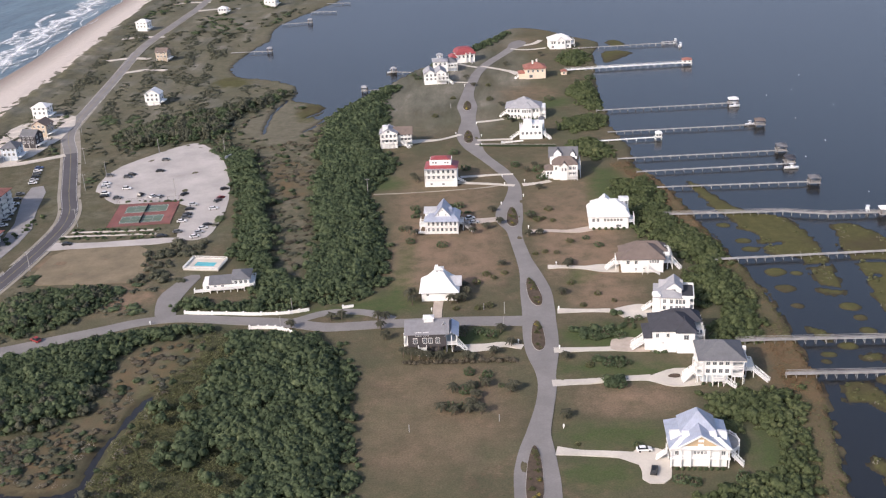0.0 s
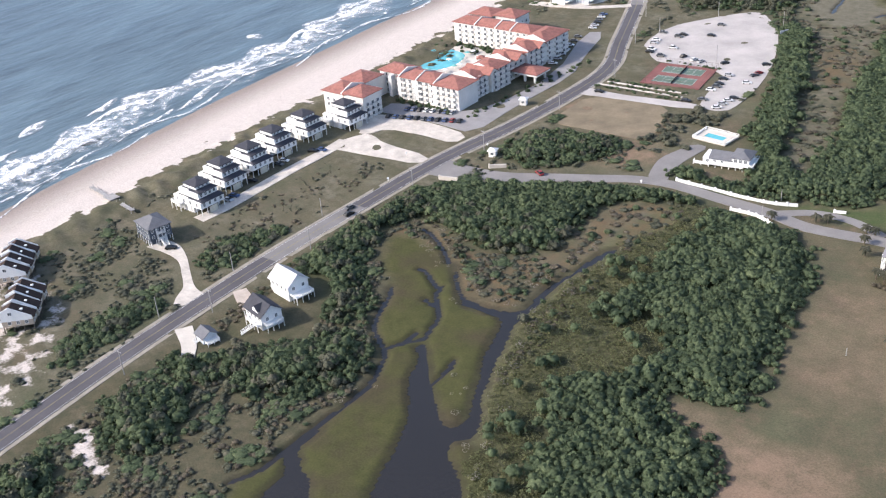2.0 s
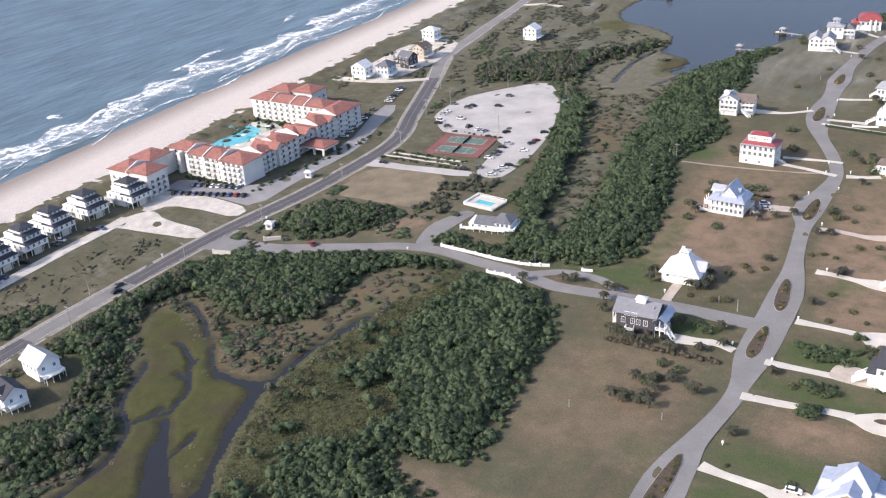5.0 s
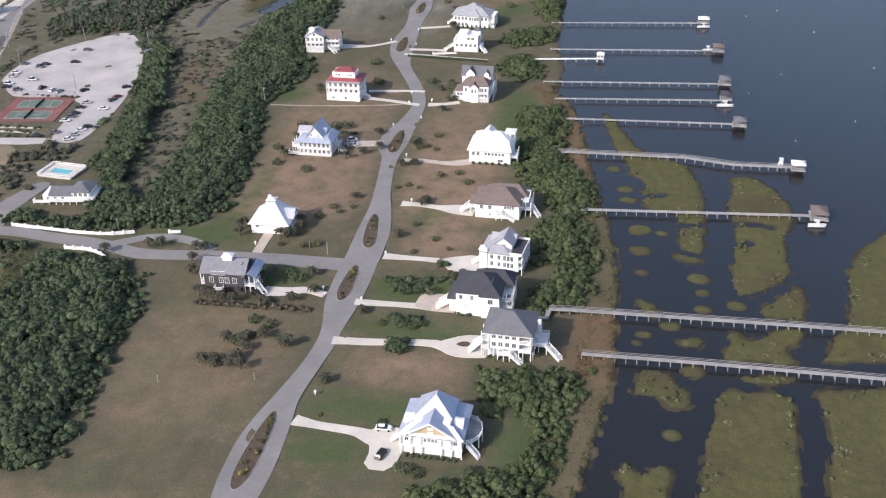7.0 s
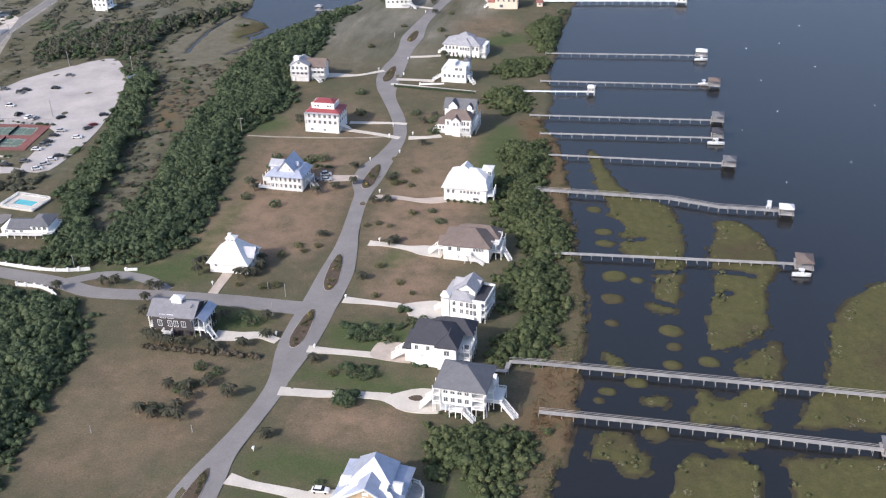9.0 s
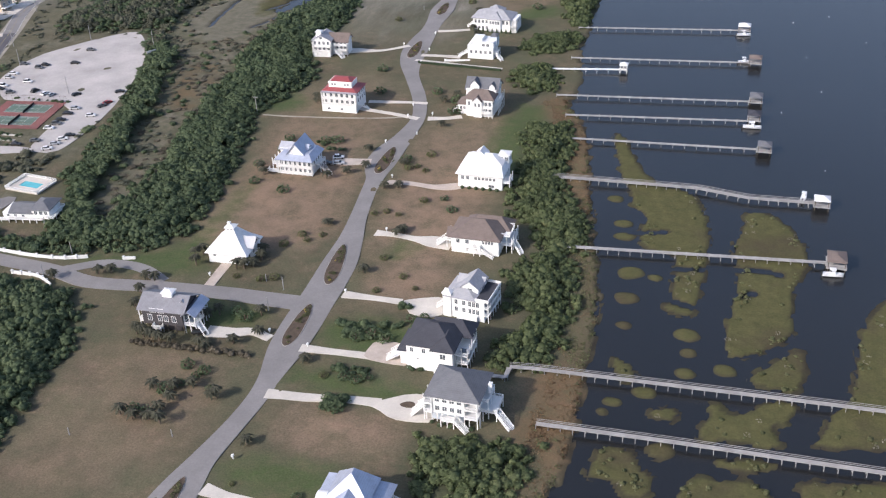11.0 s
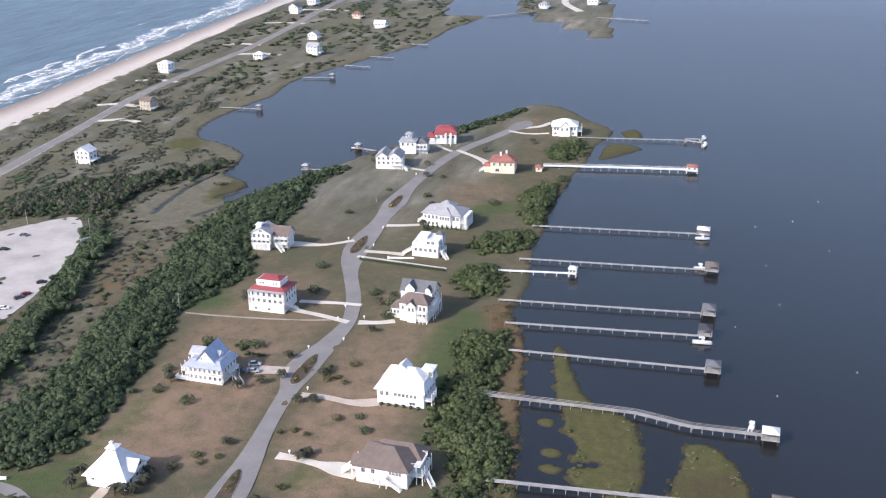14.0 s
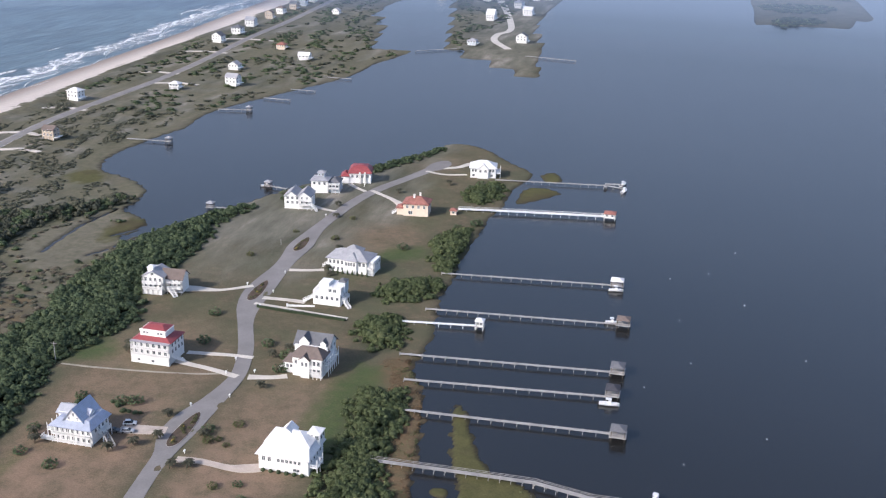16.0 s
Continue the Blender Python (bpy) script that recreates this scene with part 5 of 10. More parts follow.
def planted_island(x0, y0, x1, y1, width, seed):
    """A kerbed mulch bed in the lane."""
    rnd = random.Random(seed)
    a, b = Vector((x0, y0)), Vector((x1, y1))
    ax = (b - a).normalized()
    sd = Vector((-ax.y, ax.x))
    c, L = (a + b) / 2, (b - a).length / 2
    root = empty("traffic_island", pose(c.x, c.y, 0.15), "kerbed mulch island in the lane with low planting", "traffic island", "islands in the lane")
    ring = [ax * (L * math.cos(t)) + sd * (width / 2 * math.sin(t) * (1 - 0.25 * math.cos(t))) for t in (i * math.tau / 36 for i in range(36))]
    bm = bmesh.new()
    outer = [bm.verts.new((p.x, p.y, 0.0)) for p in ring] 
    top = [bm.verts.new((p.x * 0.99, p.y * 0.99, 0.14)) for p in ring]
    inn = [bm.verts.new((p.x - p.normalized().x * 0.22, p.y - p.normalized().y * 0.22, 0.14)) for p in ring]
    for i in range(36):
        j = (i + 1) % 36
        bm.faces.new((outer[i], outer[j], top[j], top[i]))
        bm.faces.new((top[i], top[j], inn[j], inn[i]))
    part("kerb", bm, M["kerb"], root)
    bm = bmesh.new()
    prism(bm, [(p.x * 0.97, p.y * 0.97) for p in ring], 0.02, 0.12)
    part("mulch_bed", bm, M["mulch"], root, "dark brown mulch")
    for k in range(int(L * 1.6)):
        t, s = rnd.uniform(-0.85, 0.85), rnd.uniform(-0.3, 0.3)
        p = ax * (L * t) + sd * (width * s * (1 - t * t))
        r = rnd.uniform(0.4, 0.85)
        key = ("bed_plant", 0 if k % 9 == 4 else 1 + k % 3)
        if key not in PLANTS:
            co = crown_template(300 + k, 40, 0.26, 0.85).reshape(-1, 3)
            me = grid_mesh("plant", co, np.arange(len(co)).reshape(-1, 4))
            me.attributes.new("tone", 'FLOAT', 'POINT').data.foreach_set("value", np.full(len(co), 0.3 + 0.15 * (k % 4)))
            me.materials.append(M["leaf_olive"] if key[1] else M["flower"])
            PLANTS[key] = me
        shared("plant", PLANTS[key], root, Matrix.Translation((p.x, p.y, 0.1)) @ Matrix.Diagonal((r, r, r, 1)))
    return root


for i, (x0, y0, x1, y1, w) in enumerate([(-1, 236, -1, 269, 5.2), (1, 327, 0, 350.5, 5.0), (1, 362, -3, 388, 5.2), (-10, 442, -11, 467, 5.6), (-36.5, 566, -38.5, 591, 5.6), (-41, 632, -42.2, 654, 5.4)]):
    planted_island(x0, y0, x1, y1, w, 40 + i)


def drive(pts, material="concrete", label="pale concrete driveway", z=0.18):
    paving("pavement_driveway", pts, M[material], label, z, None, "driveway", 0.3)


drive([(5.5, 266, 4.4), (12, 265, 3), (18, 264.6, 3), (24, 264, 3.6), (29, 262.5, 6), (34, 261.5, 9), (38, 261, 10)])
slab("pavement_forecourt", [(26, 266), (38, 268), (39, 260), (37.5, 250), (29.5, 250), (30, 258)], M["concrete"], "pale concrete forecourt in front of the gabled house", 0.184)
drive([(5, 305, 4.2), (16, 306, 3.4), (29, 308, 3), (38, 308.5, 4)])
slab("pavement_forecourt", [(34, 307), (39, 310.5), (45, 314.5), (51, 315), (54, 311), (55, 304), (49, 303), (43, 303), (38, 306)], M["concrete"], "pale concrete turning pad round a small bed", 0.186)
slab("ground_bed", [(43, 309), (45, 311), (47.5, 311), (48, 309), (46, 308)], M["mulch"], "small brown mulch bed in the drive", 0.22, "bed", 2)
drive([(6, 327.5, 3.8), (17, 328, 2.8), (28, 328.5, 3)])
slab("pavement_forecourt", [(26, 327), (26, 332), (27, 336), (33, 337), (39, 335), (41, 326.5), (34, 326)], M["paver"], "rosy paver pad beside the dark-roofed house", 0.186)
drive([(8, 358, 4), (18, 358, 2.8), (28, 358, 3)])
slab("pavement_forecourt", [(26, 357), (31, 360.5), (41, 364), (44, 359), (42, 352), (33, 351.5), (30, 356)], M["concrete"], "pale concrete pad beside the terrace house", 0.186)
drive([(5, 398, 4), (12, 398, 2.8), (20, 397, 3.2), (26, 396.5, 7), (34, 396, 8)])
drive([(-4, 436, 3.6), (4, 437, 3), (14, 436, 3.2), (20, 437, 5), (25, 439, 5)], "paver", "buff paver driveway")
drive([(-6, 497, 4), (2, 499, 3), (8, 502, 3.4)])
drive([(-33, 564, 2.4), (-20, 563, 2.2), (-6, 561.5, 2.2), (12, 560, 2.2)], "concrete", "long pale concrete path beside a hedge")
drive([(-32, 571, 3.4), (-22, 572, 2.6), (-12, 572, 3.4)], "concrete", "short pale concrete driveway")
drive([(-34, 607, 3), (-26, 609, 2.6), (-18, 612, 2.8)])
drive([(-42, 583, 3), (-54, 574, 2.4), (-66, 572, 6), (-74, 570, 7)])
drive([(-10, 496, 3), (-22, 499, 2.6), (-34, 501, 3), (-39, 503, 5)])
drive([(-11, 513, 2.6), (-22, 512.5, 2.2), (-38, 510, 3)])
drive([(-16, 452, 4.5), (-24, 450, 6), (-32, 449, 6)], "paver", "buff paver parking pad")
drive([(-37.5, 353, 3.6), (-37.8, 360, 3.6), (-38, 367, 3.8)], "paver", "straight buff paver driveway")
drive([(-5, 330, 3.2), (-12, 332, 3.4), (-18, 330, 5), (-26, 329, 6)])
paving("pavement_mown_track", [(-80, 487, 1.1), (-66, 488, 1.0), (-52, 489.5, 1.1), (-30, 493, 1.0), (-15, 497.5, 1.1)], M["verge"], "thin pale worn track across the lots", 0.105, category="track", thick=0.2)
drive([(-44, 700, 2.6), (-52, 702, 2.6), (-60, 706, 3)])
drive([(-40, 742, 2.4), (-48, 748, 2.6), (-54, 754, 3)])
drive([(-37, 745, 3), (-24, 735, 3), (-16, 728, 4), (-10, 720, 7)])
drive([(-17, 797, 2.4), (-4, 793, 2.4), (10, 797, 2.8)])
drive([(-10, 806, 4), (0, 812, 4), (6, 824, 4)])
drive([(-236, 190, 14), (-241, 193, 9), (-246, 197, 4), (-254, 202.5, 3.2), (-264, 209, 3.6), (-274, 212, 7), (-284, 212, 8)], "sandlot", "white sand drive up to the dark house")
drive([(-228, 205, 5), (-220, 201, 6), (-212, 198, 6)], "paver", "buff concrete drive beside the highway")
drive([(-226, 178, 6), (-216, 172, 5), (-208, 164, 4)], "concrete", "pale drive to the small shed")
slab("pavement_parking", [(-230, 500), (-232, 532), (-218, 557), (-203, 576), (-195, 578), (-181, 561), (-171, 543), (-159, 509), (-151, 475), (-149, 445), (-151, 432), (-164, 432), (-168, 449), (-173, 484), (-208, 478), (-218, 486), (-222, 494)], M["gravel"], "pale shell-gravel beach parking lot", 0.14, smooth=1)
slab("pavement_lot_entrance", [(-226, 421), (-226, 431), (-204, 430), (-189, 432.5), (-164, 436), (-160, 431), (-175, 427), (-204, 424)], M["gravel"], "pale gravel lane into the parking lot", 0.155, smooth=1)
slab("ground_field", [(-216, 421), (-197, 425), (-176, 428), (-169, 405), (-165, 387), (-190, 386), (-216, 385), (-216, 403)], M["tanfield"], "bare tan soil field beside the highway", 0.13, "ground")
slab("pavement_hotel_lot", [(-296, 357), (-297, 372), (-262, 374), (-250, 386), (-246, 438), (-269, 505), (-258, 510), (-247, 467), (-238, 443), (-240, 394), (-238, 357), (-258, 359), (-282, 359)], M["lot_grey"], "grey paved hotel parking lot", 0.16)
slab("pavement_sand_lot", [(-300, 352), (-282, 358), (-259, 358), (-239, 355), (-239, 344), (-257, 345), (-278, 343), (-281, 333), (-288, 332)], M["sandlot"], "bright bare sand lot beside the hotel", 0.166)
slab("pavement_sand_track", [(-290, 312), (-284, 333), (-278, 334), (-268, 329), (-239, 328), (-239, 319), (-262, 316)], M["sandlot"], "bright sand track beside the hotel", 0.125)
paving("pavement_dune_track", [(-226, 106, 6), (-240, 113, 5), (-258, 124, 4), (-280, 137, 4), (-305, 152, 5), (-326, 168, 6)], M["sandlot"], "white sand track to the dark-roofed row houses", 0.14, category="track")
paving("pavement_townhouse_lane", [(-284, 234, 6.5), (-283, 248, 6.5), (-284, 267, 6.5), (-285, 288, 6.5), (-285, 310, 6.5), (-286, 323, 6.5)], M["sandlot"], "pale sand lane in front of the beach townhouses", 0.17, category="lane")

# ---------- building kit ----------
CACHE = {}


def window_meshes(w, h):
    key = (round(w, 2), round(h, 2))
    if key not in CACHE:
        t = 0.11
        bm = boxes((-w / 2 - t, w / 2 + t, -0.09, 0.02, -t, 0), (-w / 2 - t, w / 2 + t, -0.09, 0.02, h, h + t), (-w / 2 - t, -w / 2, -0.09, 0.02, 0, h), (w / 2, w / 2 + t, -0.09, 0.02, 0, h),
                   (-0.03, 0.03, -0.06, 0.02, 0, h))
        fr = bpy.data.meshes.new("window")
        bm.to_mesh(fr)
        bm.free()
        fr.materials.append(M["trim"])
        bm = boxes((-w / 2, w / 2, -0.03, 0.0, 0, h))
        pn = bpy.data.meshes.new("pane")
        bm.to_mesh(pn)
        bm.free()
        pn.materials.append(M["glass"])
        CACHE[key] = (fr, pn)
    return CACHE[key]


class Build:
    """A building: parts in local metres under one Empty; the front faces -y."""

    def __init__(self, name, label, x, y, rot=0.0, z=0.0, category="house", group=""):
        self.root = empty(name, pose(x, y, z, 0, 0, rot), label, category, group)
        self.far = False

    def block(self, x0, x1, y0, y1, z0, z1, wall="white", name="wall", label=""):
        bm = boxes((x0, x1, y0, y1, z0, z1))
        bmesh.ops.bevel(bm, geom=[e for e in bm.edges if abs(e.verts[0].co.z - e.verts[1].co.z) > 0.5], offset=0.07, segments=1, affect='EDGES')
        if not self.far and z1 - z0 > 2:
            box(bm, x0 - 0.05, x1 + 0.05, y0 - 0.05, y1 + 0.05, z1 - 0.32, z1 - 0.08)
            box(bm, x0 - 0.04, x1 + 0.04, y0 - 0.04, y1 + 0.04, z0, z0 + 0.2)
        return part(name, bm, M[wall], self.root, label)

    def hip(self, x0, x1, y0, y1, z, rise, mat="shingle_grey", over=0.6, top=None, name="roof", ridge=None):
        """Hipped roof; top=(x0, x1, y0, y1) cuts it off flat or at a chosen ridge."""
        x0, x1, y0, y1 = x0 - over, x1 + over, y0 - over, y1 + over
        w, d = x1 - x0, y1 - y0
        if top is None:
            k = min(w, d) / 2 * (0.96 if ridge is None else ridge)
            top = (x0 + k, x1 - k, y0 + k, y1 - k)
        bm = bmesh.new()
        lo = [bm.verts.new((x, y, z - 0.22)) for x, y in ((x0, y0), (x1, y0), (x1, y1), (x0, y1))]
        ed = [bm.verts.new((x, y, z)) for x, y in ((x0, y0), (x1, y0), (x1, y1), (x0, y1))]
        hi = [bm.verts.new((x, y, z + rise)) for x, y in ((top[0], top[2]), (top[1], top[2]), (top[1], top[3]), (top[0], top[3]))]
        bm.faces.new(lo[::-1])
        bm.faces.new(hi)
        for a, b in ((lo, ed), (ed, hi)):
            for i in range(4):
                j = (i + 1) % 4
                bm.faces.new((a[i], a[j], b[j], b[i]))
        r = part(name, bm, M[mat], self.root)
        return r

    def gable(self, x0, x1, y0, y1, z, rise, mat="shingle_grey", along="y", over=0.5, wall="white", thick=0.24, name="roof"):
        """Gabled roof with its ridge along x or y, and the gable walls under it."""
        bm = bmesh.new()
        if along == "y":
            c, hw = (x0 + x1) / 2, (x1 - x0) / 2
            P = lambda s, q, zz: (c + s * hw, q, zz)
            a, b = y0, y1
        else:
            c, hw = (y0 + y1) / 2, (y1 - y0) / 2
            P = lambda s, q, zz: (q, c + s * hw, zz)
            a, b = x0, x1
        k = 1 + over / hw
        drop = rise * over / hw
        prof = [(-k, z - drop), (0, z + rise), (k, z - drop), (k, z - drop - thick), (0, z + rise - thick), (-k, z - drop - thick)]
        rings = [[bm.verts.new(P(s, q, zz)) for s, zz in prof] for q in (a - over, b + over)]
        for i in range(6):
            j = (i + 1) % 6
            bm.faces.new((rings[0][i], rings[0][j], rings[1][j], rings[1][i]))
        for r in rings:
            bm.faces.new((r[0], r[1], r[4], r[5]))
            bm.faces.new((r[1], r[2], r[3], r[4]))
        roof = part(name, bm, M[mat], self.root)
        if wall:
            bm = bmesh.new()
            lo = [[bm.verts.new(P(s, q, zz)) for s, zz in ((-1, z - 0.3), (1, z - 0.3), (1, z - 0.25), (0, z + rise - 0.25), (-1, z - 0.25))] for q in (a + 0.02, b - 0.02)]
            for r in lo:
                bm.faces.new(r)
            for i in range(5):
                j = (i + 1) % 5
                bm.faces.new((lo[0][i], lo[0][j], lo[1][j], lo[1][i]))
            part("gable_wall", bm, M[wall], self.root)
        return roof

    def windows(self, face, at, along, z, w=1.0, h=1.5):
        """Windows on one wall: face s/n/e/w at its plane coordinate, centred at the places along it."""
        fr, pn = window_meshes(w, h)
        for q in along:
            m = {"s": lambda: pose(q, at, z), "n": lambda: pose(q, at, z, 0, 0, 180), "e": lambda: pose(at, q, z, 0, 0, 90), "w": lambda: pose(at, q, z, 0, 0, -90)}[face]()
            o = shared("window", fr, self.root, m)
            shared("pane", pn, o)

    def door(self, face, at, q, z, w=1.0, h=2.1, mat="trim"):
        m = {"s": pose(q, at, z), "n": pose(q, at, z, 0, 0, 180), "e": pose(at, q, z, 0, 0, 90), "w": pose(at, q, z, 0, 0, -90)}[face]
        o = part("door", boxes((-w / 2, w / 2, -0.07, 0.02, 0, h), (-w / 2 - 0.1, -w / 2, -0.1, 0.02, 0, h + 0.1), (w / 2, w / 2 + 0.1, -0.1, 0.02, 0, h + 0.1)), M[mat], self.root)
        o.matrix_basis = m

    def deck(self, x0, x1, y0, y1, z, rail="swe", posts=True, roof_z=None, mat="trim", step=2.6, paint="trim"):
        part("deck", boxes((x0, x1, y0, y1, z - 0.28, z)), M[mat], self.root)
        ph = (roof_z if roof_z else z + 1.05)
        if posts:
            spots = set()
            nx, ny = max(1, round((x1 - x0) / step)), max(1, round((y1 - y0) / step))
            for i in range(nx + 1):
                for q, f in ((y0 + 0.12, "s"), (y1 - 0.12, "n")):
                    if f in rail:
                        spots.add((round(x0 + 0.12 + (x1 - x0 - 0.24) * i / nx, 2), round(q, 2)))
            for i in range(ny + 1):
                for q, f in ((x0 + 0.12, "w"), (x1 - 0.12, "e")):
                    if f in rail:
                        spots.add((round(q, 2), round(y0 + 0.12 + (y1 - y0 - 0.24) * i / ny, 2)))
            key = ("post", round(ph, 2))
            if key not in CACHE:
                bm = boxes((-0.12, 0.12, -0.12, 0.12, 0, ph))
                CACHE[key] = bpy.data.meshes.new("post")
                bm.to_mesh(CACHE[key])
                bm.free()
                CACHE[key].materials.append(M[paint])
            for q in sorted(spots):
                shared("post", CACHE[key], self.root, pose(q[0], q[1], 0))
        bm = bmesh.new()
        for f, (ax, ay, bx, by) in (("s", (x0, y0, x1, y0)), ("n", (x0, y1, x1, y1)), ("w", (x0, y0, x0, y1)), ("e", (x1, y0, x1, y1))):
            if f in rail:
                for zz in (z + 0.12, z + 1.0):
                    beam(bm, (ax, ay, zz), (bx, by, zz), 0.06)
                n = int(math.hypot(bx - ax, by - ay) / 0.22)
                for i in range(1, n):
                    px, py = ax + (bx - ax) * i / n, ay + (by - ay) * i / n
                    box(bm, px - 0.035, px + 0.035, py - 0.035, py + 0.035, z + 0.12, z + 1.0)
        if rail:
            part("railing", bm, M[paint], self.root, "white picket railing")
        else:
            bm.free()

    def stairs(self, a, b, width=1.4, paint="trim"):
        """A flight from a (top) to b (foot) with stringers, treads and handrails."""
        a, b = Vector(a), Vector(b)
        flat = Vector((b.x - a.x, b.y - a.y, 0))
        run = flat.length
        ax = flat.normalized()
        sd = Vector((-ax.y, ax.x, 0)) * (width / 2)
        bm = bmesh.new()
        n = max(2, int((a.z - b.z) / 0.18))
        for s in (-1, 1):
            beam(bm, a + sd * s - Vector((0, 0, 0.2)), b + sd * s, 0.11)
            beam(bm, a + sd * s + Vector((0, 0, 0.95)), b + sd * s + Vector((0, 0, 0.95)), 0.07)
            beam(bm, a + sd * s + Vector((0, 0, 0.5)), b + sd * s + Vector((0, 0, 0.5)), 0.05)
            for i in range(0, n + 1, 3):
                p = a.lerp(b, i / n) + sd * s
                beam(bm, p, p + Vector((0, 0, 0.95)), 0.05)
        for i in range(n):
            p = a.lerp(b, (i + 0.5) / n)
            c = [p + sd - ax * 0.15, p + sd + ax * 0.15, p - sd + ax * 0.15, p - sd - ax * 0.15]
            v = [bm.verts.new(q) for q in c] + [bm.verts.new(q - Vector((0, 0, 0.05))) for q in c]
            for f in ((0, 1, 2, 3), (7, 6, 5, 4), (0, 4, 5, 1), (1, 5, 6, 2), (2, 6, 7, 3), (3, 7, 4, 0)):
                bm.faces.new([v[i] for i in f])
        part("stairs", bm, M[paint], self.root, "white exterior stairs")

    def pilings(self, x0, x1, y0, y1, z, step=3.0, mat="trim"):
        key = ("piling", round(z, 2), mat)
        if key not in CACHE:
            bm = bmesh.new()
            tube(bm, (0, 0, -0.3), (0, 0, z), 0.19, 0.17, 8)
            CACHE[key] = bpy.data.meshes.new("piling")
            bm.to_mesh(CACHE[key])
            bm.free()
            CACHE[key].materials.append(M[mat])
        nx, ny = max(1, round((x1 - x0) / step)), max(1, round((y1 - y0) / step))
        for i in range(nx + 1):
            for j in range(ny + 1):
                if i in (0, nx) or j in (0, ny):
                    shared("piling", CACHE[key], self.root, pose(x0 + 0.25 + (x1 - x0 - 0.5) * i / nx, y0 + 0.25 + (y1 - y0 - 0.5) * j / ny, 0))

    def garage(self, face, at, along, w=2.6, h=2.2):
        for q in along:
            m = {"s": pose(q, at, 0.1), "e": pose(at, q, 0.1, 0, 0, 90), "w": pose(at, q, 0.1, 0, 0, -90)}[face]
            bm = boxes(*[(-w / 2, w / 2, -0.05, 0.02, i * h / 4 + 0.03, (i + 1) * h / 4) for i in range(4)])
            part("garage_door", bm, M["trim"], self.root, "white panelled garage door").matrix_basis = m

    def dormer(self, x, y, z, w, d, h, rise, mat, face="s", wall="white"):
        """A small gabled dormer facing one way."""
        rot = {"s": 0, "e": 90, "w": -90, "n": 180}[face]
        bm = bmesh.new()
        v = [bm.verts.new(q) for yy in (0, d) for q in ((-w / 2, yy, 0), (w / 2, yy, 0), (w / 2, yy, h), (0, yy, h + rise), (-w / 2, yy, h))]
        bm.faces.new(v[:5][::-1])
        bm.faces.new(v[5:])
        for i in range(5):
            j = (i + 1) % 5
            bm.faces.new((v[i], v[j], v[5 + j], v[5 + i]))
        dm = part("dormer", bm, M[wall], self.root)
        dm.matrix_basis = pose(x, y, z, 0, 0, rot)
        bm = bmesh.new()
        o = 0.25
        for s in (-1, 1):
            q = [(0, -o, h + rise + 0.12), (s * (w / 2 + o), -o, h - rise * 2 * o / w + 0.12), (s * (w / 2 + o), d, h - rise * 2 * o / w + 0.12), (0, d, h + rise + 0.12)]
            t = [bm.verts.new(p) for p in q] + [bm.verts.new((p[0], p[1], p[2] - 0.14)) for p in q]
            for f in ((0, 1, 2, 3), (7, 6, 5, 4), (0, 4, 5, 1), (1, 5, 6, 2), (2, 6, 7, 3), (3, 7, 4, 0)):
                bm.faces.new([t[i] for i in f])
        part("dormer_roof", bm, M[mat], dm)
        fr, pn = window_meshes(min(1.0, w * 0.5), max(0.6, h * 0.7))
        o2 = shared("window", fr, dm, pose(0, 0, 0.1 * h))

    def chimney(self, x, y, z0, z1, mat="white"):
        part("chimney", boxes((x - 0.5, x + 0.5, y - 0.4, y + 0.4, z0, z1), (x - 0.6, x + 0.6, y - 0.5, y + 0.5, z1, z1 + 0.18)), M[mat], self.root)


def spread(a, b, n):
    return [a + (b - a) * (i + 0.5) / n for i in range(n)]


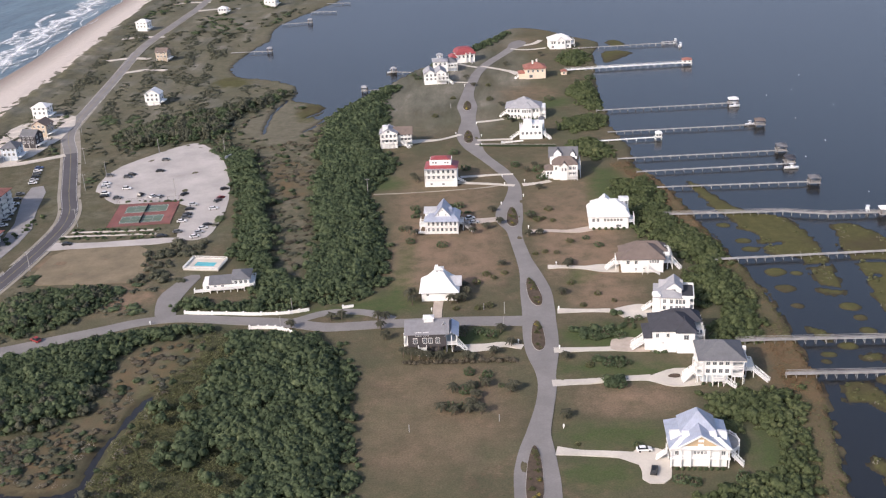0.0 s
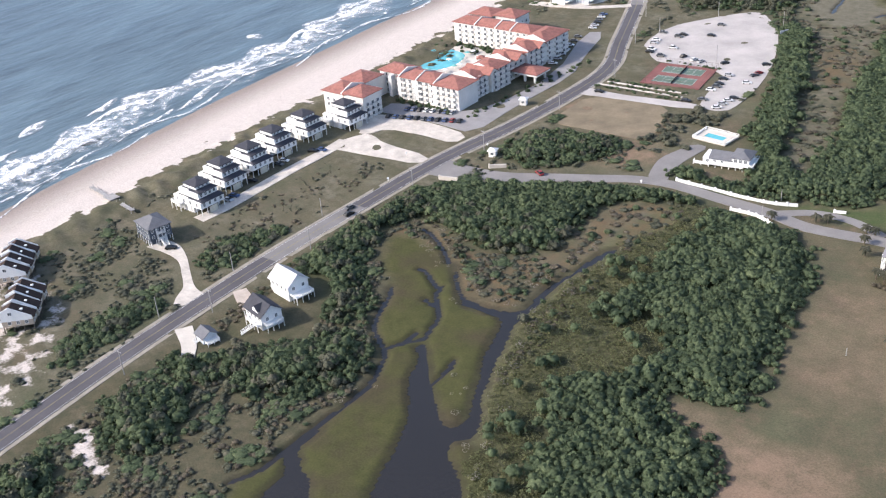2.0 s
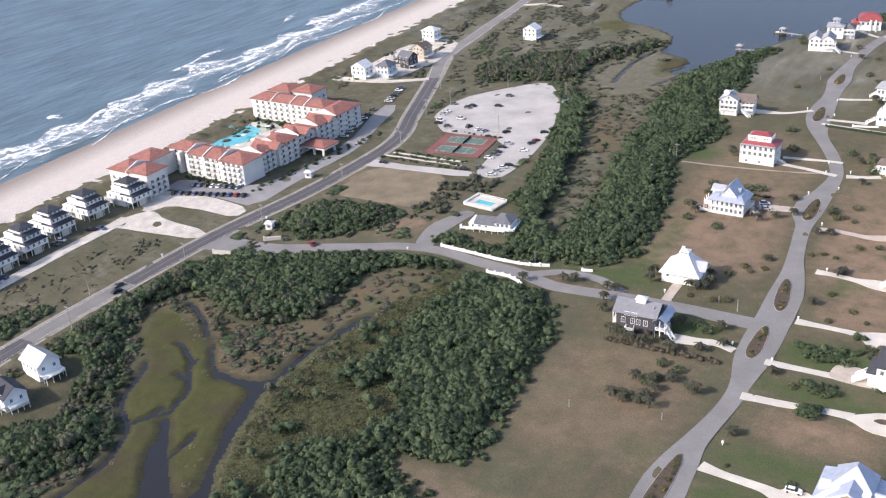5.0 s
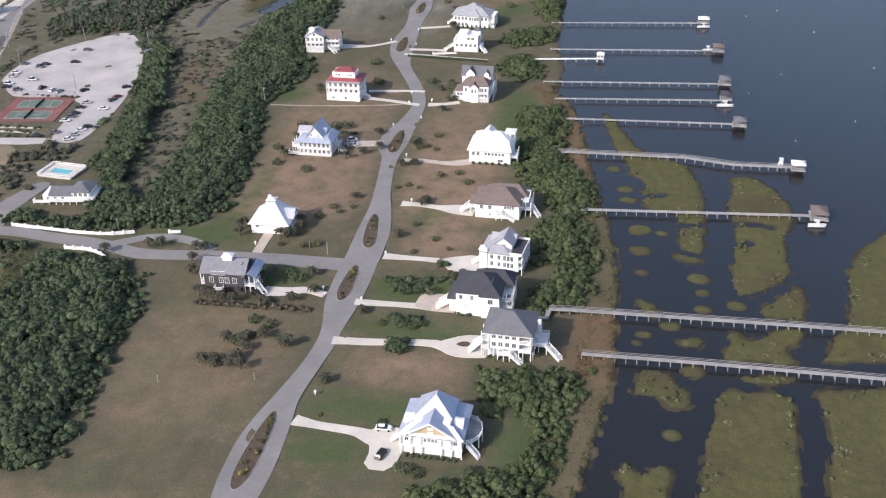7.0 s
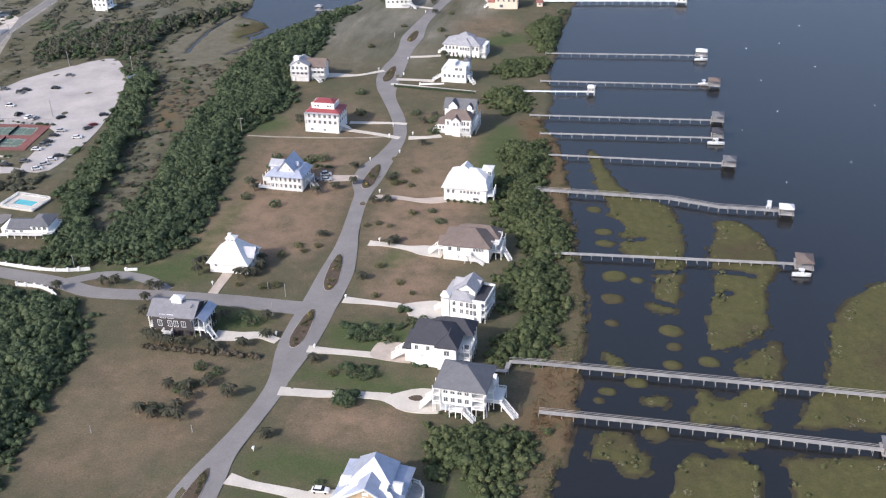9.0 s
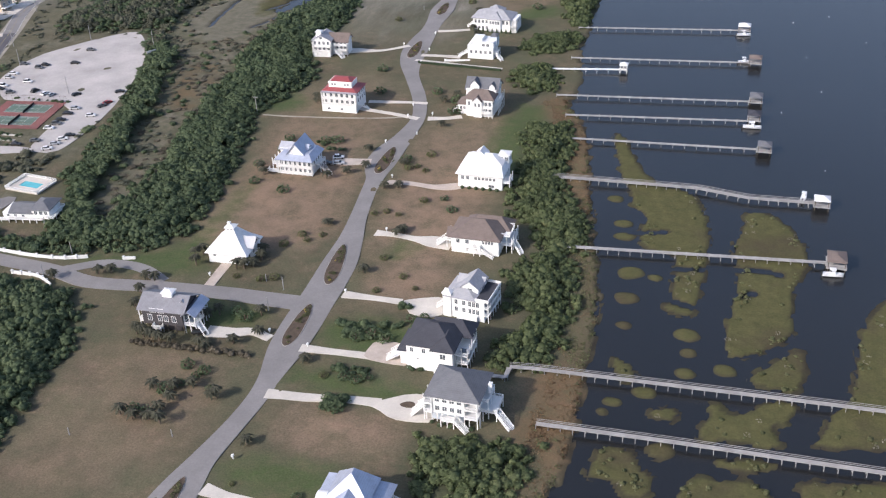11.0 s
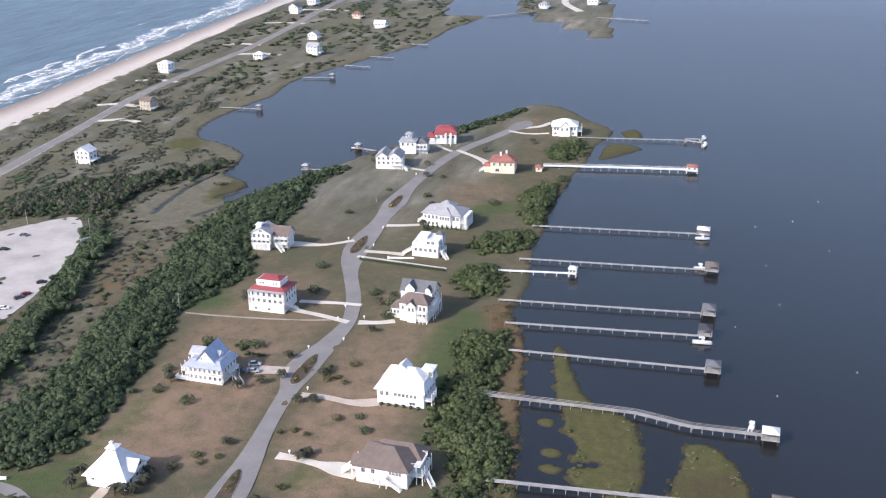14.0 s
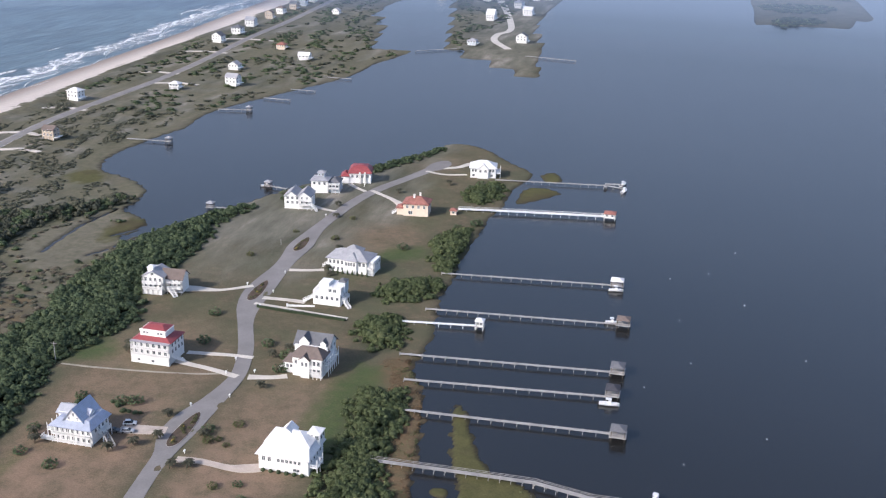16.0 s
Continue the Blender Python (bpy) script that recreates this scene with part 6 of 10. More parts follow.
# ---------- houses on the sound side ----------
def gabled_metal_house():
    h = Build("beach_house", "white house with blue-grey metal roof and tan front gable", 46.5, 265.4)
    h.block(-7.8, 7.8, -7.0, 7.2, 0, 3.0, "white", "ground_wall")
    h.block(-8.0, 8.0, -7.2, 7.0, 3.0, 6.4)
    part("porch_trim", boxes((-8.6, 8.6, -7.9, -7.2, 2.9, 3.3), (-8.4, 8.4, -7.8, -7.65, 4.1, 4.25), (-8.6, 8.6, -7.9, -7.2, 5.9, 6.4)), M["trim"], h.root)
    for q in (-8.2, -5.4, -2.7, 2.7, 5.4, 8.2):
        part("column", boxes((q - 0.16, q + 0.16, -7.8, -7.5, 0, 6.0)), M["trim"], h.root)
    # flared skirt roof: blue on the sides; front slope coloured white for sun glare
    h.hip(-8.4, 8.4, -7.0, 7.2, 6.4, 2.0, "metal_blue", 0.5, (-4.9, 4.9, -5.2, 6.0), "skirt_roof")
    bm = bmesh.new()
    v = [bm.verts.new(q) for q in ((-9.0, -7.9, 6.45), (9.0, -7.9, 6.45), (5.6, -5.0, 8.75), (-5.6, -5.0, 8.75), (-9.0, -7.9, 6.2), (9.0, -7.9, 6.2), (5.6, -5.0, 8.4), (-5.6, -5.0, 8.4))]
    for f in ((0, 1, 2, 3), (7, 6, 5, 4), (0, 4, 5, 1), (1, 5, 6, 2), (2, 6, 7, 3), (3, 7, 4, 0)):
        bm.faces.new([v[k] for k in f])
    part("glare_porch_roof", bm, M["metal_white"], h.root, "metal porch roof coloured white for the sun's glare")
    h.block(-4.9, 4.9, -5.0, 6.0, 7.6, 9.4)
    h.hip(-5.0, 5.0, -2.6, 5.8, 9.0, 4.8, "metal_blue", 0.4, (-0.1, 0.1, 1.2, 3.2))
    h.gable(-6.4, 6.4, -7.4, -0.6, 7.1, 4.1, "metal_blue", "y", 0.5, "white")
    bm = bmesh.new()
    for sgn in (-1, 1):
        beam(bm, (0, -7.95, 11.05), (sgn * 6.9, -7.95, 6.65), 0.2)
    part("bargeboard", bm, M["trim"], h.root)
    bm = bmesh.new()
    tri = [(-4.7, 7.35), (4.7, 7.35), (0, 10.4)]
    v = [bm.verts.new((x, yy, z)) for yy in (-7.52, -7.4) for x, z in tri]
    for f in ((0, 1, 2), (5, 4, 3), (0, 3, 4, 1), (1, 4, 5, 2), (2, 5, 3, 0)):
        bm.faces.new([v[k] for k in f])
    part("gable_panel", bm, M["tan"], h.root, "tan shingle gable panel")
    part("gable_trim", boxes((-0.8, 0.8, -7.62, -7.5, 7.4, 8.1), (-0.8, 0.8, -7.62, -7.5, 8.7, 9.6)), M["trim"], h.root)
    for s in (-1, 1):
        bm = bmesh.new()
        ring = [[bm.verts.new((x, -1.6 + 2.0 * math.cos(a), zz + 2.0 * math.sin(a))) for a in (i * math.pi / 10 for i in range(11))] for x, zz in ((s * 8.1, 6.7), (s * 4.6, 7.0))]
        for i in range(10):
            bm.faces.new((ring[0][i], ring[0][i + 1], ring[1][i + 1], ring[1][i]))
        bm.faces.new(ring[0])
        part("eyebrow_dormer", bm, M["metal_white"], h.root, "white barrel dormer")
    for q in spread(-7.4, 7.4, 9):
        bm = bmesh.new()
        bmesh.ops.create_icosphere(bm, subdivisions=2, radius=0.6)
        for v in bm.verts:
            v.co *= 1 + 0.2 * noise.noise(v.co * 3 + Vector((q, 0, 0)))
        part("clipped_bush", bm, M["leaf"], h.root, "clipped green foundation bush").matrix_basis = pose(q, -8.6, 0.35)
    h.windows("s", -7.2, [-1.5, -0.5, 0.5, 1.5], 4.4, 0.6, 1.0)
    h.windows("s", -7.2, [-6.6, 6.6], 4.2, 1.0, 1.5)
    h.windows("e", 8.3, spread(-5, 6, 4), 3.9, 1.0, 1.5)
    h.windows("w", -8.3, spread(-5, 6, 4), 3.9, 1.0, 1.5)
    h.garage("w", -8.5, [-3, 1])
    bm = bmesh.new()
    ang = [(-90 + 180 * i / 6) for i in range(7)]
    prism(bm, [(8.5 + 4.0 * math.cos(radians(a)), 0.5 + 5.4 * math.sin(radians(a))) for a in ang], 2.95, 3.2)
    part("round_deck", bm, M["wood"], h.root, "grey curved side deck")
    bm = bmesh.new()
    pts = [Vector((8.5 + 4.0 * math.cos(radians(a)), 0.5 + 5.4 * math.sin(radians(a)), 0)) for a in ang]
    for a, b in zip(pts, pts[1:]):
        for z in (3.35, 4.25):
            beam(bm, a + Vector((0, 0, z)), b + Vector((0, 0, z)), 0.08)
        for i in range(10):
            p = a.lerp(b, i / 10)
            beam(bm, p + Vector((0, 0, 3.2)), p + Vector((0, 0, 4.2)), 0.04)
    part("railing", bm, M["trim"], h.root, "white picket railing")
    for p in pts[1:-1]:
        part("post", boxes((p.x - 0.15, p.x + 0.15, p.y - 0.15, p.y + 0.15, 0, 4.5)), M["trim"], h.root)
    h.stairs((9.5, -5.2, 3.2), (12.8, -6.4, 0))
    h.stairs((-9, -4, 3.2), (-12, -3.2, 0))


gabled_metal_house()


def piling_house():
    h = Build("beach_house", "white two-storey piling house with grey hip roof and corner porches", 60.5, 311, -1)
    h.pilings(-8, 7.5, -6.2, 6.2, 3)
    h.block(-6.6, 2.2, -5.2, 5.5, 0, 3.0, "paleblue", "ground_wall", "pale blue ground-level enclosure")
    h.block(-6.0, 3.0, -6.0, 6.2, 3.0, 9.0)
    h.block(3.0, 6, -3.2, 6.2, 3.0, 9.0)
    h.block(-7.6, -6.0, -2.4, 6.2, 3.0, 9.0)
    h.hip(-7.2, 6.8, -6.4, 6.4, 9.0, 4.0, "shingle_grey", 0.8)
    for z in (3.1, 6.0):
        h.deck(3.0, 6.8, -6.8, -3.2, z, "se", True, 9.0, step=3.6)
        h.deck(-8.4, -6.0, -6.4, -2.4, z, "sw", True, 9.0, step=3.8)
        h.windows("s", -6.0, spread(-5.6, 2.6, 4), z + 0.8, 1.2, 1.5)
    h.windows("s", -3.2, [4.5], 3.8, 1.8, 2.0)
    h.windows("s", -3.2, [4.5], 6.7, 1.8, 2.0)
    h.windows("e", 6, spread(-3, 6, 3), 6.8, 1.1, 1.6)
    h.windows("e", 6, spread(-3, 6, 3), 3.9, 1.1, 1.6)
    h.deck(6, 11.0, -2.6, 4.5, 3.1, "sen", True, step=3.4)
    h.deck(6, 8.6, -2.0, 4.5, 6.0, "sen", True, step=3.2)
    part("chimney_box", boxes((7.6, 8.6, 1.4, 2.6, 6.0, 9.4)), M["white"], h.root)
    h.stairs((11.0, -2.0, 3.1), (15.6, -4.8, 0), 1.8)
    h.stairs((-8.4, -4.2, 4.6), (-12.5, -5.0, 0.1), 2.2)
    h.stairs((-7.8, -0.6, 3.1), (-12.0, -1.4, 0.1), 1.8)
    h.deck(-3.2, 0.6, -8.2, -6.0, 2.4, "swe", True, step=2.0)
    h.stairs((0.6, -7.2, 2.4), (4.4, -8.8, 0), 1.6)
    part("fascia", boxes((-8.0, 7.6, -7.2, -7.06, 8.6, 8.98)), M["trim"], h.root)


piling_house()


def dark_hip_house():
    h = Build("beach_house", "white house with charcoal shingle hip roofs and columned porch", 48, 332)
    h.block(-7.8, 6.2, -5.6, 6.6, 0, 8.4)
    h.block(0.6, 6.4, -7.0, -5.6, 0, 8.4, "white", "bay_wall")
    h.block(-10.2, -7.8, -4.6, 5, 0, 5.2)
    h.hip(-10.4, -7.0, -4.8, 5.2, 5.2, 1.8, "shingle_dark", 0.5, (-7.2, -7.0, -3, 3))
    h.hip(-8, 6.4, -5.8, 6.8, 8.4, 4.2, "shingle_dark", 0.7)
    h.hip(0.4, 6.6, -7.2, 2.0, 8.4, 2.6, "shingle_dark", 0.6, (3.4, 3.6, -4, 0))
    h.hip(-3, 9.5, 2, 9, 8.0, 3.2, "shingle_dark", 0.6)
    h.windows("s", -5.6, [-6.2, -2.6], 5.6, 1.0, 1.5)
    h.windows("s", -5.6, [-4.4], 2.2, 0.9, 1.4)
    h.windows("s", -7.0, [3.5], 5.4, 1.6, 1.7)
    h.block(-7.6, 0.4, -6.2, -5.6, 0, 3.2, "white", "base_wall")
    h.windows("e", 6.2, spread(-5, 6, 4), 5.6, 1.1, 1.8)
    for z in (2.9, 5.7):
        h.deck(6.4, 10.2, -4.6, 6.0, z, "sen", True, 8.2, step=2.4)
    part("hot_tub", boxes((7.6, 9.4, -3.6, -1.8, 5.7, 6.4)), M["glass"], h.root, "dark round tub on the porch")
    h.stairs((-10.4, -2.4, 2.8), (-15, -3.6, 0.1), 2.2)
    h.stairs((-10.4, 0.4, 2.8), (-14.6, -0.6, 0.1), 1.6)
    h.windows("w", -10.2, spread(-4, 4.6, 3), 2.4, 1.0, 1.6)


dark_hip_house()


def terrace_house():
    h = Build("beach_house", "tall white house with pale grey shingle gables and roof terrace", 51, 359, -6)
    h.root.scale = (0.9, 0.9, 0.88)
    h.block(-7.4, 6.6, -6.2, 6.2, 0, 8.6)
    h.block(-8.2, -5.2, -6.6, -3.6, 0, 9.6, "white", "turret_wall")
    h.hip(-8.2, -5.2, -6.6, -3.6, 9.6, 1.2, "metal_white", 0.3)
    h.hip(-7.6, 3.4, -6.4, 6.4, 8.6, 2.4, "shingle_pale", 0.5)
    h.block(-2.8, 3.4, -2.6, 5.4, 8.6, 11.2, "white", "upper_wall")
    h.gable(-3.0, 3.6, -2.8, 5.6, 11.2, 2.6, "shingle_pale", "y", 0.5)
    h.gable(-5.4, 3.6, 1.2, 6.0, 9.8, 2.4, "shingle_pale", "x", 0.5)
    h.windows("s", -6.2, [-3.4, -0.6], 5.8, 1.1, 1.8)
    h.windows("s", -6.2, [-3.4, -0.6], 2.8, 1.1, 1.8)
    h.windows("s", -6.2, [1.6, 3.0, 4.4], 5.7, 1.0, 2.0)
    h.windows("s", -6.2, [1.6, 3.0, 4.4], 2.7, 1.0, 2.0)
    h.windows("s", -2.6, [0.3], 9.3, 1.6, 1.3)
    part("terrace_floor", boxes((3.6, 8.2, -6.4, 6.2, 8.5, 8.7)), M["shingle_dark"], h.root, "dark roof-terrace floor")
    bm = boxes((3.6, 8.4, -6.6, -6.3, 8.5, 9.6), (8.2, 8.5, -6.6, 6.4, 8.5, 9.6), (3.6, 8.4, 6.2, 6.5, 8.5, 9.6))
    part("parapet", bm, M["trim"], h.root)
    for z in (2.9, 5.8):
        h.deck(6.6, 8.4, -6.4, 6.2, z, "sen", True, 8.5, step=2.5)
    h.windows("e", 6.6, spread(-5.6, 5.8, 4), 5.8, 1.3, 1.9)
    h.windows("e", 6.6, spread(-5.6, 5.8, 4), 2.9, 1.3, 1.9)
    h.block(-3, 4.5, -7.4, -6.2, 0, 2.4, "white", "base_wall")
    h.stairs((-8.4, -1, 2.9), (-12.4, -2.4, 0.1), 1.8)


terrace_house()


def brown_roof_house():
    h = Build("beach_house", "low white house with a broad brown hip roof", 43.5, 398.5)
    h.block(-8.6, 8.0, -6.8, 6.0, 0, 6.2)
    h.hip(-8.8, 8.2, -7.0, 6.2, 6.2, 4.2, "shingle_brown", 0.7)
    h.hip(-5.6, 10.0, 0.8, 8.4, 6.0, 3.2, "shingle_brown", 0.6)
    h.gable(-10.4, -4, -5.4, -0.4, 5.6, 2.0, "shingle_brown", "x", 0.4)
    h.windows("s", -6.8, spread(2.2, 6.2, 4), 4.2, 0.7, 1.2)
    h.windows("s", -6.8, [-6.2, -3.0], 3.8, 1.1, 1.5)
    h.windows("s", -6.8, [-6.2, -3.0, 0], 0.8, 1.0, 1.2)
    for i in range(4):
        part("lattice_panel", boxes((-7.6 + i * 2.4, -5.6 + i * 2.4, -7.0, -6.86, 0.1, 1.9 - 0.1 * i)), M["trim"], h.root)
    h.stairs((1.0, -7.6, 3.0), (6.5, -8.4, 0), 1.4)
    h.deck(-0.6, 1.8, -8.4, -6.8, 3.1, "swe")
    h.deck(8.0, 12.0, -4.0, 5.5, 3.1, "sen", True, 6.0)
    h.deck(8.0, 11.0, -3.0, 4.5, 6.0, "sen", False)
    h.stairs((12, -1, 3.1), (15.4, -4, 0))
    h.windows("e", 8.0, spread(-3.6, 5, 3), 3.9, 1.6, 1.9)
    h.deck(-11, -8.6, -4.6, 1, 3.1, "swn", True, 5.4)
    h.stairs((-11, -2, 3.1), (-15, -3.4, 0.1), 2.2)


brown_roof_house()


def white_roof_house():
    h = Build("beach_house", "all-white house with white metal roof and rear gable", 33, 445.5)
    h.block(-8.8, 8.4, -7.0, 6.4, 0, 6.0)
    h.hip(-9, 8.6, -7.4, 6.6, 6.0, 2.2, "metal_white", 0.6, (-7.6, 7.4, -3.6, 5.4), "porch_roof")
    h.block(-7.4, 7.2, -3.4, 5.2, 6.5, 8.8)
    h.hip(-7.6, 7.4, -3.6, 5.4, 8.6, 2.6, "metal_white", 0.4, (-4.6, 3.0, 0.4, 1.6))
    h.dormer(-1.6, -0.4, 8.9, 4.4, 5.0, 1.6, 2.0, "metal_white")
    h.block(5.0, 9.0, 2.0, 6.4, 6.0, 10.4, "white", "tower_wall")
    h.hip(5, 9, 2, 6.4, 10.4, 0.5, "metal_white", 0.3)
    h.windows("s", 2.0, [6.0, 8.0], 8.2, 1.3, 1.5)
    h.windows("e", 9.0, [3.2, 5.2], 8.2, 1.2, 1.5)
    h.windows("s", -7.0, spread(-2.6, 6.0, 6), 3.6, 0.9, 1.1)
    h.windows("s", -7.0, spread(-8, -4, 2), 3.4, 1.0, 1.5)
    h.windows("s", -7.0, [4.2], 0.9, 2.2, 1.0)
    h.deck(8.4, 11.2, -6.4, -1.0, 3.0, "sen", True, 5.8)
    h.windows("e", 8.4, spread(-6, 5, 4), 3.4, 1.1, 1.7)
    for i in range(6):
        bm = bmesh.new()
        s = bmesh.ops.create_icosphere(bm, subdivisions=2, radius=0.75)
        for v in bm.verts:
            v.co *= 1 + 0.18 * noise.noise(v.co * 3 + Vector((i, 0, 0)))
        part("clipped_bush", bm, M["leaf"], h.root, "clipped green foundation bush").matrix_basis = pose(-7 + i * 2.7, -8.0, 0.4)


white_roof_house()


def double_gable_house():
    h = Build("beach_house", "white house with grey-brown gables stacked in two blocks", 14.5, 512)
    h.root.scale = (0.85, 0.95, 1.05)
    h.block(-7.6, 8.2, -2.0, 8.0, 0, 9.4)
    h.gable(-8, 8.6, -1.0, 8.4, 9.4, 3.6, "shingle_grey", "x", 0.6)
    h.dormer(-3.2, -1.4, 9.6, 4.6, 4.6, 1.4, 2.2, "shingle_grey")
    h.dormer(5.8, -1.2, 9.4, 2.6, 4.0, 1.5, 1.0, "shingle_grey")
    h.block(-5.8, 8.0, -8.6, -2.0, 0, 7.6)
    h.hip(-6.2, 8.4, -8.4, -0.6, 7.6, 3.0, "shingle_brown", 0.6)
    h.block(-1.6, 2.4, -9.8, -8.6, 0, 7.4, "white", "bay_wall")
    h.gable(-1.9, 2.7, -10.0, -5, 7.4, 1.8, "shingle_brown", "y", 0.4)
    h.block(-10.4, -5.8, -7.0, 0, 0, 4.6)
    h.hip(-10.6, -5.4, -7.2, 0.2, 4.6, 1.6, "shingle_brown", 0.5)
    h.windows("s", -9.8, [-0.5, 1.3], 4.6, 1.0, 1.6)
    h.windows("s", -8.6, [4.4, 6.4], 4.8, 1.6, 1.7)
    h.windows("s", -8.6, [4.4, 6.4], 2.2, 1.6, 1.5)
    h.windows("s", -8.6, [-4.2], 4.8, 1.1, 1.6)
    h.windows("s", -7.0, [-9, -7.2], 2.2, 1.1, 1.3)
    h.windows("e", 8.0, spread(-8, 7, 6), 4.8, 1.1, 1.7)
    h.windows("e", 8.2, spread(-1.6, 7.6, 3), 7.4, 1.1, 1.4)
    for z in (2.2, 4.4):
        h.deck(2.6, 8.4, -10.4, -8.6, z, "swe", True, 7.2, step=2)
    h.deck(8.2, 10.4, -6, 6, 4.4, "sen", True, 7.4)
    h.stairs((-10.4, -4, 2.2), (-14, -5.2, 0), 1.8)


double_gable_house()


def roof_deck_house():
    h = Build("beach_house", "small white flat-roofed house with roof deck", -1.5, 576.5)
    h.block(-6.6, 6.2, -5.0, 5.0, 0, 5.6)
    h.block(-3.6, 6.2, -4.2, 4.6, 5.6, 8.4)
    h.block(-4.4, 0.4, -3.4, 3.0, 8.4, 9.8, "white", "stair_head")
    h.block(4.4, 7.4, -1.4, 3, 5.6, 10.6, "paleblue", "tower_wall")
    h.hip(4.4, 7.4, -1.4, 3, 10.6, 0.8, "shingle_grey", 0.3)
    part("roof", boxes((-3.9, 6.5, -4.5, 4.9, 8.3, 8.5)), M["metal_white"], h.root)
    h.deck(-6.6, -3.6, -5, 5, 5.7, "swn", False)
    h.windows("s", -5.0, spread(-6, 6, 5), 2.8, 1.2, 1.5)
    h.windows("s", -4.2, [1.2, 3.4], 6.2, 1.4, 1.4)
    h.windows("e", 6.2, spread(-4.4, 4.2, 3), 2.8, 1.2, 1.5)
    h.stairs((-6.8, -2, 2.9), (-12, -4, 0), 1.8)
    h.stairs((6.4, -2, 2.9), (11, -6, 0), 1.5)
    h.deck(6.2, 8.2, -4, 2, 2.9, "sen")


roof_deck_house()


def wide_hip_house():
    h = Build("beach_house", "wide white house with pale grey layered hip roofs", -5, 618, -3)
    h.block(-11, 9, -6, 6, 0, 6.8)
    h.block(9, 12, -4.5, 5, 0, 6.4)
    h.hip(-11.2, 9.2, -6.2, 6.2, 6.8, 3.4, "shingle_pale", 0.7)
    h.hip(-2.5, 4.5, -7.2, 2, 6.8, 2.6, "shingle_pale", 0.5)
    h.block(-2.2, 4.2, -7.0, -6, 0, 6.8, "white", "bay_wall")
    h.hip(-5, 3, -1, 6.8, 8.6, 2.8, "shingle_pale", 0.5)
    h.windows("s", -6, spread(-10.6, -2.6, 4), 4.0, 1.1, 1.7)
    h.windows("s", -7, spread(-1.8, 3.8, 4), 4.0, 1.0, 1.7)
    h.windows("s", -6, spread(4.6, 8.6, 2), 4.0, 1.2, 1.8)
    h.windows("s", -6, spread(-10.6, -2.6, 4), 1.0, 1.1, 1.4)
    for z in (0.3, 3.3):
        h.deck(9, 12.6, -6.4, -4.5, z, "se", True, 6.4, step=1.8)
    h.windows("e", 12, spread(-4, 4.6, 3), 3.8, 1.2, 1.7)
    h.stairs((-11.2, -1, 3), (-15.5, -2.5, 0), 2)
    for i in range(9):
        bm = bmesh.new()
        bmesh.ops.create_cone(bm, segments=9, radius1=0.7, radius2=0.12, depth=2.4, cap_ends=True)
        part("conical_bush", bm, M["leaf"], h.root, "dark conical foundation bush").matrix_basis = pose(-10 + i * 2.5, -8.0, 1.2)


wide_hip_house()


# ---------- houses on the inland side ----------
def pyramid_house():
    h = Build("beach_house", "white house under a tall flared white pyramid roof with cupola", -37.8, 373, 2)
    h.block(-7.0, 7.0, -5.6, 6.4, 0, 4.2)
    bm = bmesh.new()
    rings = []
    for k, z in ((1.0, 4.0), (0.62, 6.6), (0.36, 9.0), (0.2, 10.6)):
        rings.append([bm.verts.new((sx * 7.9 * k, 0.4 + sy * 7.2 * k, z)) for sx, sy in ((-1, -1), (1, -1), (1, 1), (-1, 1))])
    for a, b in zip(rings, rings[1:]):
        for i in range(4):
            j = (i + 1) % 4
            bm.faces.new((a[i], a[j], b[j], b[i]))
    bm.faces.new(rings[-1])
    bm.faces.new(rings[0][::-1])
    part("roof", bm, M["metal_white"], h.root)
    h.block(-1.5, 1.5, -1.0, 1.8, 10.2, 11.4, "trim", "cupola")
    h.windows("s", -1.0, [-0.7, 0.7], 10.6, 0.8, 0.5)
    h.hip(-1.6, 1.6, -1.1, 1.9, 11.4, 0.7, "metal_white", 0.3)
    h.chimney(-1.0, 1.2, 11, 12.2, "trim")
    h.gable(1.6, 8.4, -2.4, 3.4, 5.6, 2.4, "metal_pale", "x", 0.4)
    h.windows("e", 8.4, [0.5], 5.8, 1.8, 1.2)
    h.windows("s", -5.6, [-4.6], 2.1, 0.9, 1.2)
    h.garage("s", -5.6, [-5.4, 1.2], 2.4, 2.3)
    h.windows("s", -5.6, [4.6], 1.6, 1.2, 1.4)
    h.windows("e", 7.0, spread(-5, 6, 3), 1.6, 1.1, 1.4)


pyramid_house()


